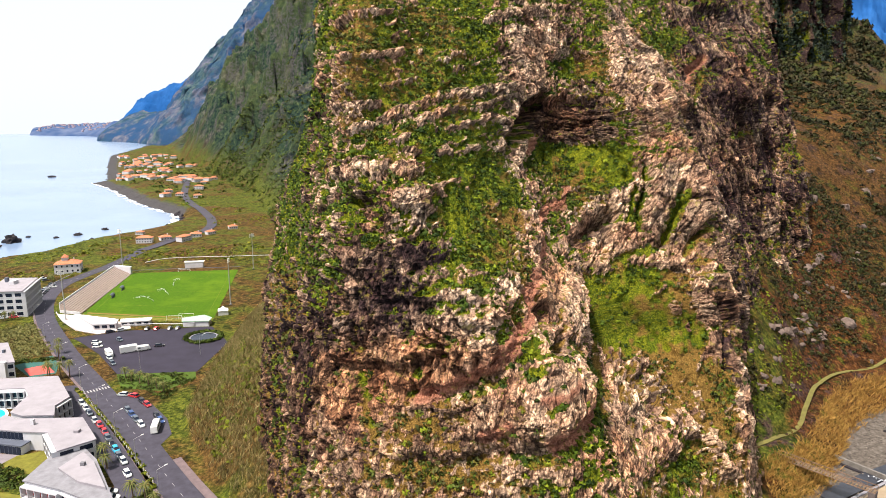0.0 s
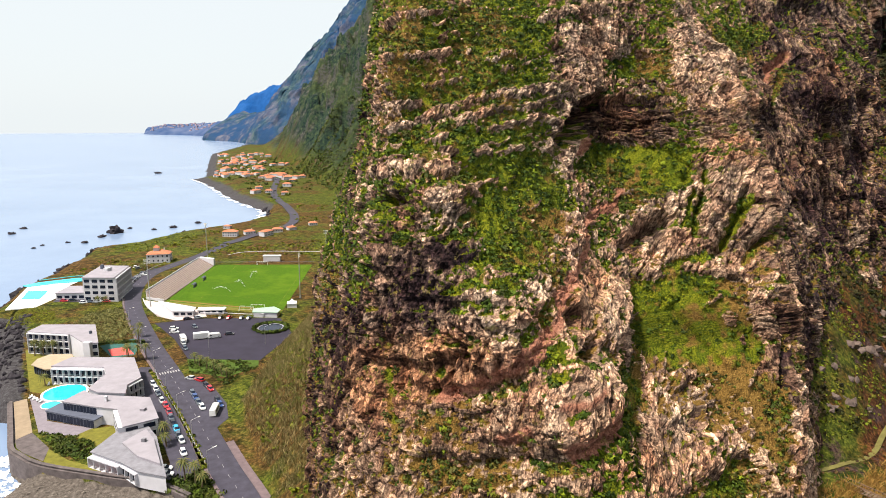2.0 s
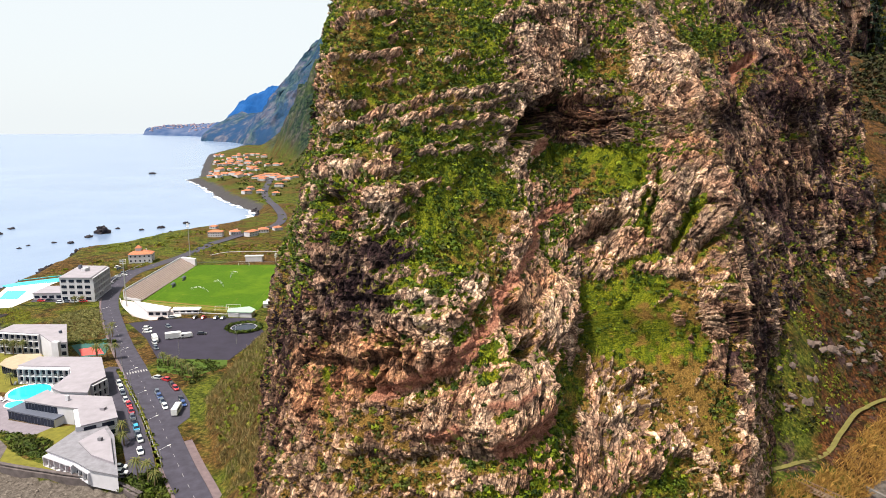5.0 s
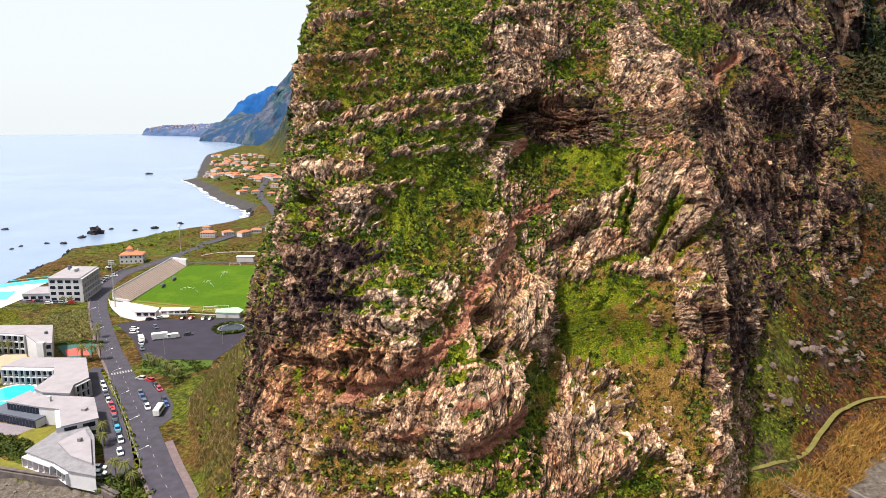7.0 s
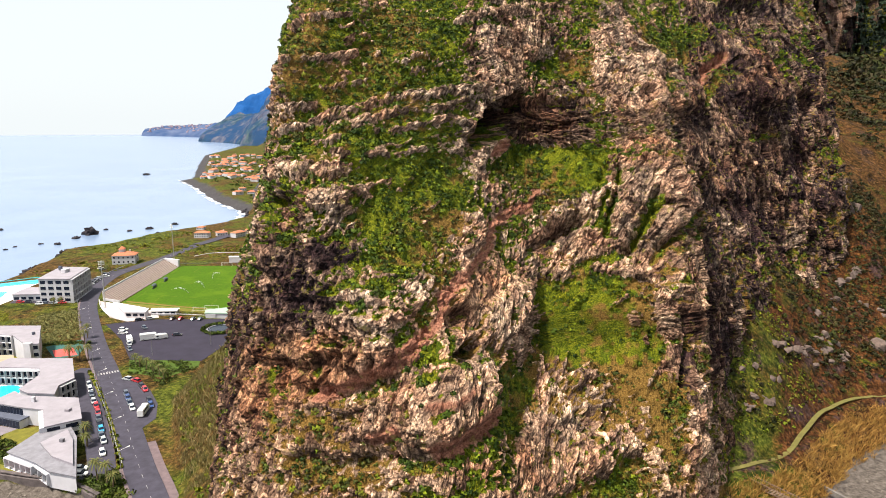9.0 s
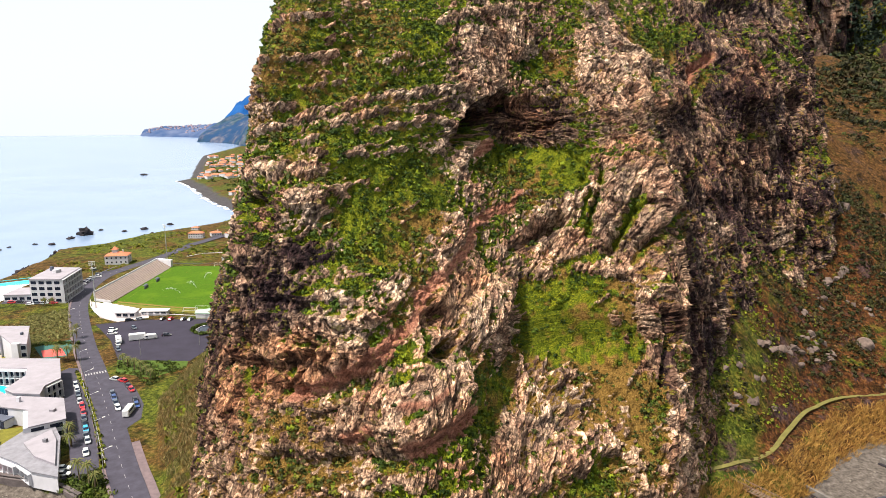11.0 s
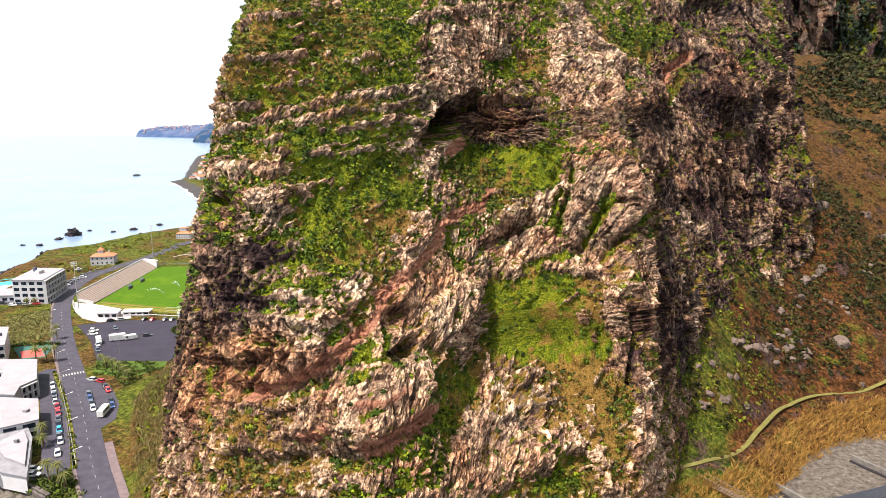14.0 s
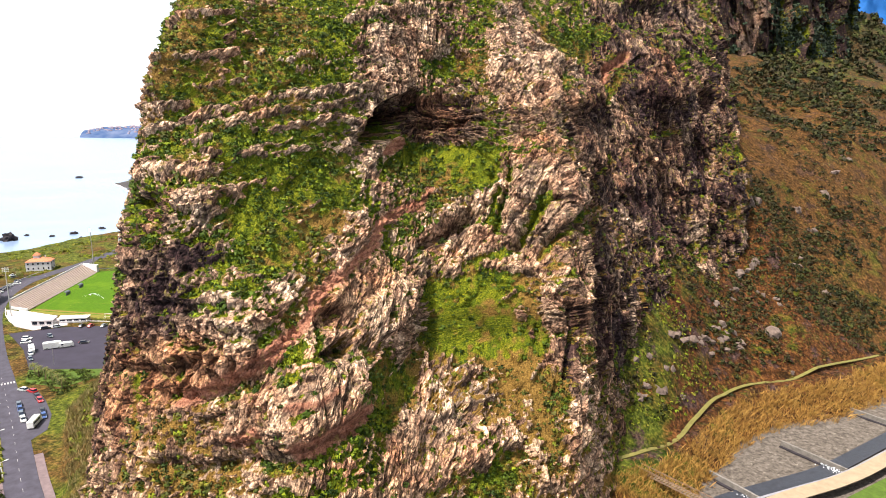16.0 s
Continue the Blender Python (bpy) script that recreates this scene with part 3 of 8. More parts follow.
vein(BARE, 1.9, 1.7, (45.1, 41.3), (50.5, 39.0), (54.6, 34.7))
vein(BULGE, 1.9, 0.9, (45.1, 41.3), (50.5, 39.0), (54.6, 34.7))
vein(BARE, 1.7, 1.7, (53.2, 40.1), (57.5, 40.3))
vein(BULGE, 1.7, 0.9, (53.2, 40.1), (57.5, 40.3))
vein(BARE, 2.2, 1.7, (58.8, 34.4), (64.2, 31.1))
vein(BULGE, 2.2, 0.9, (58.8, 34.4), (64.2, 31.1))
vein(BARE, 1.7, 1.7, (36.9, 41.3), (40.3, 40.0), (46.5, 39.0))
vein(BULGE, 1.7, 0.9, (36.9, 41.3), (40.3, 40.0), (46.5, 39.0))
vein(BARE, 2.2, 1.7, (79.3, 38.9), (79.3, 28.8))
vein(BULGE, 2.2, 0.9, (79.3, 38.9), (79.3, 28.8))
vein(BARE, 0.9, 1.7, (67.6, 41.0), (69.2, 44.2))
vein(BULGE, 0.9, 0.9, (67.6, 41.0), (69.2, 44.2))
vein(BARE, 0.8, 1.7, (47.5, 47.5), (48.1, 48.9))
vein(BULGE, 0.8, 0.9, (47.5, 47.5), (48.1, 48.9))
vein(BARE, 1.1, 1.7, (50.4, 44.9), (54.0, 45.0))
vein(BULGE, 1.1, 0.9, (50.4, 44.9), (54.0, 45.0))
vein(BARE, 1.4, 1.7, (39.5, 46.1), (43.6, 43.2))
vein(BULGE, 1.4, 0.9, (39.5, 46.1), (43.6, 43.2))
vein(BARE, 2.0, 1.7, (50.5, 34.1), (55.8, 29.2))
vein(BULGE, 2.0, 0.9, (50.5, 34.1), (55.8, 29.2))
vein(BARE, 2.0, 1.7, (68.2, 28.7), (70.7, 23.3))
vein(BULGE, 2.0, 0.9, (68.2, 28.7), (70.7, 23.3))
vein(BARE, 1.6, 1.7, (38.3, 38.3), (43.3, 34.0))
vein(BULGE, 1.6, 0.9, (38.3, 38.3), (43.3, 34.0))
# shaded side of a rib, put into the rock colour
patch(DARK, 0.9, (88.9, 58.8), (99.8, 54.6), (101.6, 40.7), (92.1, 38.5), (88.4, 32.8), (86.7, 40.5), (85.0, 48.0))
patch(BARE, 1.0, (81.8, 63.0), (100.3, 55.9), (101.6, 40.7), (92.1, 38.5), (88.4, 32.8), (86.7, 40.5), (78.7, 50.9))
vein(GREEN, 2.0, 1.4, (66.4, 45.3), (70.2, 37.7), (72.4, 29.4))
blob(HAY, 61.9, 41.1, 5, 5, 0, 0.8)
blob(HAY, 69.8, 32.7, 6, 6, 0, 0.7)
blob(HAY, 56.3, 55.6, 4, 4, 0, 0.7)
blob(HAY, 70.1, 62.7, 4, 4, 0, 0.8)
patch(GREEN, 1.0, (78.2, 141.3), (106.0, 149.1), (110.3, 141.7), (89.6, 130.0), (76.9, 132.7))
patch(GREEN, 0.9, (79.4, 126.3), (86.5, 121.8), (80.2, 116.5))
vein(RED, 2.0, 1.5, (101.8, 122.6), (104.9, 128.0), (114.2, 133.1))
vein(HOLLOW, 1.6, 2.5, (101.8, 122.6), (104.9, 128.0), (114.2, 133.1))
patch(GREEN, 1.5, (105.1, 123.3), (113.6, 129.4), (110.3, 122.3), (102.1, 111.0), (101.2, 115.4))
patch(BARE, 1.3, (80.6, 111.4), (90.6, 119.0), (100.5, 122.1), (99.4, 112.0))
patch(BROWN, 0.6, (80.6, 111.4), (90.6, 119.0), (100.5, 122.1), (99.4, 112.0))
patch(BULGE, 0.9, (80.6, 111.4), (90.6, 119.0), (100.5, 122.1), (99.4, 112.0))
patch(BARE, 1.3, (122.4, 137.1), (133.2, 135.1), (144.3, 123.4), (140.1, 113.7), (117.3, 113.3), (116.4, 122.4), (126.0, 127.3))
patch(BROWN, 0.8, (122.4, 137.1), (133.2, 135.1), (144.3, 123.4), (140.1, 113.7), (117.3, 113.3), (116.4, 122.4), (126.0, 127.3))
patch(BULGE, 0.9, (122.4, 137.1), (133.2, 135.1), (144.3, 123.4), (140.1, 113.7), (117.3, 113.3), (116.4, 122.4), (126.0, 127.3))
blob(GREEN, 132.7, 140.7, 6, 6, 0, 1.2)
vein(GREEN, 3, 1.7, (117.2, 101.1), (137.3, 103.1))
blob(GREEN, 154.4, 134.4, 5, 5, 0, 1.0)
blob(GREEN, 162.8, 144.9, 5, 5, 0, 0.9)
vein(GREEN, 2.5, 1.5, (103.6, 96.0), (95.6, 89.1))
blob(HOLLOW, 156.2, 115.2, 6, 6, 0, 5)
blob(BARE, 165.8, 124.6, 6, 6, 0, 1.2)
patch(DARK, 0.8, (88.9, 109.7), (106.4, 98.0), (96.0, 90.8), (79.5, 105.1))
patch(BARE, 0.8, (88.9, 109.7), (106.4, 98.0), (96.0, 90.8), (79.5, 105.1))
vein(HOLLOW, 0.9, 2.6, (63.0, 93.8), (61.7, 84.2), (58.7, 74.9))
vein(GREEN, 0.9, 1.8, (63.0, 93.8), (61.7, 84.2), (58.7, 74.9))
vein(HOLLOW, 0.9, 2.4, (73.2, 86.9), (69.7, 79.2), (65.1, 70.9))
vein(HOLLOW, 0.9, 2.6, (88.5, 84.6), (82.5, 79.1), (73.9, 72.9))
# DARK veins from here on paint crack shadow along the HOLLOW grooves
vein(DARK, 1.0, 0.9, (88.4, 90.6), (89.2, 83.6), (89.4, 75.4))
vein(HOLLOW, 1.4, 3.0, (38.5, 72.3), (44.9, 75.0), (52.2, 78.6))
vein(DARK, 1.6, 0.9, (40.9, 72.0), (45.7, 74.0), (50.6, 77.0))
vein(HOLLOW, 0.9, 2.0, (52.3, 83.9), (49.3, 77.7), (47.4, 69.1))
vein(GREEN, 1.0, 1.6, (70.7, 68.4), (75.4, 73.0), (77.2, 75.8))
vein(BULGE, 1.6, 2.0, (66.7, 92.2), (64.9, 83.4), (60.9, 67.8))
vein(BULGE, 1.6, 2.0, (82.4, 86.0), (77.6, 80.2), (70.9, 72.0))
vein(BULGE, 1.5, 1.8, (55.6, 88.8), (53.9, 80.9), (52.2, 71.9))
vein(HOLLOW, 0.9, 2.2, (41.9, 47.4), (49.0, 41.8), (53.9, 35.9))
vein(HOLLOW, 1.0, 2.5, (78.2, 56.1), (78.4, 48.6), (77.5, 41.7))
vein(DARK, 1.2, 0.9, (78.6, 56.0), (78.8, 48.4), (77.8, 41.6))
vein(HOLLOW, 1.0, 2.6, (85.5, 55.8), (87.2, 45.5), (88.5, 34.1))
vein(HOLLOW, 0.8, 2.0, (-3.0, 59.5), (-2.8, 54.3))
vein(HOLLOW, 0.8, 2.0, (-13.2, 57.7), (-13.3, 52.1))
vein(HOLLOW, 0.8, 1.6, (6.6, 60.8), (7.1, 57.6))
vein(HOLLOW, 0.8, 1.6, (-8.2, 58.8), (-6.3, 53.9))


def segment_gap(x, z, points):
    """Squared distance to a line of points."""
    best = np.full(x.shape, 1e9, np.float32)
    for (ax, az), (bx, bz) in zip(points, points[1:]):
        ux, uz = bx - ax, bz - az
        k = np.clip(((x - ax) * ux + (z - az) * uz) / (ux * ux + uz * uz + 1e-6), 0, 1)
        best = np.minimum(best, (x - ax - k * ux) ** 2 + (z - az - k * uz) ** 2)
    return best


def feature_sums(x, z):
    out = np.zeros((8, *x.shape), np.float32)
    wx = (x + 1.0 * fbm(x, z, 0 * x + 3.1, 0.25, 3)).astype(np.float32)
    wz = (z + 1.0 * fbm(x, z, 0 * x + 9.7, 0.25, 3)).astype(np.float32)
    for form, kind, amount, f in FEATURES:
        if form == "blob":
            cx, cz, rx, rz, turn = f
            reach, around = 2.6 * max(rx, rz) + 3, ((cx, cz),)
        elif form == "vein":
            reach, around = 2.6 * f[0] + 3, f[1]
        else:
            reach, around = 6, f
        i0, i1 = np.searchsorted(z[:, 0], (min(p[1] for p in around) - reach, max(p[1] for p in around) + reach))
        j0, j1 = np.searchsorted(x[0], (min(p[0] for p in around) - reach, max(p[0] for p in around) + reach))
        if i1 <= i0 or j1 <= j0:
            continue
        lx, lz = wx[i0:i1, j0:j1], wz[i0:i1, j0:j1]
        if form == "blob":
            c, s = math.cos(turn), math.sin(turn)
            dx, dz = lx - cx, lz - cz
            d = ((dx * c + dz * s) / rx) ** 2 + ((dz * c - dx * s) / rz) ** 2
            g = smooth(0, 1, 1.3 - d) if kind in (HOLLOW, BULGE) else np.exp(-d * 0.9)
        elif form == "vein":
            g = np.exp(-segment_gap(lx, lz, f[1]) / (f[0] * f[0]))
        else:
            ring = (*f, f[0])
            inside = np.zeros(lx.shape, bool)
            for (ax, az), (bx, bz) in zip(ring, ring[1:]):
                if az != bz:
                    inside ^= ((az > lz) != (bz > lz)) & (lx < (bx - ax) * (lz - az) / (bz - az) + ax)
            gap = np.sqrt(segment_gap(lx, lz, ring))
            g = smooth(-1.8, 1.8, np.where(inside, gap, -gap))
        out[kind, i0:i1, j0:j1] += amount * g
    return out


def blur(a, n, axis):
    for _ in range(3):
        p = np.concatenate([np.repeat(a.take([0], axis), n, axis), a, np.repeat(a.take([-1], axis), n, axis)], axis)
        c = np.cumsum(p, axis, dtype=np.float64)
        a = (c.take(range(2 * n, p.shape[axis]), axis) - np.concatenate([0 * c.take([0], axis), c.take(range(p.shape[axis] - 2 * n - 1), axis)], axis)) / (2 * n + 1)
    return a


def build_cliff():
    # columns of even length along the contour at mid height
    fine = np.linspace(FACE_X[0], FACE_X[-1], 6000)
    mid = face_y(fine, np.full(6000, 62.0))
    step = np.hypot(np.diff(fine), np.diff(mid)) * np.where((fine[1:] < -56) | (fine[1:] > 172), 0.3, 1.0)
    run = np.concatenate([[0], np.cumsum(step)])
    nx = int(run[-1] / 0.41)
    xs = np.interp(np.linspace(0, run[-1], nx), run, fine)
    zs = np.concatenate([np.arange(0, 24, 0.8), np.arange(24, 150, 0.36), np.arange(150, FACE_TOP, 0.6)])
    nz = len(zs)
    X, Z = np.meshgrid(xs, zs)
    Y = np.stack([face_y(xs, np.full(nx, z)) for z in zs])
    Y = blur(blur(Y, 7, 0), 6, 1)
    X0, Z0 = X.copy(), Z.copy()
    U = np.broadcast_to(np.interp(xs, fine, np.concatenate([[0], np.cumsum(np.hypot(np.diff(fine), np.diff(mid)))])), X.shape)

    def normals(X, Y, Z):
        a = np.stack([np.gradient(v, axis=1) for v in (X, Y, Z)], -1)
        b = np.stack([np.gradient(v, axis=0) for v in (X, Y, Z)], -1)
        n = np.cross(a, b)
        return n / (np.linalg.norm(n, axis=-1, keepdims=True) + 1e-9)

    N = normals(X, Y, Z)
    S = feature_sums(X, Z)
    # beds of lava: height along the dip, warped
    dip = Z - 0.10 * (X - 10) + 0.0016 * np.clip(X - 10, 0, None) ** 2 * 0.6 + 3.0 * fbm(X, Y, Z, 0.03, 2) + 0.8 * fbm(X, Y, Z, 0.16, 2)
    bed = 0.75 * ridge_layers(dip, 3.4, 11) + 0.65 * ridge_layers(dip, 1.25, 12)
    # planar blocks between joints, at five sizes
    away = smooth(52, 74, X) * smooth(30, 45, Z)
    # joints: upright in the flat beds, slanting on the ribs between the red band and the gully
    slant = smooth(27, 38, X) * smooth(98, 86, X) * smooth(50, 58, Z) * smooth(112, 100, Z)
    warp = 1.2 * fbm(X, Y, Z, 0.12, 3)
    across = (1 - slant) * (U + 0.04 * Z) + slant * (0.86 * U - 0.50 * Z) + warp
    along_j = (1 - slant) * 0.52 * dip + slant * 0.30 * (0.50 * U + 0.86 * Z) + 0.4 * warp
    huge, tone_h, edge_h = facets(X, Y * 0.8, Z * 0.50, 15.0, 1)
    big, tone_b, edge_b = facets(across, Y * 0.3, along_j * 1.2, 6.2, 2)
    blocks, tone_m, edge_m = facets(across, Y * 0.3, along_j, 2.8, 3)
    small, tone_s, edge_s = facets(across, Y * 0.3, along_j, 1.3, 5)
    columns, tone_c, edge_c = facets(X, Y, Z * 0.16, 2.6, 4)
    pillars, tone_p, edge_p = facets(X, Y, Z * 0.22 + 0.1 * X, 6.5, 9)
    steep = smooth(0.60, 0.30, N[..., 2])
    rough = fbm(X, Y, Z, 0.035, 4)
    fine_n = fbm(X, Y, Z, 0.45, 4)
    tex = fbm(X, Y, Z, 0.09, 3)
    rib_u = 0.86 * U - 0.50 * Z + 1.6 * fbm(X, Y, Z, 0.07, 3)
    ribs = 0.6 * ridge_layers(rib_u, 4.2, 41) + 0.6 * ridge_layers(rib_u, 1.5, 42)
    # thin pale ledges that break off and start again along each bed
    q = (dip + 0.9 * fbm(X, Y, Z, 0.3, 2)) / 2.6
    k = np.floor(q)
    present = np.clip(0.02 + 1.5 * value_noise(X * 0.075, k * 3.7, k * 0 + 0.5, 21) + 1.0 * value_noise(X * 0.5, k * 5.1, k * 0 + 0.5, 22), 0, 1) * (1 - 0.7 * away)
    ledge = np.clip(1 - np.abs(q - k - 0.5) / 0.13, 0, 1) ** 0.6 * present * (1 - 0.8 * smooth(0.9, 1.3, S[GREEN]))
    cover = np.clip(S[GREEN] + 0.9 * smooth(-33, -42, X) + 0.5 * smooth(-18, -26, X) * smooth(86, 98, Z), 0, 2.6) - np.clip(S[BARE], 0, 2.4) * 0.95
    green = 0.17 + 0.36 * np.clip(cover, -1.1, 1.5) - 0.16 * S[DARK] - 0.05 * away + (0.20 + 0.22 * away) * tex + 0.20 * (N[..., 2] - 0.45) - 0.85 * ledge - 0.15 * (bed - 0.45) - 0.20 * (tone_m - 0.5)
    green = green + 0.22 * fbm(X, Y, dip * 1.5, 0.22, 3) + 0.34 * fbm(X, Y, Z * 1.6, 0.5, 3) + 0.46 * (1 - 0.5 * away) * fbm(X, Y, Z * 1.3, 1.15, 2)
    green = green - 0.14 * smooth(66, 40, Z) * smooth(48, 30, X) - 0.10 * smooth(-8, -26, X) * smooth(88, 70, Z)
    veg = np.clip((green + 0.05) / 0.3, 0, 1)
    rockiness = 1 - 0.8 * veg
    proud = np.clip(S[BARE], 0, 1.3) * rockiness
    col = np.clip(0.45 * steep + 0.8 * away + 0.7 * smooth(-10, -30, X) * smooth(75, 55, Z), 0, 1.2)
    push = -1.9 + 2.0 * rough + 0.55 * bed * rockiness * (1 - slant) + 1.5 * slant * ribs * rockiness + 0.6 * ledge + 1.7 * huge + 1.25 * big * (0.4 + 0.6 * rockiness) + 0.85 * blocks * rockiness * (1 - 0.35 * away) + (0.38 + 0.30 * proud) * small * rockiness * (1 - 0.3 * away) + 0.55 * proud + 0.9 * col * columns * rockiness + 2.6 * away * pillars + 0.10 * fine_n
    push -= 0.5 * rockiness * (smooth(0.09, 0.03, edge_b) + smooth(0.05, 0.02, edge_h))
    push += 0.45 * veg * (fbm(X, Y, Z, 0.8, 3) + 0.3)
    push += 0.75 * S[BULGE] - S[HOLLOW] * (0.8 + 0.6 * bed + 0.4 * blocks)
    edge = np.clip((X0 - FACE_X[0]) / 6, 0, 1) * np.clip((FACE_X[-1] - X0) / 6, 0, 1)
    push *= edge
    X, Y, Z = X + N[..., 0] * push, Y + N[..., 1] * push, Z + N[..., 2] * push * 0.7
    Z += 0.3 * edge * bed * rockiness
    # plants settle on whatever leans back, and leave overhangs
    N2 = normals(X, Y, Z)
    up = blur(blur(N2[..., 2], 1, 0), 1, 1)
    veg = np.clip((green + 0.50 * (up - 0.28)) / 0.26, 0, 1)
    veg = np.where(S[RED] > 0.45, veg * 0.25, veg)
    red = np.clip(1.5 * S[RED] - 0.25 + 0.3 * fine_n * (S[RED] > 0.15), 0, 1)
    brown = np.clip(S[BROWN] * 0.8 + 0.28 * smooth(66, 40, Z0) * smooth(48, 30, X0) + np.clip(0.6 * fbm(X, Y, Z, 0.06, 3) + 0.14, 0, 1) * 0.9, 0, 1)
    # right flank (X0 above 82): its shade is painted into the rock colour
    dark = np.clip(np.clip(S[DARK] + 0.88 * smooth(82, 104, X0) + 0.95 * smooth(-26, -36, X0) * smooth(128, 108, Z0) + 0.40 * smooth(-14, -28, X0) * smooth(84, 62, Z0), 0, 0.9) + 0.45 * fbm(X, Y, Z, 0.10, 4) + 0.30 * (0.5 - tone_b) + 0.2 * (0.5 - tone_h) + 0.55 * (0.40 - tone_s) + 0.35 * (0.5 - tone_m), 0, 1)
    dry = np.clip(0.47 + 0.30 * smooth(66, 44, Z0) * smooth(40, 25, X0) - 0.22 * smooth(1.0, 1.4, S[GREEN]) + 0.75 * S[HAY] + 0.3 * away + 0.9 * fbm(X, Y, Z, 0.05, 3) + 0.6 * fbm(X, Y, Z, 0.5, 2) - 0.004 * (Z - 60), 0, 1)
    tone = np.clip(0.30 * tone_m + 0.28 * tone_b + 0.42 * tone_s + 0.16 * np.clip(S[BARE], 0, 1.2), 0, 1)
    tone = tone * (1 - 0.35 * away) + 0.35 * away * tone_p
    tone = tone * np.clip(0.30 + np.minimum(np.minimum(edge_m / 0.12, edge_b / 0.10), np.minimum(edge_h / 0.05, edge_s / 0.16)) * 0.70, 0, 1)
    # close the rock over the top and behind
    m = veg.shape[1]
    tops = []
    for k in range(1, 25):
        f = k / 24
        tops.append((X[-1] * (1 - 0.25 * f) + 40 * 0.25 * f, Y[-1] + f * (470 - Y[-1]) * 0.9, Z[-1] + 26 * np.sin(f * math.pi) + 3 * fbm(X[-1], Y[-1] + 200 * f, Z[-1], 0.05, 3)))
    tops.append((tops[-1][0], tops[-1][1] + 30, 0 * Z[-1] - 2))
    X = np.vstack([X, *[t[0] for t in tops]])
    Y = np.vstack([Y, *[t[1] for t in tops]])
    Z = np.vstack([Z, *[t[2] for t in tops]])
    pad = len(tops)
    grow = lambda a, v: np.vstack([a, np.full((pad, m), v)])
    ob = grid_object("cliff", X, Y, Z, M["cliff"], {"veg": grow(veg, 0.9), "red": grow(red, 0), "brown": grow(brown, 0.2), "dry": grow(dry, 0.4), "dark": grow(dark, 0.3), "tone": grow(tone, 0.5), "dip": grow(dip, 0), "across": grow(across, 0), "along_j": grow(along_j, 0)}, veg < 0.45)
    return ob, (X0, X[:nz], Y[:nz], Z[:nz], N2, veg * (1 - 0.6 * smooth(1.1, 1.5, S[GREEN])) * (1 - 0.5 * np.clip(S[HAY], 0, 1)), dry)

# ---- land: height over the plan ----
COAST = ((100, -150), (150, -150), (163, -172), (231, -232), (256, -252), (300, -284), (356, -305), (386, -314), (452, -333), (490, -317), (539, -303), (585, -282), (643, -273), (690, -288), (714, -300), (821, -395), (969, -498), (1070, -580), (1100, -575), (1180, -612), (1366, -710), (1837, -940), (2368, -1098), (2611, -1190), (3026, -1600), (3600, -2300), (4067, -2540), (4300, -2300), (4800, -1700))
FOOT = ((100, -50), (150, -54), (200, -88), (250, -95), (300, -98), (430, -104), (520, -120), (620, -165), (800, -230), (1000, -330), (1300, -480), (1500, -600), (2000, -840), (2600, -1120), (3100, -1480), (3700, -1900), (4100, -1500), (4800, -1200))
PLAIN = 8.0


def along(pairs, y):
    return np.interp(y, [p[0] for p in pairs], [p[1] for p in pairs])


def wall_y(x):
    """Line of the sea wall below the hotel."""
    return np.interp(x, (-170, -143, -138, -127, -106, -87, -76), (192, 161.4, 158.6, 154.3, 151.8, 150.4, 146)) - 0.4


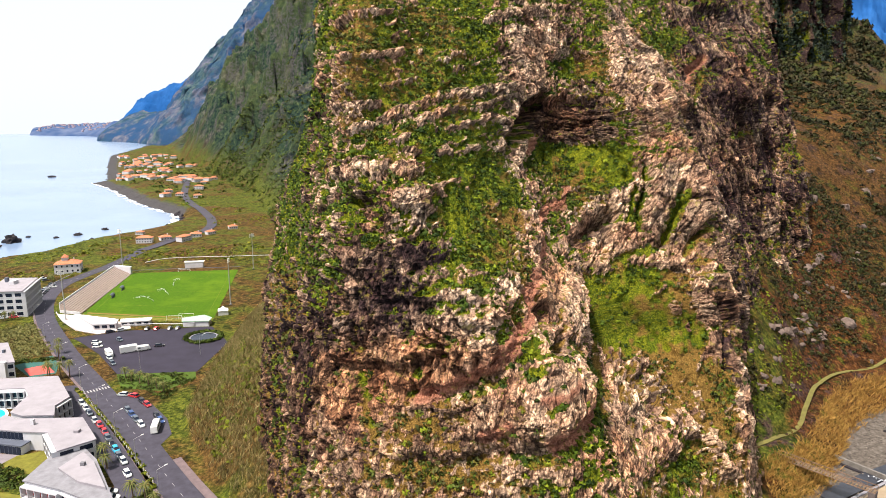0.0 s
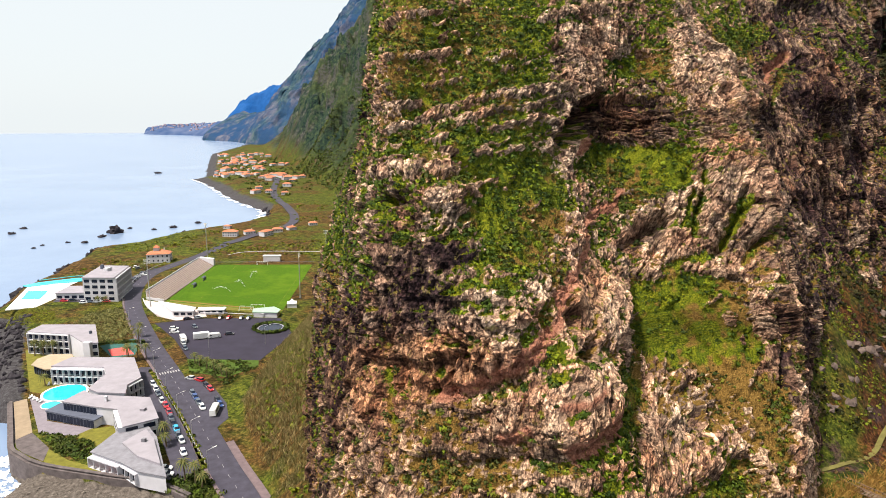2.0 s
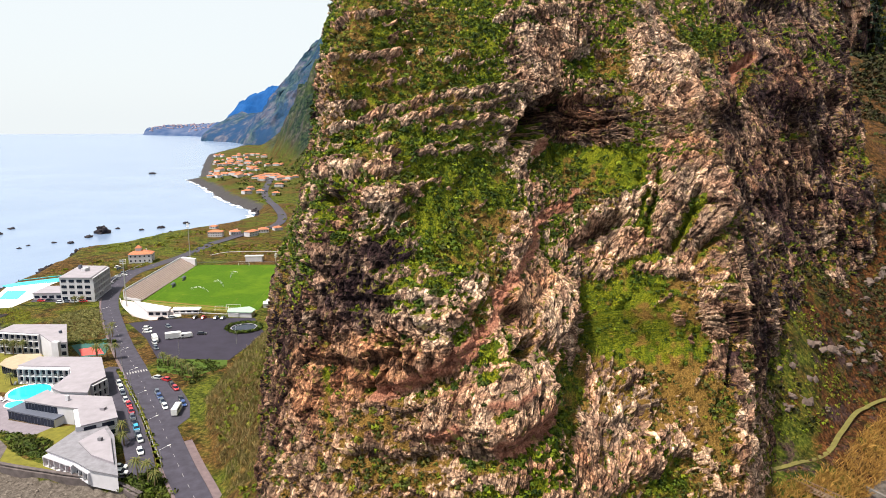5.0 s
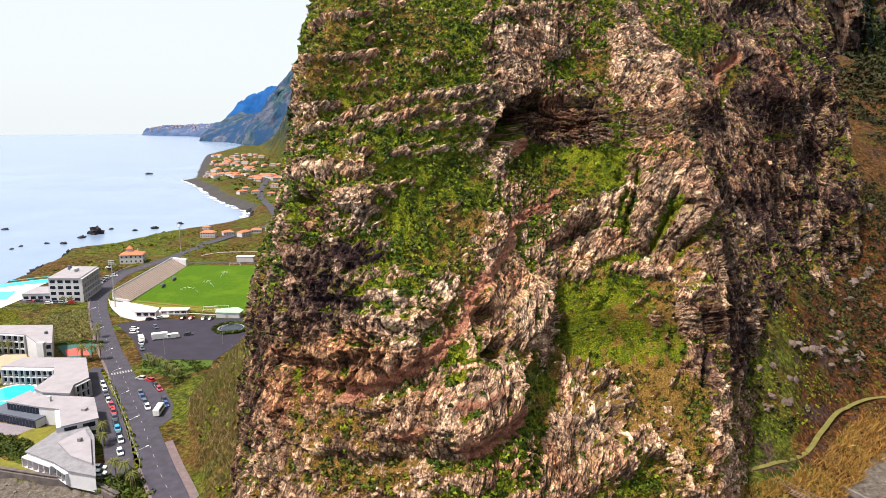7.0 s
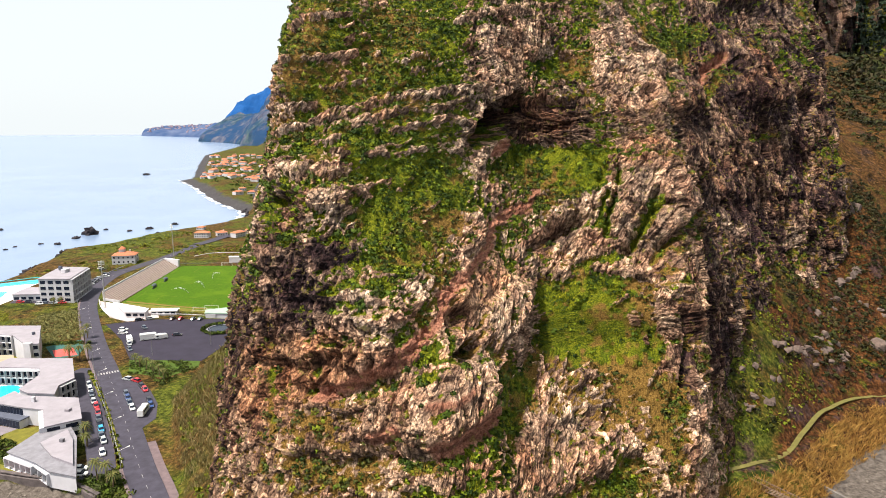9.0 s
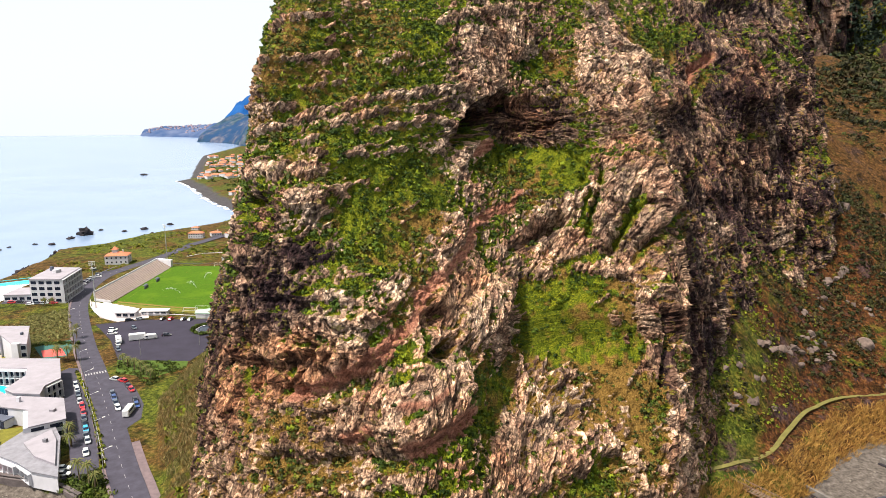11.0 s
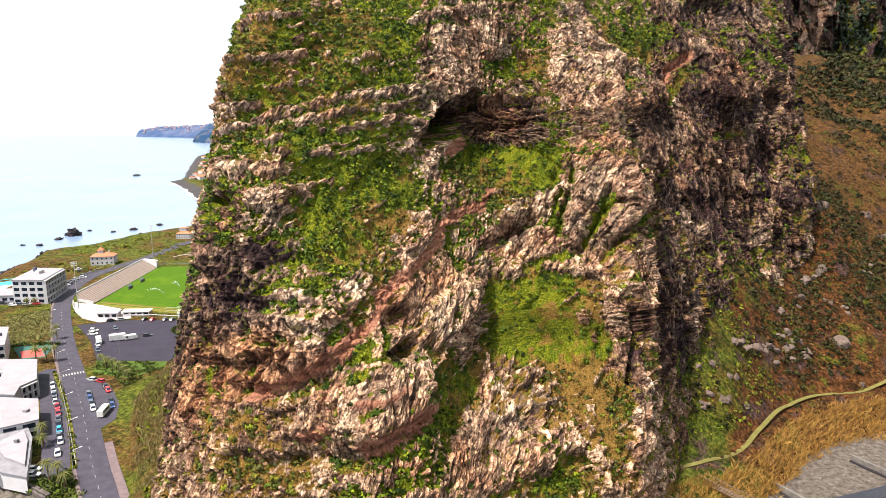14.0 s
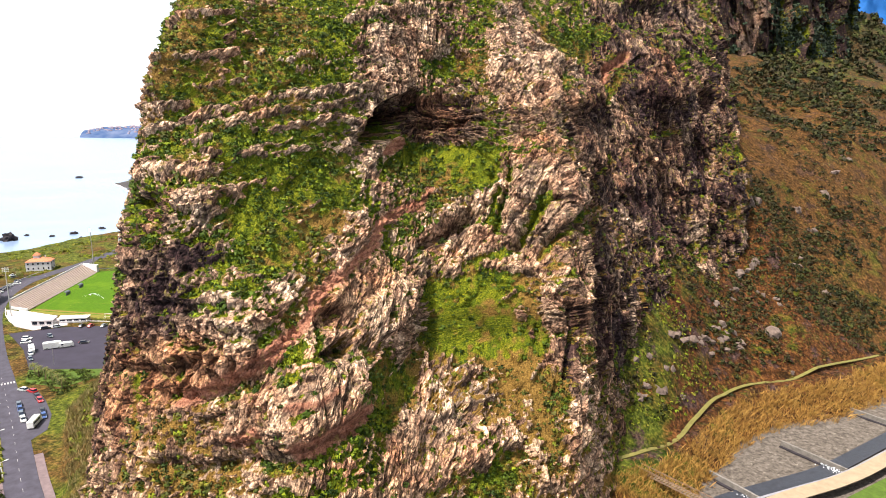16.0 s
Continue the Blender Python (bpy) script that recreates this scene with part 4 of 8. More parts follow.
def height(x, y):
    x, y = np.broadcast_arrays(np.asarray(x, float), np.asarray(y, float))
    e = x - along(COAST, y)
    far_n = smooth(500, 1200, y)
    z = -3 + (PLAIN + 3) * smooth(-3, 16 + 60 * far_n, e + 26 * far_n + 5 * fbm(x, y, 0 * x, 0.05, 3) * smooth(200, 330, y))
    shelf = smooth(150, 170, y) * smooth(330, 290, y)
    z = z * (1 - shelf) + shelf * (-3 + 7.2 * smooth(-3, 14, e) + 3.8 * smooth(21, 26, e) + 0.6 * fbm(x, y, 0 * x, 0.15, 3) * smooth(26, 20, e))
    low = smooth(0.5, -1.0, y - wall_y(x)) * smooth(-66, -74, x)
    z = z * (1 - low) + low * (5.2 - 6.4 * smooth(-124, -140, x) + 0.4 * fbm(x, y, 0 * x, 0.3, 3))
    z = z + 1.5 * fbm(x, y, 0 * x, 0.02, 3) * smooth(440, 520, y) * smooth(10, 40, e)
    # the coastal slope
    m = np.clip(x - along(FOOT, y), 0, None)
    ridge = 1 - np.abs(fbm(x, y * 0.8, 0 * x + 4, 0.0065, 5))
    spur = fbm(x * 0.35, y, 0 * x + 21, 0.010, 4)
    steep = (0.95 + 0.5 * smooth(700, 1500, y) + 0.5 * smooth(1300, 1600, y)) * m * (0.30 + 0.85 * ridge) * (1 + 0.45 * spur * smooth(550, 800, y)) * (1 - 0.75 * smooth(1640, 1780, y))
    cap = np.clip(34 + smooth(330, 800, y) * 420 + 200 * smooth(900, 1500, y), 30, None)
    beside = np.maximum(smooth(-22, -46, x), smooth(420, 480, y))
    z = z + cap * (1 - np.exp(-steep / cap)) * smooth(60, 130, y) * beside
    z = z + smooth(480, 900, y) * smooth(10, 120, m) * (30 * fbm(x, y, 0 * x, 0.014, 5) + 46 * (0.5 - np.abs(fbm(x, y, 0 * x + 3, 0.011, 5))) - 12)
    f1, t1, e1 = facets(x * 0.7, y * 0.7, z * 0.5, 34.0, 61)
    f2, t2, e2 = facets(x, y, z * 0.6, 15.0, 62)
    z = z + smooth(500, 800, y) * smooth(25, 110, m) * (26 * (f1 - 0.4) + 9 * (f2 - 0.4) + 12 * fbm(x * 0.6, y, 0 * x + 9, 0.03, 4))
    # river valley behind the rock
    r = smooth(40, 90, x) * smooth(560, 330, y) + smooth(150, 220, x) * smooth(330, 400, y)
    r = np.clip(r, 0, 1) * np.maximum(smooth(1300, 1000, y), smooth(150, 260, x))
    up = y - valley_foot(x)
    hill = 10 + 0.80 * np.clip(up, 0, 110) + 0.34 * np.clip(up - 110, 0, None) + (5.0 + 5.0 * smooth(90, 200, up)) * fbm(x, y, 0 * x, 0.028, 5) * smooth(0, 40, up)
    hill = hill + 44 * np.exp(-((x - 415) / 46) ** 2) * smooth(625, 695, y) - 1.4 * np.clip(y - 706, 0, 260)
    bed_z = 3.0 + 0.25 * fbm(x, y, 0 * x, 0.2, 3)
    bank = bed_z + (11 - bed_z) * smooth(-24, -4, up)
    hill = np.where(up > 0, hill + 1.0, bank)
    return z * (1 - r) + hill * r


def valley_foot(x):
    return 178 + np.interp(x, (80, 94, 104, 115, 125, 140, 158, 184, 225, 400), (-8, 0, 6, 14, 27, 46, 60, 69, 97, 210)) + 1.0


def build_land():
    rows = [40.0]
    while rows[-1] < 2450:
        rows.append(rows[-1] + (1.9 if rows[-1] < 520 else 1.9 + (rows[-1] - 520) * 0.008))
    ys = np.array(rows)
    s = np.concatenate([np.linspace(-30, 0, 8), np.arange(2.0, 480, 1.9), 480 + np.cumsum(np.geomspace(2.5, 45, 90))])
    S, Y = np.meshgrid(s, ys)
    X = along(COAST, Y) + S * (1 + np.clip(Y - 700, 0, None) / 2600)
    Z = height(X, Y)
    up = Y - valley_foot(X)
    valley = smooth(60, 100, X) * smooth(900, 500, Y)
    m = X - along(FOOT, Y)
    dry = 0.40 + 0.36 * valley * (0.35 + 0.65 * smooth(102, 142, X - 0.25 * (Y - 200) + 12 * fbm(X, Y, 0 * X + 5, 0.05, 3))) + 0.20 * valley * smooth(60, 140, up) + 0.30 * smooth(-2, 4, m) * smooth(60, 40, m) * smooth(350, 320, Y) * (X < 0) + 0.14 * smooth(460, 400, Y) * (X < -60) - 0.22 * smooth(40, 160, m) * smooth(400, 600, Y) + 0.25 * fbm(X, Y, 0 * X, 0.02, 3)
    dy, dx = np.gradient(Z, axis=0) / np.gradient(Y, axis=0), np.gradient(Z, axis=1) / np.gradient(X, axis=1)
    slope = np.hypot(dx, dy)
    e = X - along(COAST, Y)
    hotel = smooth(150, 170, Y) * smooth(292, 282, Y)
    stone = 0.85 * smooth(12 + 27 * hotel + 34 * smooth(690, 740, Y), 3 + 26 * hotel, e) + 0.50 * smooth(1.3, 2.4, slope) * smooth(430, 520, Y) + 0.78 * valley * smooth(-16, -23, up)
    stone = np.where((Y < wall_y(X)) & (X < -70), 0.95, stone)
    earth = np.clip(valley * (0.50 + 0.50 * smooth(6, -14, X - 186 + 0.75 * (Y - 317))) + 0.08, 0, 1)
    wood = smooth(4, 45, m) * smooth(330, 420, Y) * (1 - np.clip(valley, 0, 1)) * (0.72 + 0.28 * smooth(-0.25, 0.10, fbm(X, Y, 0 * X + 6, 0.016, 4)))
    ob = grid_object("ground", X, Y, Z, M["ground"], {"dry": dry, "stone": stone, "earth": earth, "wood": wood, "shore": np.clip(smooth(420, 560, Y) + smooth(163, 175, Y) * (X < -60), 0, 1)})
    tagged(ob, "green and brown coastal ground rising to mountain slopes", "ground", kind="structure")


build_land()


def far_range(name, label, material, line, crest, steps, seed, power=0.8, rough=1.0):
    """A distant mountain: its shoreline as (x, y) points and, over each, the (x, y, z) of its crest."""
    n = 300
    t = np.linspace(0, len(line) - 1, n)
    k = np.arange(len(line))
    pick = lambda rows, i: np.interp(t, k, [p[i] for p in rows])
    v = np.linspace(0, 1, steps)[:, None]
    X = pick(line, 0) * (1 - v) + pick(crest, 0) * v
    Y = pick(line, 1) * (1 - v) + pick(crest, 1) * v
    top = pick(crest, 2)
    rid = 1 - np.abs(fbm(X, Y, 0.8 * top * v + seed, 0.006, 5))
    Z = -4 + (top + 4) * (v ** power) * (0.82 + 0.22 * rid) + top * 0.05 * fbm(X, Y, 0 * X, 0.02, 4) * smooth(0, 0.15, v)
    k3 = smooth(0, 0.2, v) * (1 - smooth(0.85, 1, v))
    X, Y = X + rough * 0.05 * top * k3 * fbm(X, Y, Z, 0.009, 3, 3), Y - rough * 0.07 * top * k3 * (1.2 * np.abs(fbm(X, Y, 0.4 * Z, 0.012, 3, 5)) + 0.8 * fbm(X, Y, Z, 0.010, 3, 7))
    tagged(grid_object(name, X, Y, Z, M[material]), label, "mountain", kind="structure")
    return X, Y, Z


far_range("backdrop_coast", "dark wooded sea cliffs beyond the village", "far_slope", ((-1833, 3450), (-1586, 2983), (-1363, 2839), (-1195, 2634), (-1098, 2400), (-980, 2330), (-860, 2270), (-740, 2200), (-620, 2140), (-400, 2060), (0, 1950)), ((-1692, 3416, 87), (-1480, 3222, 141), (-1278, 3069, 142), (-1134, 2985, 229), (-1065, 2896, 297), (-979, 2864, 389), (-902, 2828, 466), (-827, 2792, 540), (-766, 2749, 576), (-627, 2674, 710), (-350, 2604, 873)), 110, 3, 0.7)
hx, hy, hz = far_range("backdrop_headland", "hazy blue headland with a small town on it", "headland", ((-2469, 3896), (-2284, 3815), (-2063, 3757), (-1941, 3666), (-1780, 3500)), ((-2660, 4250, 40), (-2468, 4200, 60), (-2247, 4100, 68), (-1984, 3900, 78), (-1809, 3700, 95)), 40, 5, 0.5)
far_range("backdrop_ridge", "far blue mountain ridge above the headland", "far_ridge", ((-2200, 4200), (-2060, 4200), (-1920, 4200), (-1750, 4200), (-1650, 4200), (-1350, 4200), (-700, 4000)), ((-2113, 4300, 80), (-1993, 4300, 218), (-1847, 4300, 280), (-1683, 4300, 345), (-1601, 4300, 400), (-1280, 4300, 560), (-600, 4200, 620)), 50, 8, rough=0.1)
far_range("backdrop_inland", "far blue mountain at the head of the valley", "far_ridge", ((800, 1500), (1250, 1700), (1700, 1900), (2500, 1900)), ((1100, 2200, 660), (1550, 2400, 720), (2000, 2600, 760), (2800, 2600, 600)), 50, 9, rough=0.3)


def headland_town():
    r = random.Random(3)
    bm = bmesh.new()
    for _ in range(75):
        i, j = int(4 + 35 * r.random() ** 0.6), r.randrange(20, 238)
        m = Matrix.Translation((hx[i, j], hy[i, j], hz[i, j] + 3)) @ Matrix.Diagonal((r.uniform(7, 15), r.uniform(7, 12), r.uniform(4, 7), 1))
        bmesh.ops.create_cube(bm, size=1, matrix=m)
    tagged(part("headland_town", bm, "far_town"), "pale pink houses of a town on the far headland", "houses", kind="stuff")


headland_town()

# sea out to the horizon
bm = bmesh.new()
bmesh.ops.create_circle(bm, cap_ends=True, radius=4985, segments=160)
sea = part("water", bm, "sea")
tagged(sea, "calm pale blue sea reaching the horizon", "sea", kind="structure")
cliff, CL = build_cliff()
tagged(cliff, "huge layered basalt cliff with green shrubs on its ledges", "cliff", kind="structure")


CRAG = []


def build_crag():
    """Dark buttresses at the head of the hillside, cut by green gullies."""
    s, z = np.linspace(0, 1, 320), np.linspace(0, 1, 150)
    Sg, V = np.meshgrid(s, z)
    bx, by = 214 + 210 * Sg, 618 + 66 * Sg
    base = 128 + 28 * Sg
    H = base + V * (150 - 40 * smooth(0.86, 1.0, Sg))
    wob = 0.35 * fbm(bx, by, H, 0.022, 3)
    rib = 0.62 * (1 - np.abs(value_noise(Sg * 5.5 + wob, V * 1.1, 0 * V, 31))) + 0.38 * (1 - np.abs(value_noise(Sg * 15 + 2 * wob, V * 2.6, 0 * V, 33)))
    f1, t1, e1 = facets(bx, by, H * 0.28, 13.0, 6)
    f2, t2, e2 = facets(bx, by, H * 0.40, 5.5, 7)
    X = bx + 6 * fbm(bx, by, H * 0.4, 0.03, 3)
    Y = by + 46 * V - 34 * rib - 9 * f1 - 4 * f2 + 4 * fbm(bx, by, H, 0.05, 4) + 160 * np.clip((Sg - 0.955) / 0.045, 0, 1) ** 2 + 120 * np.clip((0.03 - Sg) / 0.03, 0, 1)
    veg = np.clip(0.05 + 1.3 * (0.62 - rib) + 1.0 * fbm(X, Y, H, 0.045, 5) + 0.5 * (e1 < 0.12) - 0.3 * smooth(0.93, 0.97, Sg), 0, 1)
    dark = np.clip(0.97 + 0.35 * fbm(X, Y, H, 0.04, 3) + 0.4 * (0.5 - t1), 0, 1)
    tone = 0.30 * t1 + 0.30 * t2
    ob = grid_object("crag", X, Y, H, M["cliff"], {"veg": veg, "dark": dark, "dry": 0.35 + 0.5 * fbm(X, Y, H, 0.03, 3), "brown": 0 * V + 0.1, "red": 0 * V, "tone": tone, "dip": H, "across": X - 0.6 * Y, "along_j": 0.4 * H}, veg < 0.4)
    pick = np.random.default_rng(8).choice(veg.size, 4600, replace=False, p=(veg / veg.sum()).ravel())
    CRAG.append(np.stack([X.ravel()[pick], Y.ravel()[pick], H.ravel()[pick]], -1))
    tagged(ob, "dark rock buttresses with green gullies above the hillside", "crag", kind="structure")


build_crag()

# ---- foliage ----
def foliage(name, dark, light, dry_c):
    m = Mat(name, 0.75, 0, 0.2)
    mid = tuple(0.62 * a + 0.38 * b for a, b in zip(dark, light))
    leaf = m.ramp(m.attr("shade"), (0.0, dark), (0.5, mid), (1.0, light))
    m.color(m.mix(m.attr("tone"), leaf, dry_c))
    return m


foliage("shrub", (0.034, 0.064, 0.002), (0.200, 0.240, 0.009), (0.15, 0.11, 0.02))
foliage("dark_shrub", (0.009, 0.023, 0.002), (0.074, 0.115, 0.007), (0.085, 0.070, 0.022))
foliage("bracken", (0.022, 0.012, 0.006), (0.16, 0.080, 0.028), (0.10, 0.09, 0.02))
foliage("reed", (0.11, 0.086, 0.034), (0.42, 0.32, 0.15), (0.085, 0.115, 0.012))
foliage("dry_reed", (0.17, 0.080, 0.016), (0.46, 0.26, 0.070), (0.18, 0.13, 0.03))
foliage("hill_bush", (0.003, 0.007, 0.002), (0.042, 0.050, 0.008), (0.070, 0.042, 0.018))
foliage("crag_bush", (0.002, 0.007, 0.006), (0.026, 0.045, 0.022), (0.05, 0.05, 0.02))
foliage("bright_grass", (0.085, 0.110, 0.008), (0.22, 0.24, 0.018), (0.22, 0.17, 0.03))
foliage("field_scrub", (0.070, 0.078, 0.022), (0.22, 0.21, 0.075), (0.20, 0.16, 0.05))
foliage("palm_leaf", (0.02, 0.04, 0.008), (0.10, 0.13, 0.03), (0.20, 0.14, 0.05))


def leaves(name, V, material, tone, shade, normal=None):
    """Leaves: V is (n, corners, 3); normal, where given, points out of the clump."""
    n, k = V.shape[:2]
    me = bpy.data.meshes.new(name)
    me.vertices.add(k * n)
    me.vertices.foreach_set("co", V.reshape(-1).astype(np.float32))
    me.loops.add(k * n)
    me.loops.foreach_set("vertex_index", np.arange(k * n, dtype=np.int32))
    me.polygons.add(n)
    me.polygons.foreach_set("loop_start", np.arange(0, k * n, k, dtype=np.int32))
    me.update()
    for key, value in (("tone", tone), ("shade", shade)):
        a = me.attributes.new(key, "FLOAT", "POINT")
        a.data.foreach_set("value", np.repeat(np.asarray(value, np.float32), k))
    if normal is not None:
        a = me.attributes.new("custom_normal", "FLOAT_VECTOR", "POINT")
        a.data.foreach_set("vector", np.repeat(normal, k, 0).astype(np.float32).ravel())
    return finish(name, me, material)


def leaf_cloud(name, centre, radius, per, leaf, material, tone, rng, squash=0.8):
    """Clumps of leaves round each centre, thicker towards the outside."""
    n = len(centre)
    d = rng.normal(size=(n, per, 3))
    d /= np.linalg.norm(d, axis=-1, keepdims=True)
    d[..., 2] = np.abs(d[..., 2]) * 1.1 - 0.25
    r = radius[:, None, None] * (0.45 + 0.55 * rng.random((n, per, 1))) * np.array((1, 1, squash))
    c = centre[:, None] + d * r
    out = d + 0.35 * rng.normal(size=d.shape) + np.array((0, 0, 0.15))
    out /= np.linalg.norm(out, axis=-1, keepdims=True)
    nrm = d + 0.6 * rng.normal(size=d.shape)
    a = np.cross(nrm, rng.normal(size=d.shape))
    a /= np.linalg.norm(a, axis=-1, keepdims=True)
    b = np.cross(nrm, a)
    b /= np.linalg.norm(b, axis=-1, keepdims=True)
    s = leaf * radius[:, None, None] * (0.7 + 0.9 * rng.random((n, per, 1)))
    a, b = a * s, b * s * 0.9
    flip = np.where((np.cross(a, b) * out).sum(-1, keepdims=True) < 0, -1.0, 1.0)
    b = b * flip
    V = np.stack([c - a - 0.5 * b, c + a - 0.4 * b, c + 0.1 * a + b], 2).reshape(-1, 3, 3)
    shade = np.clip(rng.random((n, 1)) * 0.85 + 0.15 * rng.random((n, per)), 0, 1)
    return leaves(name, V, material, np.repeat(tone, per), shade.ravel(), out.reshape(-1, 3))


def blades(name, foot, tall, material, tone, rng, per=3, lean=0.45, wide=0.045):
    """Reeds and tall grass: narrow leaning blades."""
    n = len(foot)
    f = np.repeat(foot, per, 0) + rng.normal(size=(n * per, 3)) * (0.35, 0.35, 0)
    h = np.repeat(tall, per) * (0.6 + 0.6 * rng.random(n * per))
    ang = rng.random(n * per) * 6.283
    side = np.stack([np.cos(ang), np.sin(ang), 0 * ang], -1) * (h * wide)[:, None]
    tip = f + np.stack([rng.normal(size=n * per) * lean * h + 0.25 * lean * h, rng.normal(size=n * per) * lean * h, h], -1)
    midp = f * 0.45 + tip * 0.55 + side * 0.3 + np.array((0, 0, 1.0)) * (0.12 * h)[:, None]
    V = np.stack([f - side * 0.6, f + side * 0.6, midp + side, tip], 1)
    return leaves(name, V, material, np.repeat(tone, per), rng.random(len(V)))


rng = np.random.default_rng(5)


def cliff_shrubs():
    X0, X, Y, Z, N2, veg, dry = CL
    want = np.clip(veg - 0.25, 0, 1) * (X0 > -60) * (Z > 14) * (N2[..., 1] < 0.35) * (N2[..., 2] > -0.1)
    want = want * (0.35 + np.clip(fbm(X, Y, Z, 0.12, 3) + 0.35, 0, 1.2))
    p = (want / want.sum()).ravel()
    idx = rng.choice(p.size, 25000, replace=False, p=p)
    c = np.stack([X.ravel()[idx], Y.ravel()[idx], Z.ravel()[idx]], -1)
    rad = 0.42 + 0.80 * rng.random(len(idx)) ** 1.8
    c = c + N2.reshape(-1, 3)[idx] * (0.25 * rad)[:, None]
    tone = np.clip(dry.ravel()[idx] - 0.40, 0, 1) * 1.4 * rng.random(len(idx))
    some = rng.random(len(idx)) < 0.34
    for sel, mat, label in ((some, "shrub", "light green shrubs and grass tufts growing on the cliff ledges"), (~some, "dark_shrub", "dark green bushes rooted in cracks of the cliff")):
        ob = leaf_cloud("cliff_shrub", c[sel], rad[sel], 20, 0.30, mat, tone[sel], rng)
        tagged(ob, label, "shrub", kind="stuff")


cliff_shrubs()


def on_ground(n, x0, x1, y0, y1, keep):
    """Random places on the ground where keep(x, y) in 0..1 allows."""
    x, y = rng.uniform(x0, x1, n), rng.uniform(y0, y1, n)
    k = rng.random(n) < keep(x, y)
    x, y = x[k], y[k]
    return np.stack([x, y, height(x, y)], -1)


# valley side
def valley_keep(x, y):
    up = y - valley_foot(x)
    k = np.clip((x - 180) / 36, -0.25, 1.0)
    thick = np.exp(-((x - 184 - 0.70 * (325 - y) * (y < 325) + 4 * np.sin(y * 0.23)) / 17) ** 2) * smooth(268, 280, y) * smooth(345, 325, y)
    for cx, cy, r in ((228, 322, 10), (236, 345, 9), (256, 410, 17), (300, 470, 26), (262, 478, 20), (288, 455, 12), (350, 520, 22), (300, 522, 22), (330, 590, 30), (390, 640, 22), (258, 508, 18), (215, 380, 8), (250, 355, 7), (129, 236, 7), (137, 228, 6), (146, 240, 7), (160, 262, 7), (150, 285, 4), (140, 300, 5), (167, 310, 4)):
        thick = thick + np.exp(-(((x - cx) ** 2 + (y - cy) ** 2) / r ** 2) ** 2)
    patch = smooth(0.16, 0.30, fbm(x, y, 0 * x + 2, 0.035, 4)) * (0.50 + 0.4 * smooth(330, 420, y))
    return (np.clip(thick, 0, 1) * (0.35 + 0.65 * smooth(-0.3, 0.05, fbm(x, y, 0 * x + 4, 0.11, 3))) + patch * smooth(4, 12, up)) * (x > 0.3 * y + 20)


c = np.concatenate([on_ground(25000, 84, 440, 182, 690, valley_keep), on_ground(5200, 160, 250, 262, 345, valley_keep), on_ground(2600, 96, 176, 196, 300, lambda x, y: smooth(3, 8, y - valley_foot(x)) * smooth(-0.05, 0.2, fbm(x, y, 0 * x + 12, 0.06, 3)))])
rad = (0.6 + 1.5 * rng.random(len(c)) ** 2.0) * (0.9 + np.clip(c[:, 1] - 310, 0, 300) / 150)
c[:, 2] += 0.25 * rad
tagged(leaf_cloud("hillside_bush", c, rad * 0.85, 26, 0.30, "hill_bush", 0.7 * rng.random(len(c)) ** 2, rng), "dark green bushes scattered over the brown hillside", "bush", kind="stuff")
c = on_ground(9000, 84, 190, 180, 330, lambda x, y: smooth(150, 120, x - 0.2 * (y - 200)) * smooth(2, 8, y - valley_foot(x)) * smooth(200, 60, y - valley_foot(x)) * smooth(-0.25, 0.1, fbm(x, y, 0 * x + 8, 0.05, 3)) * (x > 0.3 * y + 20))
tagged(leaf_cloud("hillside_grass", c, 0.4 + 0.6 * rng.random(len(c)), 10, 0.42, "shrub", 0.6 * rng.random(len(c)), rng), "green and yellow grass tufts on the hillside", "grass", kind="stuff")
c = on_ground(26000, 84, 330, 182, 520, lambda x, y: smooth(1, 5, y - valley_foot(x)) * smooth(330, 120, y - valley_foot(x)) * smooth(-0.35, 0.25, fbm(x, y, 0 * x + 28, 0.06, 4)) * (x > 0.3 * y + 20))
tagged(leaf_cloud("hillside_bracken", c, 0.35 + 0.6 * rng.random(len(c)) ** 2, 9, 0.45, "bracken", 0.8 * rng.random(len(c)) ** 2, rng, 0.6), "brown bracken and dead undergrowth covering the hillside", "undergrowth", kind="stuff")
c = on_ground(9000, 92, 260, 165, 300, lambda x, y: smooth(-9.5, -7, y - valley_foot(x)) * smooth(-1.2, -2.4, y - valley_foot(x)) * smooth(-0.4, 0.1, fbm(x, y, 0 * x + 38, 0.07, 3)))
tagged(leaf_cloud("path_undergrowth", c, 0.35 + 0.5 * rng.random(len(c)) ** 2, 10, 0.45, "bracken", 0.5 * rng.random(len(c)) ** 3, rng, 0.7), "dark brown undergrowth between footpath and reeds", "undergrowth", kind="stuff")
# reeds by the river and on the slope over the road
c = on_ground(60000, 92, 260, 150, 300, lambda x, y: smooth(-24, -19, y - valley_foot(x)) * smooth(-6, -10, y - valley_foot(x)))
tagged(blades("dry_reeds", c, 0.9 + 1.3 * rng.random(len(c)), "dry_reed", 0.5 * rng.random(len(c)) ** 2, rng, per=6, wide=0.036), "tall golden dry reeds along the river bank", "reeds", kind="stuff")


def talus_keep(x, y):
    m = x - along(FOOT, y)
    return smooth(0, 4, m) * smooth(45, 25, m) * smooth(140, 150, y) * smooth(330, 300, y) * smooth(-0.45, 0.1, fbm(x, y, 0 * x, 0.045, 3))


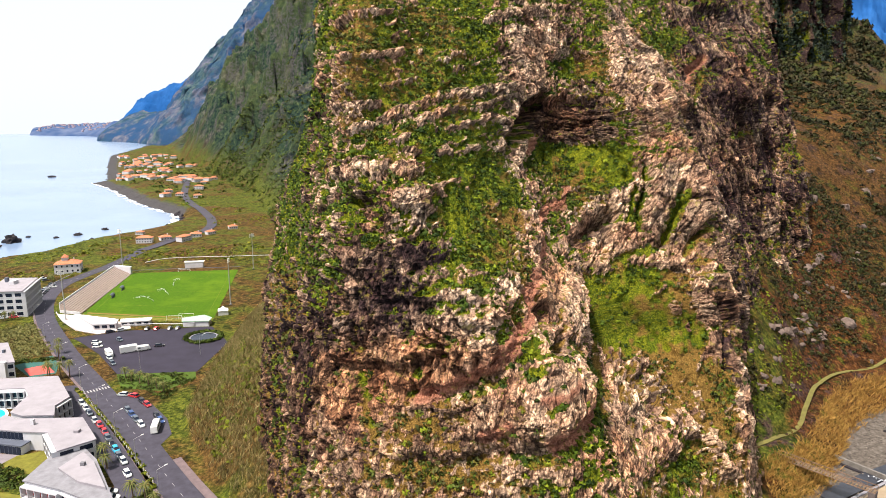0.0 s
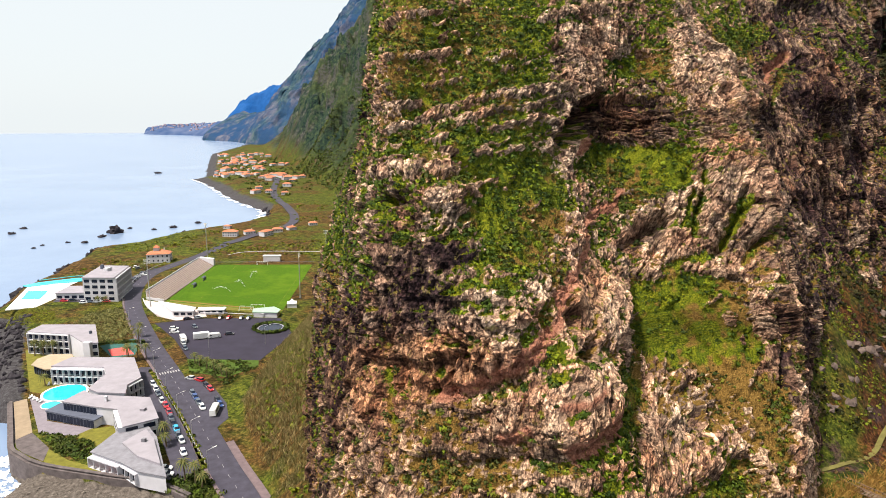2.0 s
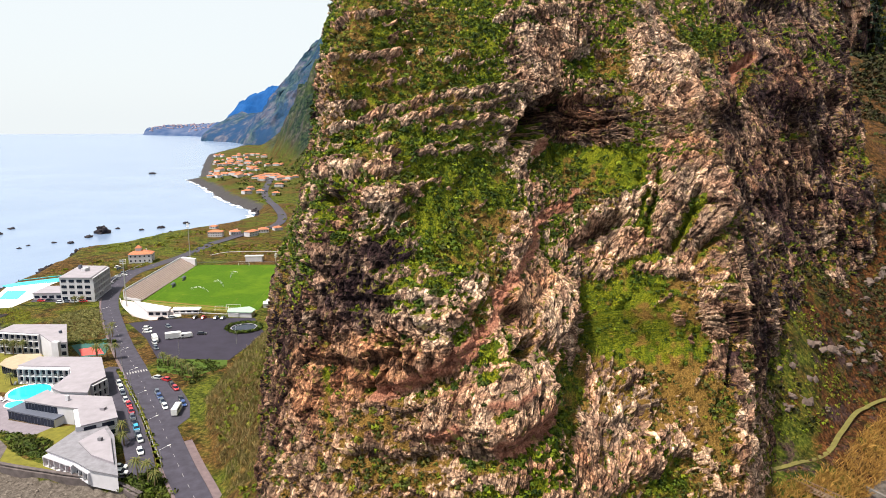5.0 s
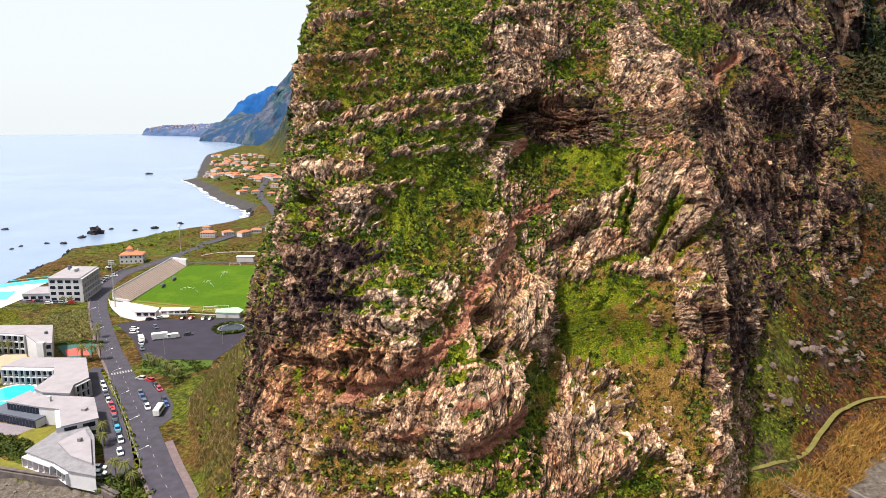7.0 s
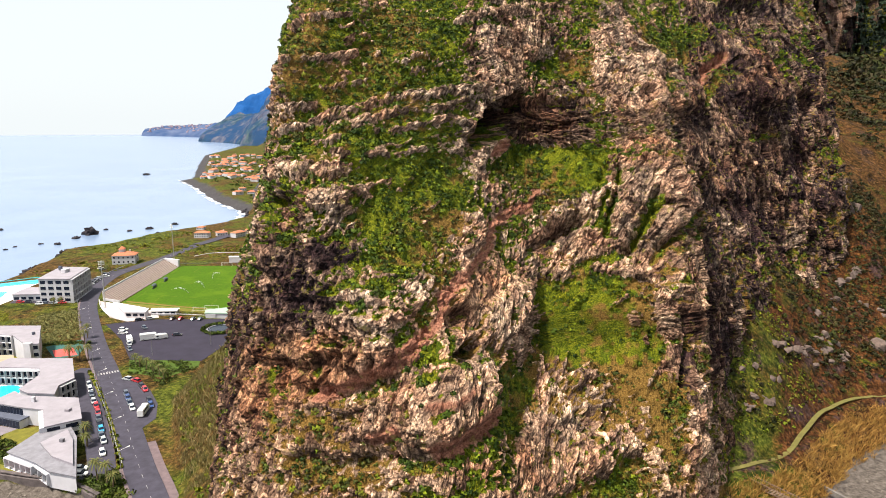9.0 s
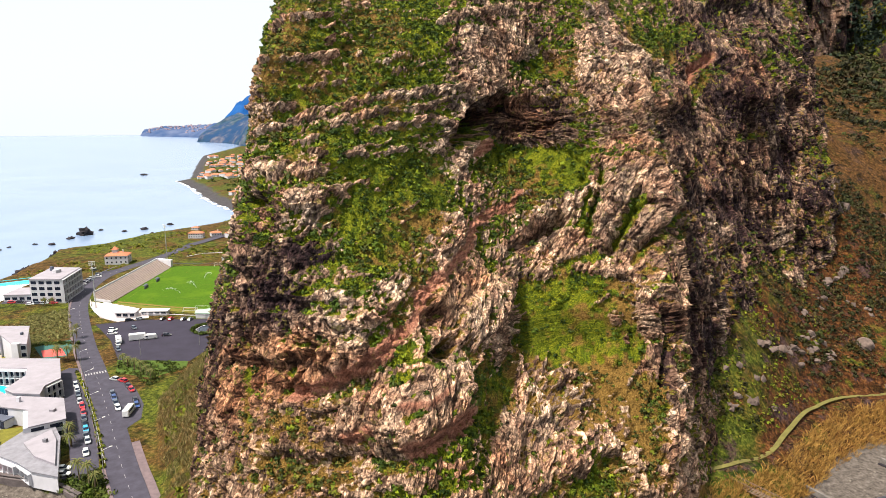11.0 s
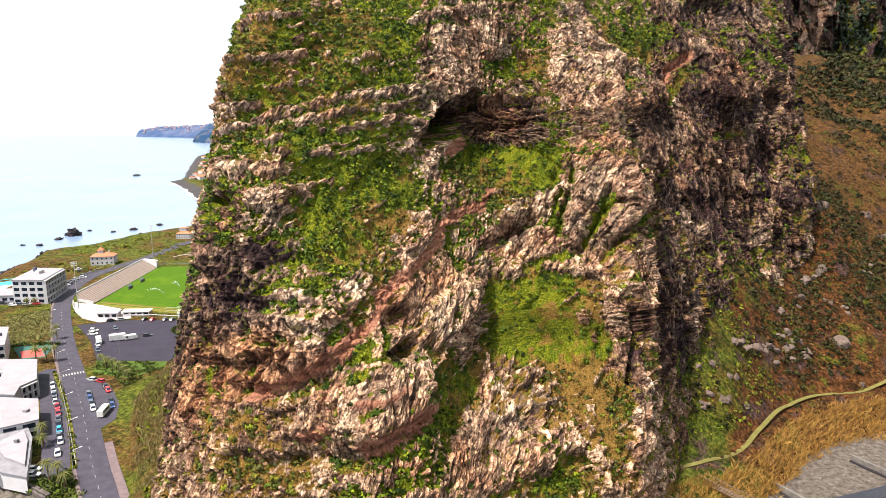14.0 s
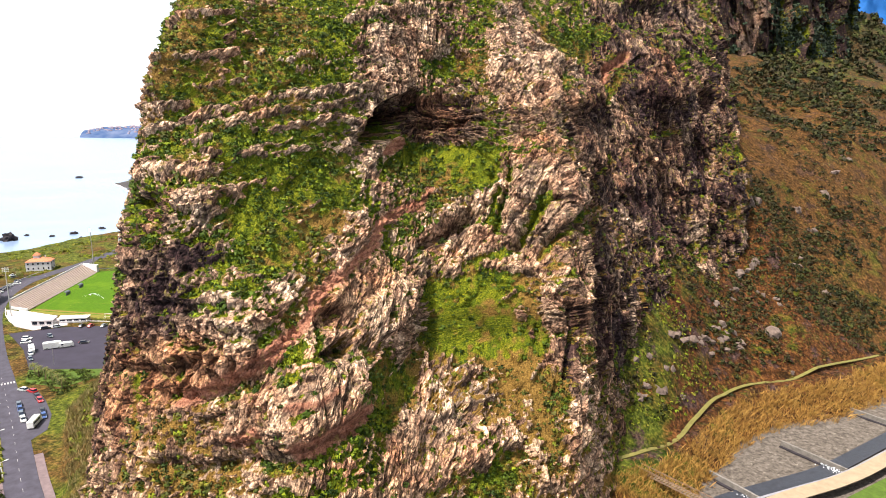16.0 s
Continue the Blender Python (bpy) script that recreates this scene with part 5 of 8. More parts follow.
c = on_ground(30000, -105, -30, 135, 330, talus_keep)
tagged(blades("reed_bed", c, 1.0 + 1.0 * rng.random(len(c)), "reed", 0.7 * rng.random(len(c)) ** 2, rng, per=6, wide=0.036, lean=0.35), "pale feathery reeds covering the slope above the road", "reeds", kind="stuff")
c = on_ground(9000, -105, -30, 135, 420, lambda x, y: smooth(2, 8, x - along(FOOT, y)) * smooth(0.0, 0.4, fbm(x, y, 0 * x + 5, 0.06, 3)))
tagged(leaf_cloud("slope_bush", c, 0.5 + 0.9 * rng.random(len(c)) ** 2, 20, 0.4, "shrub", 0.4 * rng.random(len(c)), rng), "green bushes on the slope below the cliff", "bush", kind="stuff")
# woods and scrub on the coastal slopes
wy = rng.uniform(430, 1250, 26000)
wx = along(FOOT, wy) + 300 * rng.random(26000) ** 1.2
keep = rng.random(26000) < 0.15 + 0.85 * smooth(-0.3, 0.2, fbm(wx, wy, 0 * wx + 5, 0.02, 4))
c = np.stack([wx[keep], wy[keep], height(wx[keep], wy[keep])], -1)
rad = (1.0 + 2.2 * rng.random(len(c)) ** 2) * (0.6 + c[:, 1] / 1400)
tagged(leaf_cloud("hill_woods", c, rad, 9, 0.36, "dark_shrub", 0.4 * rng.random(len(c)), rng), "dark green woods and scrub on the coastal slopes", "woods", kind="stuff")
c = on_ground(9000, -330, -100, 240, 760, lambda x, y: smooth(20, 30, x - along(COAST, y)) * smooth(6, -6, x - along(FOOT, y)) * smooth(0.05, 0.35, fbm(x, y, 0 * x + 15, 0.03, 3)) * ((y > 430) | (x < -236 + 0 * y) & (y > 365)))
tagged(leaf_cloud("coastal_scrub", c, 0.6 + 1.3 * rng.random(len(c)) ** 2, 16, 0.42, "shrub", 0.7 * rng.random(len(c)), rng), "low green scrub on the coastal flat", "scrub", kind="stuff")

cr = CRAG[0]
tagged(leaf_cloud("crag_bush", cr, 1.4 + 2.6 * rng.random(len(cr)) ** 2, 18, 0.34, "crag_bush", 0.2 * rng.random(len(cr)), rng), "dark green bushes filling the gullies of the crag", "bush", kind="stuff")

# ---- town: shared builders ----
simple("lawn", (0.05, 0.085, 0.008), 0.95, 0.3, 0.5, bump=0.3)
simple("dry_lawn", (0.13, 0.12, 0.016), 0.95, 0.3, 0.5, bump=0.3)
simple("clay", (0.50, 0.09, 0.08), 0.9, 0.15, 0.5)
simple("court_green", (0.03, 0.10, 0.09), 0.9, 0.15, 0.5)
simple("pool_water", (0.02, 0.42, 0.50), 0.1, 0.15, 0.4, spec=0.5)
simple("pool_blue", (0.04, 0.22, 0.60), 0.5, 0.1, 0.4)
simple("forecourt", (0.50, 0.42, 0.40), 0.85, 0.12, 0.5)
simple("worn_turf", (0.15, 0.105, 0.022), 0.95, 0.35, 0.4)
simple("seat_step", (0.30, 0.235, 0.21), 0.9, 0.12, 0.6)
simple("steel", (0.45, 0.45, 0.46), 0.5, 0.1, 1.0, metal=0.6)
simple("rust", (0.16, 0.10, 0.07), 0.85, 0.3, 1.5)
simple("tyre", (0.02, 0.02, 0.02), 0.9, 0.2, 4.0)
simple("chrome", (0.55, 0.55, 0.57), 0.3, 0.05, 2.0, metal=1.0)
simple("lamp_glass", (0.75, 0.74, 0.70), 0.2, 0.05, 2.0)
simple("trunk", (0.16, 0.11, 0.07), 0.95, 0.3, 3.0, bump=0.5)
simple("canvas_white", (0.62, 0.62, 0.61), 0.8, 0.05, 1.0)
simple("sheet_green", (0.30, 0.42, 0.33), 0.6, 0.12, 0.8)
simple("roof_slate", (0.085, 0.095, 0.13), 0.7, 0.15, 0.8)
simple("tan_roof", (0.34, 0.27, 0.19), 0.85, 0.12, 0.6)
simple("awning_red", (0.50, 0.06, 0.04), 0.8, 0.1, 1.0)
simple("old_wall", (0.10, 0.082, 0.082), 0.95, 0.35, 0.5, bump=0.5)
simple("lava", (0.026, 0.022, 0.027), 0.95, 0.4, 0.6, bump=0.8)
simple("boulder", (0.125, 0.090, 0.076), 0.95, 0.35, 0.8, bump=0.8)
simple("gravel", (0.16, 0.135, 0.115), 0.95, 0.3, 1.5, bump=0.8)
simple("foam", (0.62, 0.64, 0.70), 0.7, 0.06, 0.3)
simple("river", (0.022, 0.024, 0.034), 0.42, 0.5, 0.9, bump=0.8, spec=0.5)
simple("track", (0.25, 0.19, 0.13), 0.95, 0.15, 0.4)
simple("footpath", (0.12, 0.105, 0.028), 0.95, 0.25, 0.5)
# pitch: mown grass with lighter and worn parts
p = Mat("turf", 0.95, 0, 0.1)
pn, pf = p.noise(0.06, 4), p.noise(1.2, 5, 0.7)
tc = p.ramp(pf, (0.35, (0.034, 0.082, 0.003)), (0.65, (0.062, 0.125, 0.005)))
p.color(p.mix(p.ramp(pn, (0.50, (0, 0, 0)), (0.70, (1, 1, 1))), tc, (0.078, 0.135, 0.006)))


def empty(name, x=0, y=0, z=0, turn=0):
    ob = new(name)
    ob.matrix_world = pose(x, y, z, 0, 0, turn)
    return ob


def box(bm, x0, x1, y0, y1, z0, z1):
    v = [bm.verts.new((x, y, z)) for z in (z0, z1) for x, y in ((x0, y0), (x1, y0), (x1, y1), (x0, y1))]
    for f in ((3, 2, 1, 0), (4, 5, 6, 7), (0, 1, 5, 4), (1, 2, 6, 5), (2, 3, 7, 6), (3, 0, 4, 7)):
        bm.faces.new([v[i] for i in f])
    return v


def box_part(name, material, parent, x0, x1, y0, y1, z0, z1, label=""):
    bm = bmesh.new()
    box(bm, x0, x1, y0, y1, z0, z1)
    return part(name, bm, material, parent, label)


def ccw(poly):
    a = sum(p[0] * q[1] - q[0] * p[1] for p, q in zip(poly, poly[1:] + poly[:1]))
    return list(poly) if a > 0 else list(poly)[::-1]


def prism(bm, poly, z0, z1, grow=0.0):
    poly = ccw(list(poly))
    if grow:
        cx, cy = sum(p[0] for p in poly) / len(poly), sum(p[1] for p in poly) / len(poly)
        poly = [(cx + (x - cx) * (1 + grow / max(1, math.hypot(x - cx, y - cy))), cy + (y - cy) * (1 + grow / max(1, math.hypot(x - cx, y - cy)))) for x, y in poly]
    lo = [bm.verts.new((*p, z0)) for p in poly]
    hi = [bm.verts.new((*p, z1)) for p in poly]
    bm.faces.new(hi)
    bm.faces.new(lo[::-1])
    n = len(poly)
    for i in range(n):
        bm.faces.new((lo[i], lo[(i + 1) % n], hi[(i + 1) % n], hi[i]))


def slab(name, poly, z0, z1, material, label, category, kind="structure"):
    bm = bmesh.new()
    prism(bm, poly, z0, z1)
    return tagged(part(name, bm, material), label, category, kind=kind)


def smooth_line(points, step=4.0):
    """A rounded line through the points, at even steps."""
    pts = [np.array(p, float) for p in points]
    pts = [2 * pts[0] - pts[1]] + pts + [2 * pts[-1] - pts[-2]]
    out = []
    for a, b, c_, d in zip(pts, pts[1:], pts[2:], pts[3:]):
        n = max(2, int(np.linalg.norm(c_ - b) / step))
        for t in np.arange(n) / n:
            out.append(0.5 * (2 * b + (c_ - a) * t + (2 * a - 5 * b + 4 * c_ - d) * t * t + (3 * b - a - 3 * c_ + d) * t ** 3))
    out.append(pts[-2])
    return np.array(out)


def ribbon(bm, line, left, right, z, thick=0.25):
    """A strip along a line; left and right are offsets, z a height or a list."""
    line = np.asarray(line)
    t = np.gradient(line, axis=0)
    t /= np.linalg.norm(t, axis=1, keepdims=True)
    n = np.stack([-t[:, 1], t[:, 0]], -1)
    zz = np.broadcast_to(z, (len(line),))
    rows = []
    for p, q, h in zip(line, n, zz):
        a, b = p + q * left, p - q * right
        rows.append([bm.verts.new((*a, h - thick)), bm.verts.new((*a, h)), bm.verts.new((*b, h)), bm.verts.new((*b, h - thick))])
    for r, s in zip(rows, rows[1:]):
        for i in range(3):
            bm.faces.new((r[i], r[i + 1], s[i + 1], s[i]))
    bm.faces.new(rows[0][::-1])
    bm.faces.new(rows[-1])


def strip(name, line, left, right, z, material, label, category):
    bm = bmesh.new()
    ribbon(bm, line, left, right, z)
    bmesh.ops.recalc_face_normals(bm, faces=bm.faces)
    return tagged(part(name, bm, material), label, category, kind="structure")


def facade(thing, a, b, z0, storeys, high, bays, deep=1.2, style="loggia", pane="glass_dark"):
    """Windows along the wall from a to b (seen from outside, left to right); loggias stand out in fins and slabs."""
    ax, ay = a
    bx, by = b
    length = math.hypot(bx - ax, by - ay)
    turn = math.degrees(math.atan2(by - ay, bx - ax))
    w = length / bays
    base = pose(ax, ay, z0, 0, 0, turn)
    me = {}

    def put(name, mat, x0, x1, y0, y1, h0, h1, x, z, label=""):
        key = (name, round(x1 - x0, 3), round(h1 - h0, 3), round(y0, 3))
        if key not in me:
            bm = bmesh.new()
            box(bm, x0, x1, y0, y1, h0, h1)
            me[key] = bpy.data.meshes.new(name)
            bm.to_mesh(me[key])
            bm.free()
            me[key].materials.append(M[mat])
        ob = new(name, me[key])
        ob.parent = thing
        ob.matrix_world = thing.matrix_world @ base @ pose(x, 0, z)
        return ob

    for s in range(storeys):
        for i in range(bays):
            if style == "loggia":
                put("window", pane, 0.12, w - 0.12, -0.06, 0.05, 0.15, high - 0.45, i * w, s * high)
                put("balcony_rail", "steel", 0.1, w - 0.1, -deep, -deep + 0.06, 0.95, 1.05, i * w, s * high)
            elif style == "glass":
                put("pane", pane, 0.03, w - 0.03, -0.06, 0.05, 0.1, high - 0.25, i * w, s * high)
                put("mullion", "roof_slate", -0.05, 0.05, -0.12, 0.0, 0.0, high, i * w, s * high)
            else:
                put("window", pane, w * 0.16, w * 0.84, -0.05, 0.05, high * 0.28, high * 0.80, i * w, s * high)
                put("window_sill", "plaster", w * 0.13, w * 0.87, -0.14, 0.02, high * 0.22, high * 0.27, i * w, s * high)
        if style == "loggia":
            put("balcony_slab", "plaster", 0, length, -deep, 0, -0.12, 0.14, 0, s * high)
    if style == "loggia":
        put("balcony_slab", "plaster", 0, length, -deep, 0, -0.35, 0.0, 0, storeys * high)
        for i in range(bays + 1):
            put("divider", "plaster", -0.1, 0.1, -deep - 0.05, 0, 0, storeys * high - 0.3, min(max(i * w, 0.1), length - 0.1), 0)


def flat_block(name, poly, z0, z1, label, category, roof="roof_grey", grow=0.5, group=""):
    ob = empty(name)
    bm = bmesh.new()
    prism(bm, poly, z0 - 1, z1 - 0.35)
    part("wall", bm, "plaster", ob)
    bm = bmesh.new()
    prism(bm, poly, z1 - 0.35, z1, grow)
    part("roof", bm, roof, ob)
    tagged(ob, label, category, group)
    return ob


def gabled(name, w, d, h, rise, label, category, walls="plaster", roof="terracotta", group="", chimney=False, hip=True, storeys=1):
    """A small house at the origin with a hipped or gabled tile roof, windows and a door."""
    ob = empty(name)
    box_part("wall", walls, ob, -w / 2, w / 2, -d / 2, d / 2, -1.0, h)
    bm = bmesh.new()
    o = 0.4
    e = [bm.verts.new((x, y, h + 0.003)) for x, y in ((-w / 2 - o, -d / 2 - o), (w / 2 + o, -d / 2 - o), (w / 2 + o, d / 2 + o), (-w / 2 - o, d / 2 + o))]
    k = min(w, d) / 2 if hip else 0
    r = [bm.verts.new((-w / 2 + k - (o if not hip else 0), 0, h + rise)), bm.verts.new((w / 2 - k + (o if not hip else 0), 0, h + rise))]
    for f in ((e[0], e[1], r[1], r[0]), (e[2], e[3], r[0], r[1]), (e[1], e[2], r[1]), (e[3], e[0], r[0]), (e[3], e[2], e[1], e[0])):
        bm.faces.new(f)
    part("roof", bm, roof, ob)
    n = max(2, int(w / 2.6))
    for s in range(storeys):
        z = h / storeys * s + h / storeys * 0.35
        for i in range(n):
            x = -w / 2 + w * (i + 0.5) / n
            box_part("window", "glass_dark", ob, x - 0.5, x + 0.5, -d / 2 - 0.05, -d / 2 + 0.02, z, z + 1.2)
        for y in (-d / 4, d / 4):
            box_part("window", "glass_dark", ob, w / 2 - 0.02, w / 2 + 0.05, y - 0.5, y + 0.5, z, z + 1.2)
    if chimney:
        box_part("chimney", "plaster", ob, w * 0.2, w * 0.2 + 0.7, 0.4, 1.1, h, h + rise + 0.9)
    return tagged(ob, label, category, group)


# ---- roads and paving ----
ROAD = smooth_line(((-40, 122), (-61.6, 147.3), (-72.5, 159.5), (-86, 175.5), (-99.3, 191.4), (-114, 208.3), (-131, 227.7), (-152, 251), (-175, 278.5), (-196, 305), (-210, 326), (-222, 349), (-230, 374), (-231, 394), (-229.5, 415), (-228, 431), (-229, 462), (-230, 481)))
road = strip("road", ROAD, 4.2, 4.2, 8.10, "asphalt", "grey asphalt coast road with a dashed centre line", "road")
strip("pavement", ROAD[:62], 5.2, -4.25, 8.20, "brown_paving", "raised reddish brown pavement along the coast road", "pavement")
strip("pavement", ROAD[:17], -4.25, 6.6, 8.18, "brown_paving", "dusty brown pavement at the foot of the reed slope", "pavement")


def dashes():
    line = ROAD
    run = np.concatenate([[0], np.cumsum(np.linalg.norm(np.diff(line, axis=0), axis=1))])
    at = lambda d: np.array([np.interp(d, run, line[:, 0]), np.interp(d, run, line[:, 1])])
    d = 6.0
    while d < run[-1] - 8:
        bm = bmesh.new()
        ribbon(bm, np.array([at(d), at(d + 2.0)]), 0.05, 0.05, 8.107, 0.003)
        part("lane_dash", bm, "line", road)
        d += 6.5
    d0 = run[np.argmin(np.hypot(line[:, 0] + 127, line[:, 1] - 223))]
    for k in range(8):
        o = -3.6 + k
        bm = bmesh.new()
        ribbon(bm, np.array([at(d0), at(d0 + 2.2)]), o + 0.25, -o + 0.25, 8.108, 0.003)
        part("crossing_stripe", bm, "line", road)


dashes()
slab("pavement", ((-112, 187.2), (-143.5, 224), (-143, 228.5), (-137, 229), (-117, 205), (-98.8, 184), (-90.6, 173.6), (-80.5, 160), (-82, 152), (-88, 152), (-90.5, 161)), 7.9, 8.06, "asphalt", "asphalt service lane with parked cars behind the hotel", "road")
slab("pavement", ((-118.5, 219), (-119, 222.5), (-113.9, 222.6), (-102.8, 212.6), (-93, 201.8), (-87, 191), (-87.5, 184), (-92, 188)), 7.9, 8.07, "asphalt", "asphalt lay-by with parked cars beside the road", "road")
slab("pavement", ((-170, 282), (-163.1, 286), (-150, 293), (-112.4, 300), (-97, 277), (-98.4, 243), (-129, 240), (-147.8, 262), (-163, 276)), 7.9, 8.09, "asphalt_dark", "dark asphalt car park below the football ground", "car park")
HEDGE = smooth_line(((-136.3, 224.6), (-116.6, 204.2), (-98.2, 183.4), (-90.0, 173.5), (-79, 160)))
strip("pavement", HEDGE, 0.7, 0.7, 8.2, "dry_lawn", "narrow planted strip between road and service lane", "verge")
hp = np.repeat(HEDGE, 6, 0) + rng.normal(size=(len(HEDGE) * 6, 2)) * 0.35
hp = np.column_stack([hp, np.full(len(hp), 8.5)])
tagged(leaf_cloud("hedge", hp, 0.35 + 0.4 * rng.random(len(hp)), 16, 0.4, "shrub", 0.3 * rng.random(len(hp)), rng), "low dark hedge along the service lane", "hedge", kind="stuff")


def fence_posts():
    ob = empty("fence", 0, 0, 0)
    seg = smooth_line(((-136.0, 223.2), (-127.6, 212.8), (-106.1, 188.9), (-90.5, 170.7), (-82, 161)), 1.7)
    bm = bmesh.new()
    box(bm, -0.11, 0.11, -0.11, 0.11, 8.0, 9.0)
    me = bpy.data.meshes.new("post")
    bm.to_mesh(me)
    bm.free()
    me.materials.append(M["plaster"])
    for x, y in seg + np.array((1.6, 1.5)):
        q = new("post", me)
        q.parent, q.location = ob, (x, y, 0)
    tagged(ob, "row of short white concrete posts beside the road", "fence")


fence_posts()

# ---- hotel ----
Z0 = 8.0
A = ((-199.3, 236.6), (-200.0, 245.9), (-177.7, 249.4), (-161.4, 228.9), (-166, 227), (-180.0, 236.7))
wing = flat_block("hotel_wing", A, Z0, 17.5, "white three-storey hotel wing with balconies", "hotel")
facade(wing, A[0], A[5], Z0, 3, 3.05, 7)
facade(wing, A[4], A[3], Z0, 3, 3.05, 2, style="plain")
box_part("stair_tower", "plaster", wing, -166.5, -163.5, 226.6, 228.5, 8, 17.9, "rounded white stair tower")
box_part("roof_vent", "roof_slate", wing, -172, -171.2, 238, 239, 17.5, 18.6)
B = ((-165.9, 208.5), (-164.9, 218.2), (-140.9, 221.3), (-127.0, 204.0), (-127.8, 197.2), (-124, 190.6), (-133.7, 190), (-139.0, 192.5), (-141.2, 204.5), (-145.8, 210.4))
main = flat_block("hotel_main", B, Z0, 14.9, "white two-storey hotel block with a pale flat roof", "hotel")
facade(main, B[0], B[9], Z0, 2, 3.1, 9)
facade(main, B[4], B[3], Z0, 2, 3.1, 3)
C = ((-141.0, 182.5), (-139.8, 191.5), (-134.5, 188.6), (-114.8, 189.7), (-103.1, 176.1), (-110.6, 169.1), (-120.0, 180.1), (-127.7, 180.6))
lounge = flat_block("hotel_lounge", C, Z0, 14.2, "white hotel lounge block with long dark windows", "hotel")
facade(lounge, C[0], C[7], Z0 + 3.2, 1, 2.6, 10, style="glass")
facade(lounge, C[6], C[5], Z0, 2, 2.9, 4)
facade(lounge, C[5], C[4], Z0, 2, 2.9, 2, style="plain")
box_part("chimney", "plaster", lounge, -127.6, -126.6, 184.4, 185.4, 14.2, 15.9)
box_part("roof_hatch", "roof_grey", lounge, -111.5, -110, 179.5, 181, 14.2, 15.0)
D_ = ((-112.2, 156.9), (-112.5, 169.2), (-105.7, 174.2), (-98.8, 167.6), (-83.8, 147.9), (-93.1, 149.4), (-100.3, 153.2))
rest = flat_block("restaurant", D_, Z0, 12.2, "low white seafront restaurant with a grey roof", "restaurant", roof="concrete")
facade(rest, D_[0], D_[6], Z0, 1, 3.2, 5, deep=1.6, pane="awning_red")
facade(rest, D_[6], D_[5], Z0, 1, 3.2, 3, deep=0.8)
bm = bmesh.new()
prism(bm, ((-106, 162), (-104, 171), (-98, 165.5), (-88, 152.5), (-97, 155.5)), 12.2, 12.9)
part("upper_roof", bm, "roof_grey", rest)
box_part("roof_vent", "concrete", rest, -100.5, -99.4, 163, 164, 12.9, 13.9)
E_ = ((-179.9, 215.7), (-182.1, 221.0), (-181, 226), (-173.1, 227.4), (-167.5, 221), (-166.2, 215.0), (-172, 212.5))
pav = flat_block("pavilion", E_, Z0, 12.0, "low pavilion with a tan flat roof and dark glass", "pavilion", roof="tan_roof", grow=0.9)
facade(pav, E_[0], E_[6], Z0, 1, 3.4, 6, style="glass")
facade(pav, E_[6], E_[5], Z0, 1, 3.4, 5, style="glass")
F_ = ((-146.3, 180.9), (-145.5, 187.0), (-125.4, 183.0), (-126.5, 177.2))
garden = flat_block("winter_garden", F_, Z0, 11.2, "glazed dining room with a dark slate roof", "winter garden", roof="roof_slate")
facade(garden, F_[0], F_[3], Z0, 1, 2.9, 14, style="glass")
slab("terrace", ((-167.5, 197.8), (-153.5, 192.6), (-146, 180), (-127, 177.2), (-128, 171.7), (-142.2, 171.9)), 7.9, 8.08, "pavement", "grey paved hotel terrace by the pool", "terrace")
slab("lawn", ((-169.0, 200.0), (-203.1, 238), (-203.3, 247), (-164.8, 236), (-150, 214), (-152, 208), (-163.5, 199.5)), 7.9, 8.06, "dry_lawn", "mown green hotel lawn", "lawn")
slab("lawn", ((-129.5, 171.4), (-127.6, 177), (-121, 180), (-113, 171), (-114, 166), (-118, 167)), 7.9, 8.10, "dry_lawn", "small sloping lawn between hotel buildings", "lawn")


def round_pool(cx, cy, a, b, turn, name, label):
    ob = empty(name, cx, cy, 8.08, turn)
    for nm, k, z, mat in (("coping", 1.16, 0.10, "canvas_white"), ("rim", 1.03, 0.13, "pool_blue"), ("water", 1.0, 0.16, "pool_water")):
        bm = bmesh.new()
        prism(bm, [(a * k * math.cos(t) * (1 + 0.05 * math.cos(2 * t + 1)), b * k * math.sin(t)) for t in np.linspace(0, 2 * math.pi, 40, endpoint=False)], -0.2, z)
        part(nm, bm, mat, ob)
    tagged(ob, label, "pool")


round_pool(-155.7, 201.2, 6.9, 6.9, 0, "swimming_pool", "turquoise oval hotel swimming pool with white edging")
round_pool(-152.8, 190.8, 3.3, 2.7, 0, "paddling_pool", "small turquoise paddling pool beside the large one")
slab("tennis_court", ((-175.5, 248.6), (-165.6, 261), (-161, 257), (-153.6, 240.6), (-161, 236)), 7.9, 8.05, "court_green", "green edge of a tennis court", "court")
slab("tennis_court", ((-169.2, 245.0), (-162.8, 249.6), (-154.5, 241.6), (-162.3, 237.8)), 8.05, 8.07, "clay", "red clay tennis court", "court")


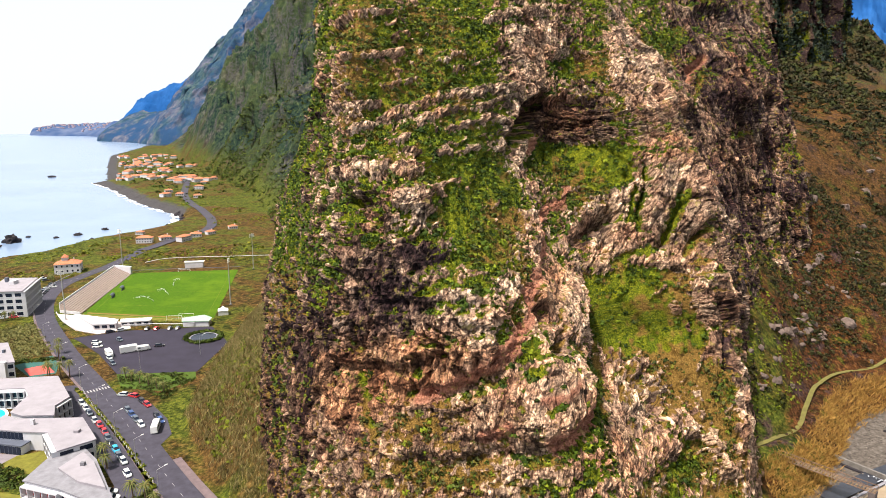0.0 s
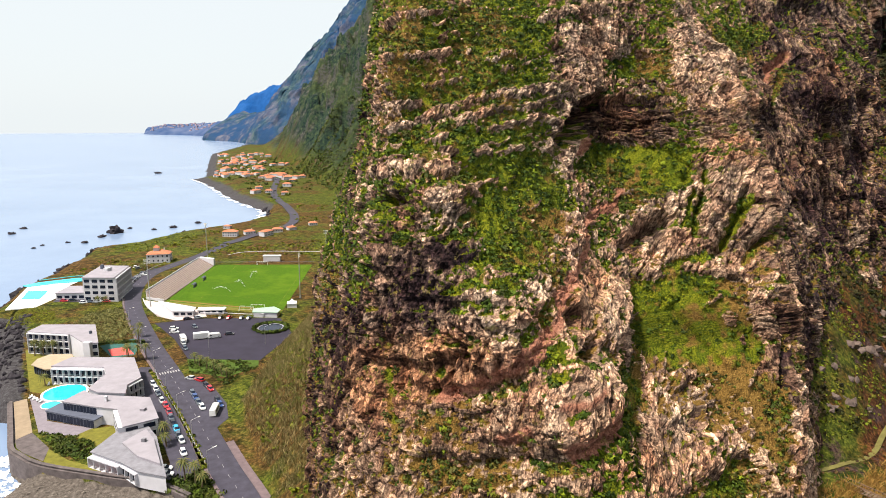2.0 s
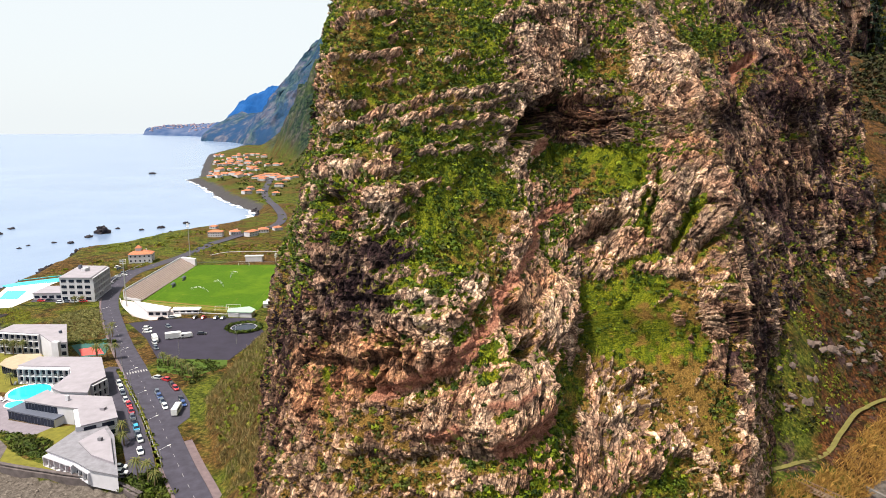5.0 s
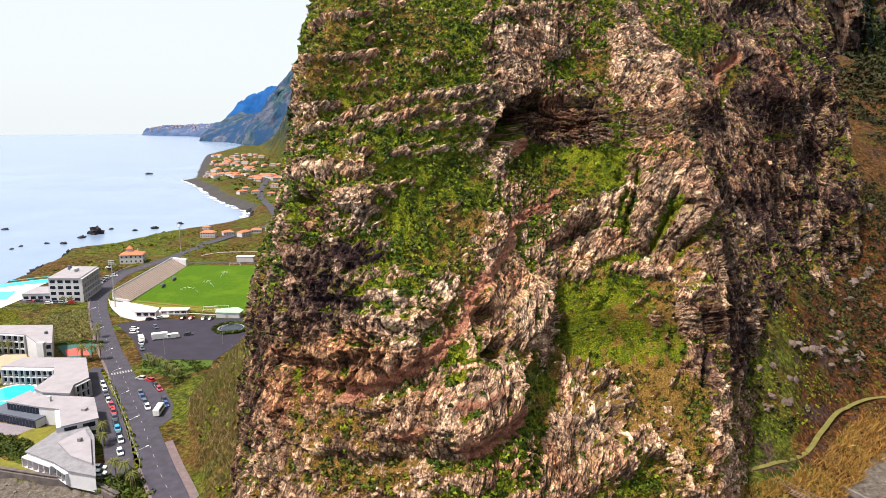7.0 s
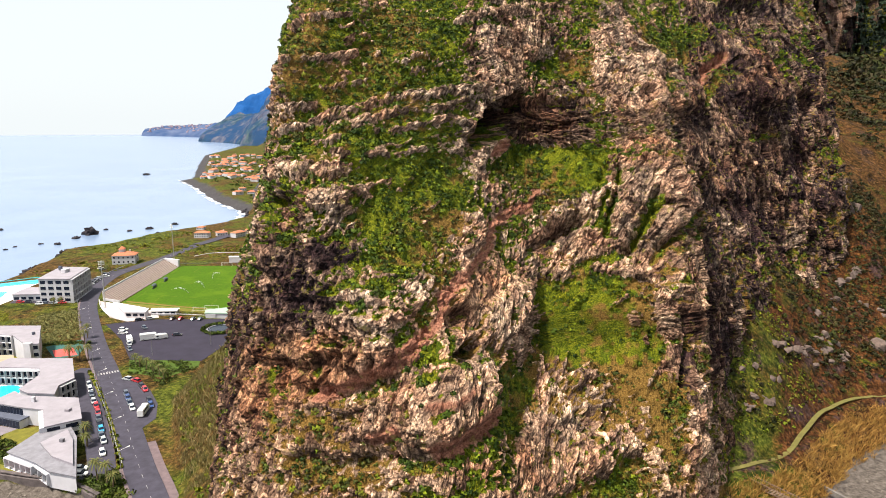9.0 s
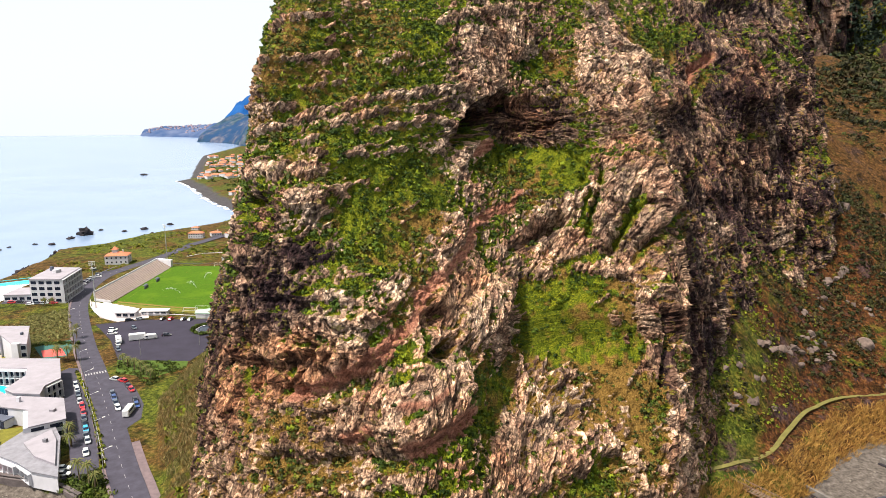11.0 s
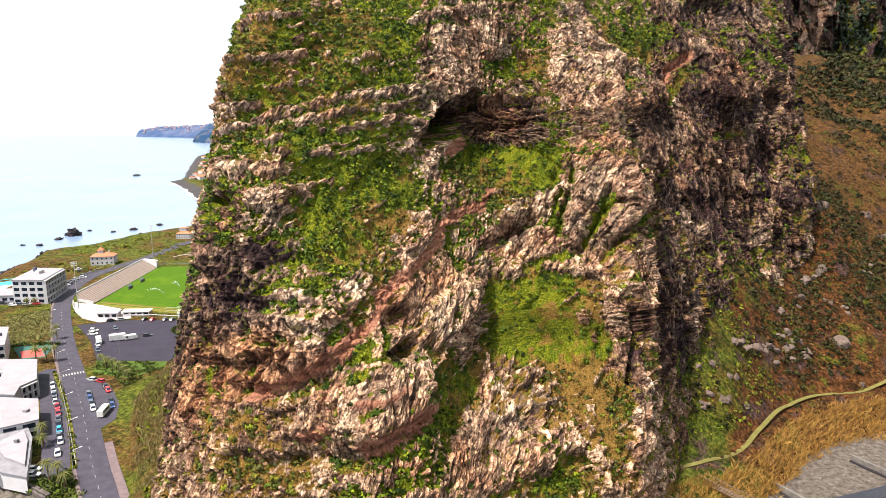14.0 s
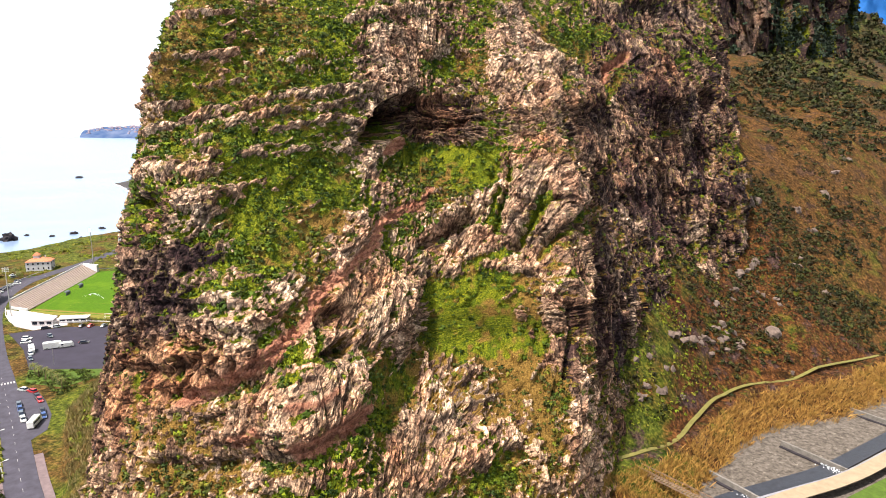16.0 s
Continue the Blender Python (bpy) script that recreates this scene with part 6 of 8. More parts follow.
def sun_loungers():
    ob = empty("sun_lounger", -158, 205, 8.2)
    box_part("bed", "canvas_white", ob, -0.35, 0.35, -0.95, 0.5, 0.28, 0.38)
    bm = bmesh.new()
    v = box(bm, -0.35, 0.35, 0.5, 1.15, 0.30, 0.38)
    for q in v:
        if q.co.y > 1:
            q.co.z += 0.45
    part("backrest", bm, "canvas_white", ob)
    for x in (-0.3, 0.3):
        for y in (-0.85, 0.4):
            box_part("leg", "steel", ob, x - 0.03, x + 0.03, y - 0.03, y + 0.03, -0.1, 0.28)
    tagged(ob, "white sun lounger on the hotel lawn", "lounger", "loungers by the pool")
    spots = [(-166.5 + 1.9 * i, 206.5 + 0.75 * i) for i in range(9)] + [(-164.5 + 2 * i, 195 - 0.8 * i) for i in range(4)]
    ob.matrix_world = pose(*spots[0], 8.16, 0, 0, 30)
    for i, (x, y) in enumerate(spots[1:]):
        copy_thing(ob, pose(x, y, 8.16, 0, 0, 30 + 23 * math.sin(i * 2.1)))


sun_loungers()

# ---- sea wall, promenade, beach ----
WALL = smooth_line(((-168.5, 190.5), (-150.5, 170.3), (-142.5, 161.4), (-137.9, 158.8), (-127.1, 154.5), (-106.0, 152.1), (-87.5, 150.4), (-76, 146)), 3)
strip("sea_wall", WALL, 0.55, 0.55, 8.7, "old_wall", "weathered stone sea wall below the hotel", "wall")
bm = bmesh.new()
ribbon(bm, WALL + np.array((-0.4, -0.5)), 0.5, 0.5, 8.1, 7.0)
bmesh.ops.recalc_face_normals(bm, faces=bm.faces)
tagged(part("sea_wall", bm, "old_wall"), "tall dark stone face of the sea wall", "wall", kind="structure")
slab("promenade", ((-168.0, 191.2), (-165.5, 194.5), (-144.5, 172.0), (-146.0, 166.8), (-149.9, 171.2)), 7.9, 8.05, "track", "pale concrete promenade along the sea wall", "promenade")
slab("quay", ((-146.0, 166.6), (-144.4, 171.8), (-131.8, 163.6), (-128.0, 156.4), (-137.4, 159.8), (-142.0, 162.4)), 7.9, 8.06, "old_wall", "dark stone quay at the corner of the sea wall", "quay")
slab("verge", ((-131.6, 163.2), (-121, 158), (-112, 156), (-106, 153.1), (-126.8, 155.5), (-127.8, 156.4)), 7.9, 8.07, "dry_lawn", "strip of dry grass above the sea wall", "verge")


def rocks(name, centre, size, material, label, category, kind="stuff"):
    """Many rough stones in one mesh."""
    base = bmesh.new()
    bmesh.ops.create_icosphere(base, subdivisions=1, radius=1.0)
    bv = np.array([v.co[:] for v in base.verts])
    bf = np.array([[v.index for v in f.verts] for f in base.faces])
    base.free()
    n = len(centre)
    V = bv[None] * (0.7 + 0.6 * rng.random((n, len(bv), 1))) * size[:, None, None] * (0.7 + 0.6 * rng.random((n, 1, 3))) + centre[:, None]
    Fs = bf[None] + np.arange(n)[:, None, None] * len(bv)
    me = bpy.data.meshes.new(name)
    me.from_pydata(V.reshape(-1, 3).tolist(), [], Fs.reshape(-1, 3).tolist())
    return tagged(finish(name, me, material), label, category, kind=kind)


c = on_ground(9000, -290, -130, 150, 330, lambda x, y: smooth(35, 30, x - along(COAST, y)) * smooth(-6, -3, x - along(COAST, y)) * (y > 165) * ((y > 200) & (y < 284) | (x - along(COAST, y) < 7)) * (0.45 + 0.55 * smooth(14, 4, x - along(COAST, y))))
rocks("shore_rocks", c, 0.5 + 1.5 * rng.random(len(c)) ** 2, "lava", "dark lava boulders along the shore by the hotel", "rocks")
c = on_ground(5200, -345, -255, 330, 720, lambda x, y: smooth(9, 5, x - along(COAST, y)) * smooth(-5, -2, x - along(COAST, y)))
rocks("shore_rocks", c, 0.6 + 1.9 * rng.random(len(c)) ** 2.5, "lava", "dark lava boulders along the open shore", "rocks")
c = on_ground(1500, -142, -72, 128, 160, lambda x, y: (y < wall_y(x) - 2) * 0.6)
rocks("beach_stones", c, 0.15 + 0.35 * rng.random(len(c)) ** 2, "gravel", "grey rounded stones on the beach below the wall", "stones")


def surf(name, poly_fn, x0, x1, y0, y1, step, z, label):
    """Foam: a thin uneven sheet with holes, lying on the water."""
    xs, ys = np.arange(x0, x1, step), np.arange(y0, y1, step)
    X, Y = np.meshgrid(xs, ys)
    k = poly_fn(X, Y) + 0.9 * fbm(X, Y, 0 * X, 0.35 / step ** 0.6, 4)
    bm = bmesh.new()
    got = {}

    def vert(i, j):
        if (i, j) not in got:
            got[i, j] = bm.verts.new((X[i, j], Y[i, j], z + 0.12 * k[i, j]))
        return got[i, j]

    for i in range(len(ys) - 1):
        for j in range(len(xs) - 1):
            if k[i, j] > 0.5:
                bm.faces.new((vert(i, j), vert(i, j + 1), vert(i + 1, j + 1), vert(i + 1, j)))
    tagged(part(name, bm, "foam"), label, "foam", kind="stuff")


surf("surf", lambda x, y: 1.1 * smooth(-119, -129, x) * smooth(0, -3, y - wall_y(x)) - 0.45, -175, -112, 125, 172, 0.5, 0.12, "white breaking surf against the sea wall")
surf("surf", lambda x, y: 1.1 * smooth(13, 2, np.abs(x - along(COAST, y) + 3)) - 0.55, -620, -280, 640, 1100, 3.0, 0.12, "white surf along the far bay")

# ---- football ground ----
PITCH = ((-185.5, 319.0), (-204.5, 408.0), (-137.0, 420.0), (-115.5, 309.5))
slab("football_pitch", PITCH, 7.9, 8.08, "turf", "bright green mown football pitch", "pitch")

slab("worn_strip", ((-184.6, 319.9), (-116.4, 310.6), (-115.9, 312.6), (-185.0, 322.2)), 8.0, 8.086, "worn_turf", "strip of worn brown turf along the near goal line", "grass")


def on_pitch(u, v):
    a, b, c_, d = (np.array(p) for p in PITCH)
    return (a * (1 - u) + d * u) * (1 - v) + (b * (1 - u) + c_ * u) * v


def pitch_lines():
    ob = empty("pitch_markings", 0, 0, 8.085)
    segs = [((0.06, 0.05), (0.94, 0.05)), ((0.06, 0.95), (0.94, 0.95)), ((0.06, 0.05), (0.06, 0.95)), ((0.94, 0.05), (0.94, 0.95)), ((0.06, 0.5), (0.94, 0.5)), ((0.25, 0.2), (0.75, 0.2)), ((0.25, 0.05), (0.25, 0.2)), ((0.75, 0.05), (0.75, 0.2)), ((0.25, 0.8), (0.75, 0.8)), ((0.25, 0.8), (0.25, 0.95)), ((0.75, 0.8), (0.75, 0.95))]
    for a, b in segs:
        bm = bmesh.new()
        ribbon(bm, np.array([on_pitch(*a), on_pitch(*b)]), 0.06, 0.06, 0.006, 0.004)
        part("line", bm, "dry_lawn", ob)
    tagged(ob, "faint worn boundary lines on the football pitch", "markings")


pitch_lines()
slab("touchline", ((-186, 314.5), (-185.5, 319), (-115.5, 309.5), (-114.8, 305.5)), 7.9, 8.07, "dry_lawn", "worn ochre grass behind the near goal", "grass")


def goal(u, v, turn):
    x, y = on_pitch(u, v)
    ob = empty("goal", x, y, 8.08, turn)
    for s in (-3.66, 3.66):
        box_part("post", "canvas_white", ob, s - 0.07, s + 0.07, -0.07, 0.07, 0, 2.44)
        box_part("stay", "canvas_white", ob, s - 0.04, s + 0.04, 1.4, 1.5, 0, 1.2)
    box_part("crossbar", "canvas_white", ob, -3.73, 3.73, -0.07, 0.07, 2.44, 2.58)
    box_part("net_bar", "canvas_white", ob, -3.66, 3.66, 1.4, 1.5, 1.2, 1.28)
    tagged(ob, "white football goal frame on the pitch", "goal", "goals")


goal(0.72, -0.03, 188)
goal(0.80, 0.01, 188)
goal(0.5, 0.985, 8)


def stand():
    ob = empty("grandstand")
    lo, hi = smooth_line(((-186.6, 318.0), (-201.6, 404.0)), 6), smooth_line(((-198.8, 321.0), (-216.0, 409.5)), 6)
    a0, a1 = np.array((-186.9, 318.5)), np.array((-202.0, 405.0))
    out = np.array((-12.3, 3.2)) / 12.7
    n = 10
    for k in range(n):
        o0, o1 = a0 + out * 1.25 * k, a1 + out * 1.25 * k
        e0, e1 = o0 + out * 1.25, o1 + out * 1.25
        bm = bmesh.new()
        prism(bm, (tuple(o0), tuple(o1), tuple(e1), tuple(e0)), 7.5, 8.5 + 0.42 * k)
        part("step", bm, "seat_step", ob)
    bm = bmesh.new()
    e0, e1 = a0 + out * 12.5, a1 + out * 12.5
    prism(bm, (tuple(e0), tuple(e1), tuple(e1 + out * 0.4), tuple(e0 + out * 0.4)), 7.5, 13.3)
    part("back_wall", bm, "plaster", ob, "white rear parapet wall")
    for q, d in ((a1, np.array((-0.5, 3.0))), (a0, np.array((0.1, -0.5)))):
        bm = bmesh.new()
        prism(bm, (tuple(q), tuple(q + out * 12.5), tuple(q + out * 12.5 + d), tuple(q + d)), 7.5, 12.9 if d[1] > 0 else 9.4)
        part("end_wall", bm, "plaster", ob, "white end wall")
    tagged(ob, "long pale concrete terraced grandstand beside the pitch", "grandstand")


stand()
slab("end_terrace", ((-188.6, 305.5), (-174.9, 292.6), (-161.8, 287.2), (-150, 296), (-157, 306), (-183.1, 309.5), (-188.3, 316.5), (-199.5, 319)), 7.8, 8.25, "forecourt", "pale pinkish paved forecourt at the end of the stand", "terrace")
club = flat_block("clubhouse", ((-184.2, 309.0), (-158.8, 301.0), (-156.5, 294.5), (-166.5, 293.0)), 8.2, 11.3, "white clubhouse with a flat white roof", "clubhouse", roof="plaster")
facade(club, (-166.5, 293.0), (-156.5, 294.5), 8.2, 1, 2.8, 3, style="plain")
shed = flat_block("changing_room", ((-158, 303.5), (-144.5, 306), (-143.5, 301.5), (-156, 298.6)), 8.1, 10.6, "small white changing room block", "building", roof="canvas_white")
facade(shed, (-156, 298.6), (-143.5, 301.5), 8.1, 1, 2.3, 4, style="plain")
LOW = smooth_line(((-199, 318), (-189.2, 305.6), (-175.5, 292.6), (-162, 286.8)), 3)
strip("boundary_wall", LOW, 0.15, 0.15, 9.6, "plaster", "curved white boundary wall of the football ground", "wall")
strip("boundary_wall", smooth_line(((-153.5, 296.0), (-140, 297.6), (-124.5, 298.0), (-115, 303)), 3), 0.15, 0.15, 10.2, "plaster", "white boundary wall above the car park", "wall")
strip("boundary_wall", smooth_line(((-205, 411.5), (-180, 416.5), (-137, 424)), 4), 0.2, 0.2, 9.3, "roof_slate", "dark boundary wall behind the far goal", "wall")
strip("boundary_wall", smooth_line(((-203, 428), (-196, 440), (-178, 446), (-150, 450), (-120, 455)), 4), 0.3, 0.3, 11.0, "plaster", "pale wall climbing behind the football ground", "wall")
grn = flat_block("small_stand", ((-126.2, 299.2), (-128.2, 304.5), (-119.6, 309.5), (-114.6, 305.4), (-114.1, 300.2)), 8.1, 10.9, "low building with a pale green sheet roof", "building", roof="sheet_green")
score = flat_block("shelter", ((-174.5, 424.2), (-163.0, 426.4), (-163.6, 430.2), (-175.2, 428)), 8.0, 12.0, "small white roofed shelter behind the goal", "shelter", roof="canvas_white")


def dugout(x, y):
    ob = empty("dugout", x, y, 8.08, 101)
    bm = bmesh.new()
    ring = [(-0.9, 0), (-0.9, 1.5), (-0.2, 2.1), (0.6, 2.1), (0.6, 1.95), (-0.1, 1.95), (-0.75, 1.4), (-0.75, 0)]
    ends = [[bm.verts.new((x_, a, b)) for a, b in ring] for x_ in (-2.6, 2.6)]
    for i in range(8):
        bm.faces.new((ends[0][i], ends[0][(i + 1) % 8], ends[1][(i + 1) % 8], ends[1][i]))
    bm.faces.new(ends[0][::-1])
    bm.faces.new(ends[1])
    part("shell", bm, "roof_slate", ob, "dark roof shell")
    box_part("bench", "roof_slate", ob, -2.4, 2.4, -0.6, -0.2, 0, 0.45)
    tagged(ob, "low dark team dugout beside the pitch", "dugout", "dugouts")


dugout(-187.0, 351)
dugout(-189.6, 367.5)


def tent(x, y):
    ob = empty("tent", x, y, 8.0, 20)
    for a in (-2.4, 2.4):
        for b in (-2.4, 2.4):
            box_part("leg", "canvas_white", ob, a - 0.06, a + 0.06, b - 0.06, b + 0.06, 0, 2.5)
    bm = bmesh.new()
    v = [bm.verts.new((a, b, 2.5)) for a, b in ((-2.6, -2.6), (2.6, -2.6), (2.6, 2.6), (-2.6, 2.6))]
    w_ = [bm.verts.new((q.co.x * 0.45, q.co.y * 0.45, 3.2)) for q in v]
    t = bm.verts.new((0, 0, 4.6))
    for i in range(4):
        bm.faces.new((v[i], v[(i + 1) % 4], w_[(i + 1) % 4], w_[i]))
        bm.faces.new((w_[i], w_[(i + 1) % 4], t))
    part("canopy", bm, "canvas_white", ob)
    for i, (a, b, c_, d) in enumerate(((-2.4, 2.4, 2.36, 2.4), (-2.4, 2.4, -2.4, -2.36))):
        box_part("side_sheet", "canvas_white", ob, a, b, c_, d, 0.1, 2.5)
    tagged(ob, "white pointed party tent by the corner of the pitch", "tent")


tent(-113.6, 320)


def tube(bm, p, q, r0, r1, n=8):
    p, q = Vector(p), Vector(q)
    d = (q - p).normalized()
    a = d.orthogonal().normalized()
    b = d.cross(a)
    lo = [bm.verts.new(p + (a * math.cos(t) + b * math.sin(t)) * r0) for t in np.linspace(0, 2 * math.pi, n, endpoint=False)]
    hi = [bm.verts.new(q + (a * math.cos(t) + b * math.sin(t)) * r1) for t in np.linspace(0, 2 * math.pi, n, endpoint=False)]
    for i in range(n):
        bm.faces.new((lo[i], lo[(i + 1) % n], hi[(i + 1) % n], hi[i]))
    bm.faces.new(lo[::-1])
    bm.faces.new(hi)


def flood_mast(x, y, tall, turn):
    ob = empty("floodlight_mast", x, y, 8.0, turn)
    bm = bmesh.new()
    tube(bm, (0, 0, 0), (0, 0, tall), 0.32, 0.16)
    part("mast", bm, "steel", ob)
    for k in range(3):
        box_part("crossarm", "steel", ob, -1.6, 1.6, -0.06, 0.06, tall - 0.4 - 0.9 * k, tall - 0.28 - 0.9 * k)
        for i in range(4):
            box_part("floodlight", "lamp_glass", ob, -1.55 + 0.85 * i, -1.05 + 0.85 * i, -0.35, -0.06, tall - 0.65 - 0.9 * k, tall - 0.2 - 0.9 * k)
    box_part("footing", "concrete", ob, -0.6, 0.6, -0.6, 0.6, -0.3, 0.35)
    tagged(ob, "tall grey steel floodlight mast by the pitch", "floodlight", "floodlights")


flood_mast(-188.6, 308.5, 26, 200)
flood_mast(-218.0, 427, 26, 330)
flood_mast(-115.6, 338, 26, 90)
flood_mast(-128, 424, 24, 30)


def sprinkler(x, y, turn):
    ob = empty("sprinkler", x, y, 8.08, turn)
    box_part("head", "steel", ob, -0.1, 0.1, -0.1, 0.1, 0, 0.35)
    n = 130
    t = rng.random(n)
    d = 13 * t
    c_ = np.stack([d, rng.normal(size=n) * (0.15 + 0.9 * t), 0.4 + 7.0 * t * (1 - t) * 1.2 + rng.normal(size=n) * 0.25 * t], -1)
    s = 0.05 + 0.09 * rng.random((n, 1))
    a = rng.normal(size=(n, 3)) * s
    b = rng.normal(size=(n, 3)) * s
    q = leaves("water_spray", np.stack([c_ - a, c_ + b, c_ + a, c_ - b], 1), "foam", np.zeros(n), np.zeros(n))
    tagged(q, kind="stuff")
    q.parent = ob
    tagged(ob, "lawn sprinkler throwing an arc of white water", "sprinkler", "sprinklers on the pitch")


sprinkler(-160, 343, 165)
sprinkler(-157, 356, 140)
sprinkler(-163, 377, 100)

# round hedged tank by the car park
ob = empty("water_tank", -110.5, 283.5, 8.05)
for nm, r, z, mat in (("kerb", 6.4, 0.5, "concrete"), ("water", 5.6, 0.55, "glass_dark")):
    bm = bmesh.new()
    prism(bm, [(r * math.cos(t), r * math.sin(t)) for t in np.linspace(0, 2 * math.pi, 28, endpoint=False)], -0.2, z)
    part(nm, bm, mat, ob)
tagged(ob, "round concrete water tank ringed by a dark hedge", "tank")
ang = rng.random(150) * 6.283
hp = np.stack([-110.5 + (7.6 + rng.normal(size=150) * 0.5) * np.cos(ang), 283.5 + (7.6 + rng.normal(size=150) * 0.5) * np.sin(ang), np.full(150, 8.7)], -1)
tagged(leaf_cloud("hedge", hp, 0.7 + 0.5 * rng.random(150), 26, 0.36, "dark_shrub", 0.2 * rng.random(150), rng), "dark clipped hedge round the water tank", "hedge", kind="stuff")

# ---- lido and white building by the shore ----
b2 = flat_block("apartment_block", ((-229.5, 311.5), (-212.5, 314.0), (-221.5, 341.0), (-238, 339.5)), Z0, 21.8, "white four-storey seaside apartment block", "apartment block")
facade(b2, (-229.5, 311.5), (-212.5, 314.0), Z0, 4, 3.3, 4, style="plain")
facade(b2, (-212.5, 314.0), (-221.5, 341.0), Z0, 4, 3.3, 7)
box_part("water_tank", "roof_slate", b2, -232.5, -231, 331, 332.5, 21.8, 24.2, "dark roof tank")
box_part("stair_head", "plaster", b2, -227, -224.5, 326, 330, 21.8, 23.6)
an = flat_block("annex", ((-247, 312), (-232, 315.5), (-236, 330), (-250, 327)), Z0, 12, "low white annex beside the apartment block", "annex")
facade(an, (-247, 312), (-232, 315.5), Z0, 1, 3, 4, style="plain")
slab("lido_deck", ((-259.5, 290.5), (-281.3, 330.0), (-285.7, 339.5), (-262.6, 353.0), (-262, 343), (-250, 318.3), (-247.5, 297)), 7.7, 8.15, "canvas_white", "white bathing deck of the lido", "deck")
slab("lido_pool", ((-266.6, 309.5), (-257.0, 312.0), (-265.3, 328.8), (-276.0, 326)), 8.15, 8.19, "pool_water", "turquoise rectangular lido pool", "pool")
slab("lido_pool", ((-288.3, 336.1), (-284.5, 345.0), (-268.6, 359.2), (-259.5, 354.5), (-263.5, 348.5), (-272.0, 344.0), (-282.7, 333.5)), 7.9, 8.35, "pool_water", "long turquoise sea pool behind the lido deck", "pool")
strip("lido_wall", smooth_line(((-284.5, 345.0), (-276.5, 352.5), (-268.6, 359.2), (-252, 358)), 4), 0.4, 0.4, 9.6, "pool_water", "bright turquoise wall behind the lido", "wall")
slab("pavement", ((-236, 339), (-250, 330), (-250, 318), (-246, 308), (-222, 312), (-211, 316), (-219, 345), (-233, 395), (-240, 392)), 7.9, 8.08, "asphalt", "asphalt yard with parked cars round the apartment block", "car park")
strip("yard_wall", smooth_line(((-214.5, 322), (-222, 340), (-227.5, 352), (-235, 376), (-237, 398)), 4), 0.2, 0.2, 9.6, "concrete", "grey retaining wall between yard and road", "wall")

villa = gabled("villa", 15, 10, 6.2, 2.4, "white two-storey villa with terracotta roofs and a turret", "house", storeys=2, chimney=True)
villa.matrix_world = pose(-246, 412, 8, 0, 0, 20)
bm = bmesh.new()
box(bm, -3.4, 0.2, -1.5, 2.1, 6.2, 10.0)
part("turret", bm, "plaster", villa)
bm = bmesh.new()
q = [bm.verts.new(p) for p in ((-3.8, -1.9, 10.0), (0.6, -1.9, 10.0), (0.6, 2.5, 10.0), (-3.8, 2.5, 10.0))]
t = bm.verts.new((-1.6, 0.3, 12.2))
for i in range(4):
    bm.faces.new((q[i], q[(i + 1) % 4], t))
bm.faces.new(q[::-1])
part("turret_roof", bm, "terracotta", villa)

# ---- vehicles ----
PAINT = {}
for nm, col in (("white", (0.80, 0.80, 0.80)), ("silver", (0.42, 0.44, 0.46)), ("black", (0.02, 0.02, 0.025)), ("blue", (0.03, 0.07, 0.22)), ("red", (0.45, 0.02, 0.03)), ("cyan", (0.03, 0.35, 0.62)), ("slate", (0.09, 0.11, 0.14))):
    PAINT[nm] = simple("paint_" + nm, col, 0.3, 0.04, 1.0, metal=0.1, spec=0.6).m.name


def loft(bm, sections):
    """Closed body through sections of equal point counts."""
    rows = [[bm.verts.new(p) for p in s] for s in sections]
    n = len(rows[0])
    for r, s in zip(rows, rows[1:]):
        for i in range(n):
            bm.faces.new((r[i], r[(i + 1) % n], s[(i + 1) % n], s[i]))
    bm.faces.new(rows[0][::-1])
    bm.faces.new(rows[-1])
    bmesh.ops.recalc_face_normals(bm, faces=bm.faces)


def wheel_mesh(r, w_):
    bm = bmesh.new()
    tube(bm, (0, -w_ / 2, 0), (0, w_ / 2, 0), r, r, 12)
    me = bpy.data.meshes.new("wheel")
    bm.to_mesh(me)
    bm.free()
    me.materials.append(M["tyre"])
    bm = bmesh.new()
    tube(bm, (0, -w_ / 2 - 0.01, 0), (0, w_ / 2 + 0.01, 0), r * 0.58, r * 0.58, 10)
    hub = bpy.data.meshes.new("rim")
    bm.to_mesh(hub)
    bm.free()
    hub.materials.append(M["chrome"])
    return me, hub


WHEEL, RIM = wheel_mesh(0.31, 0.22)


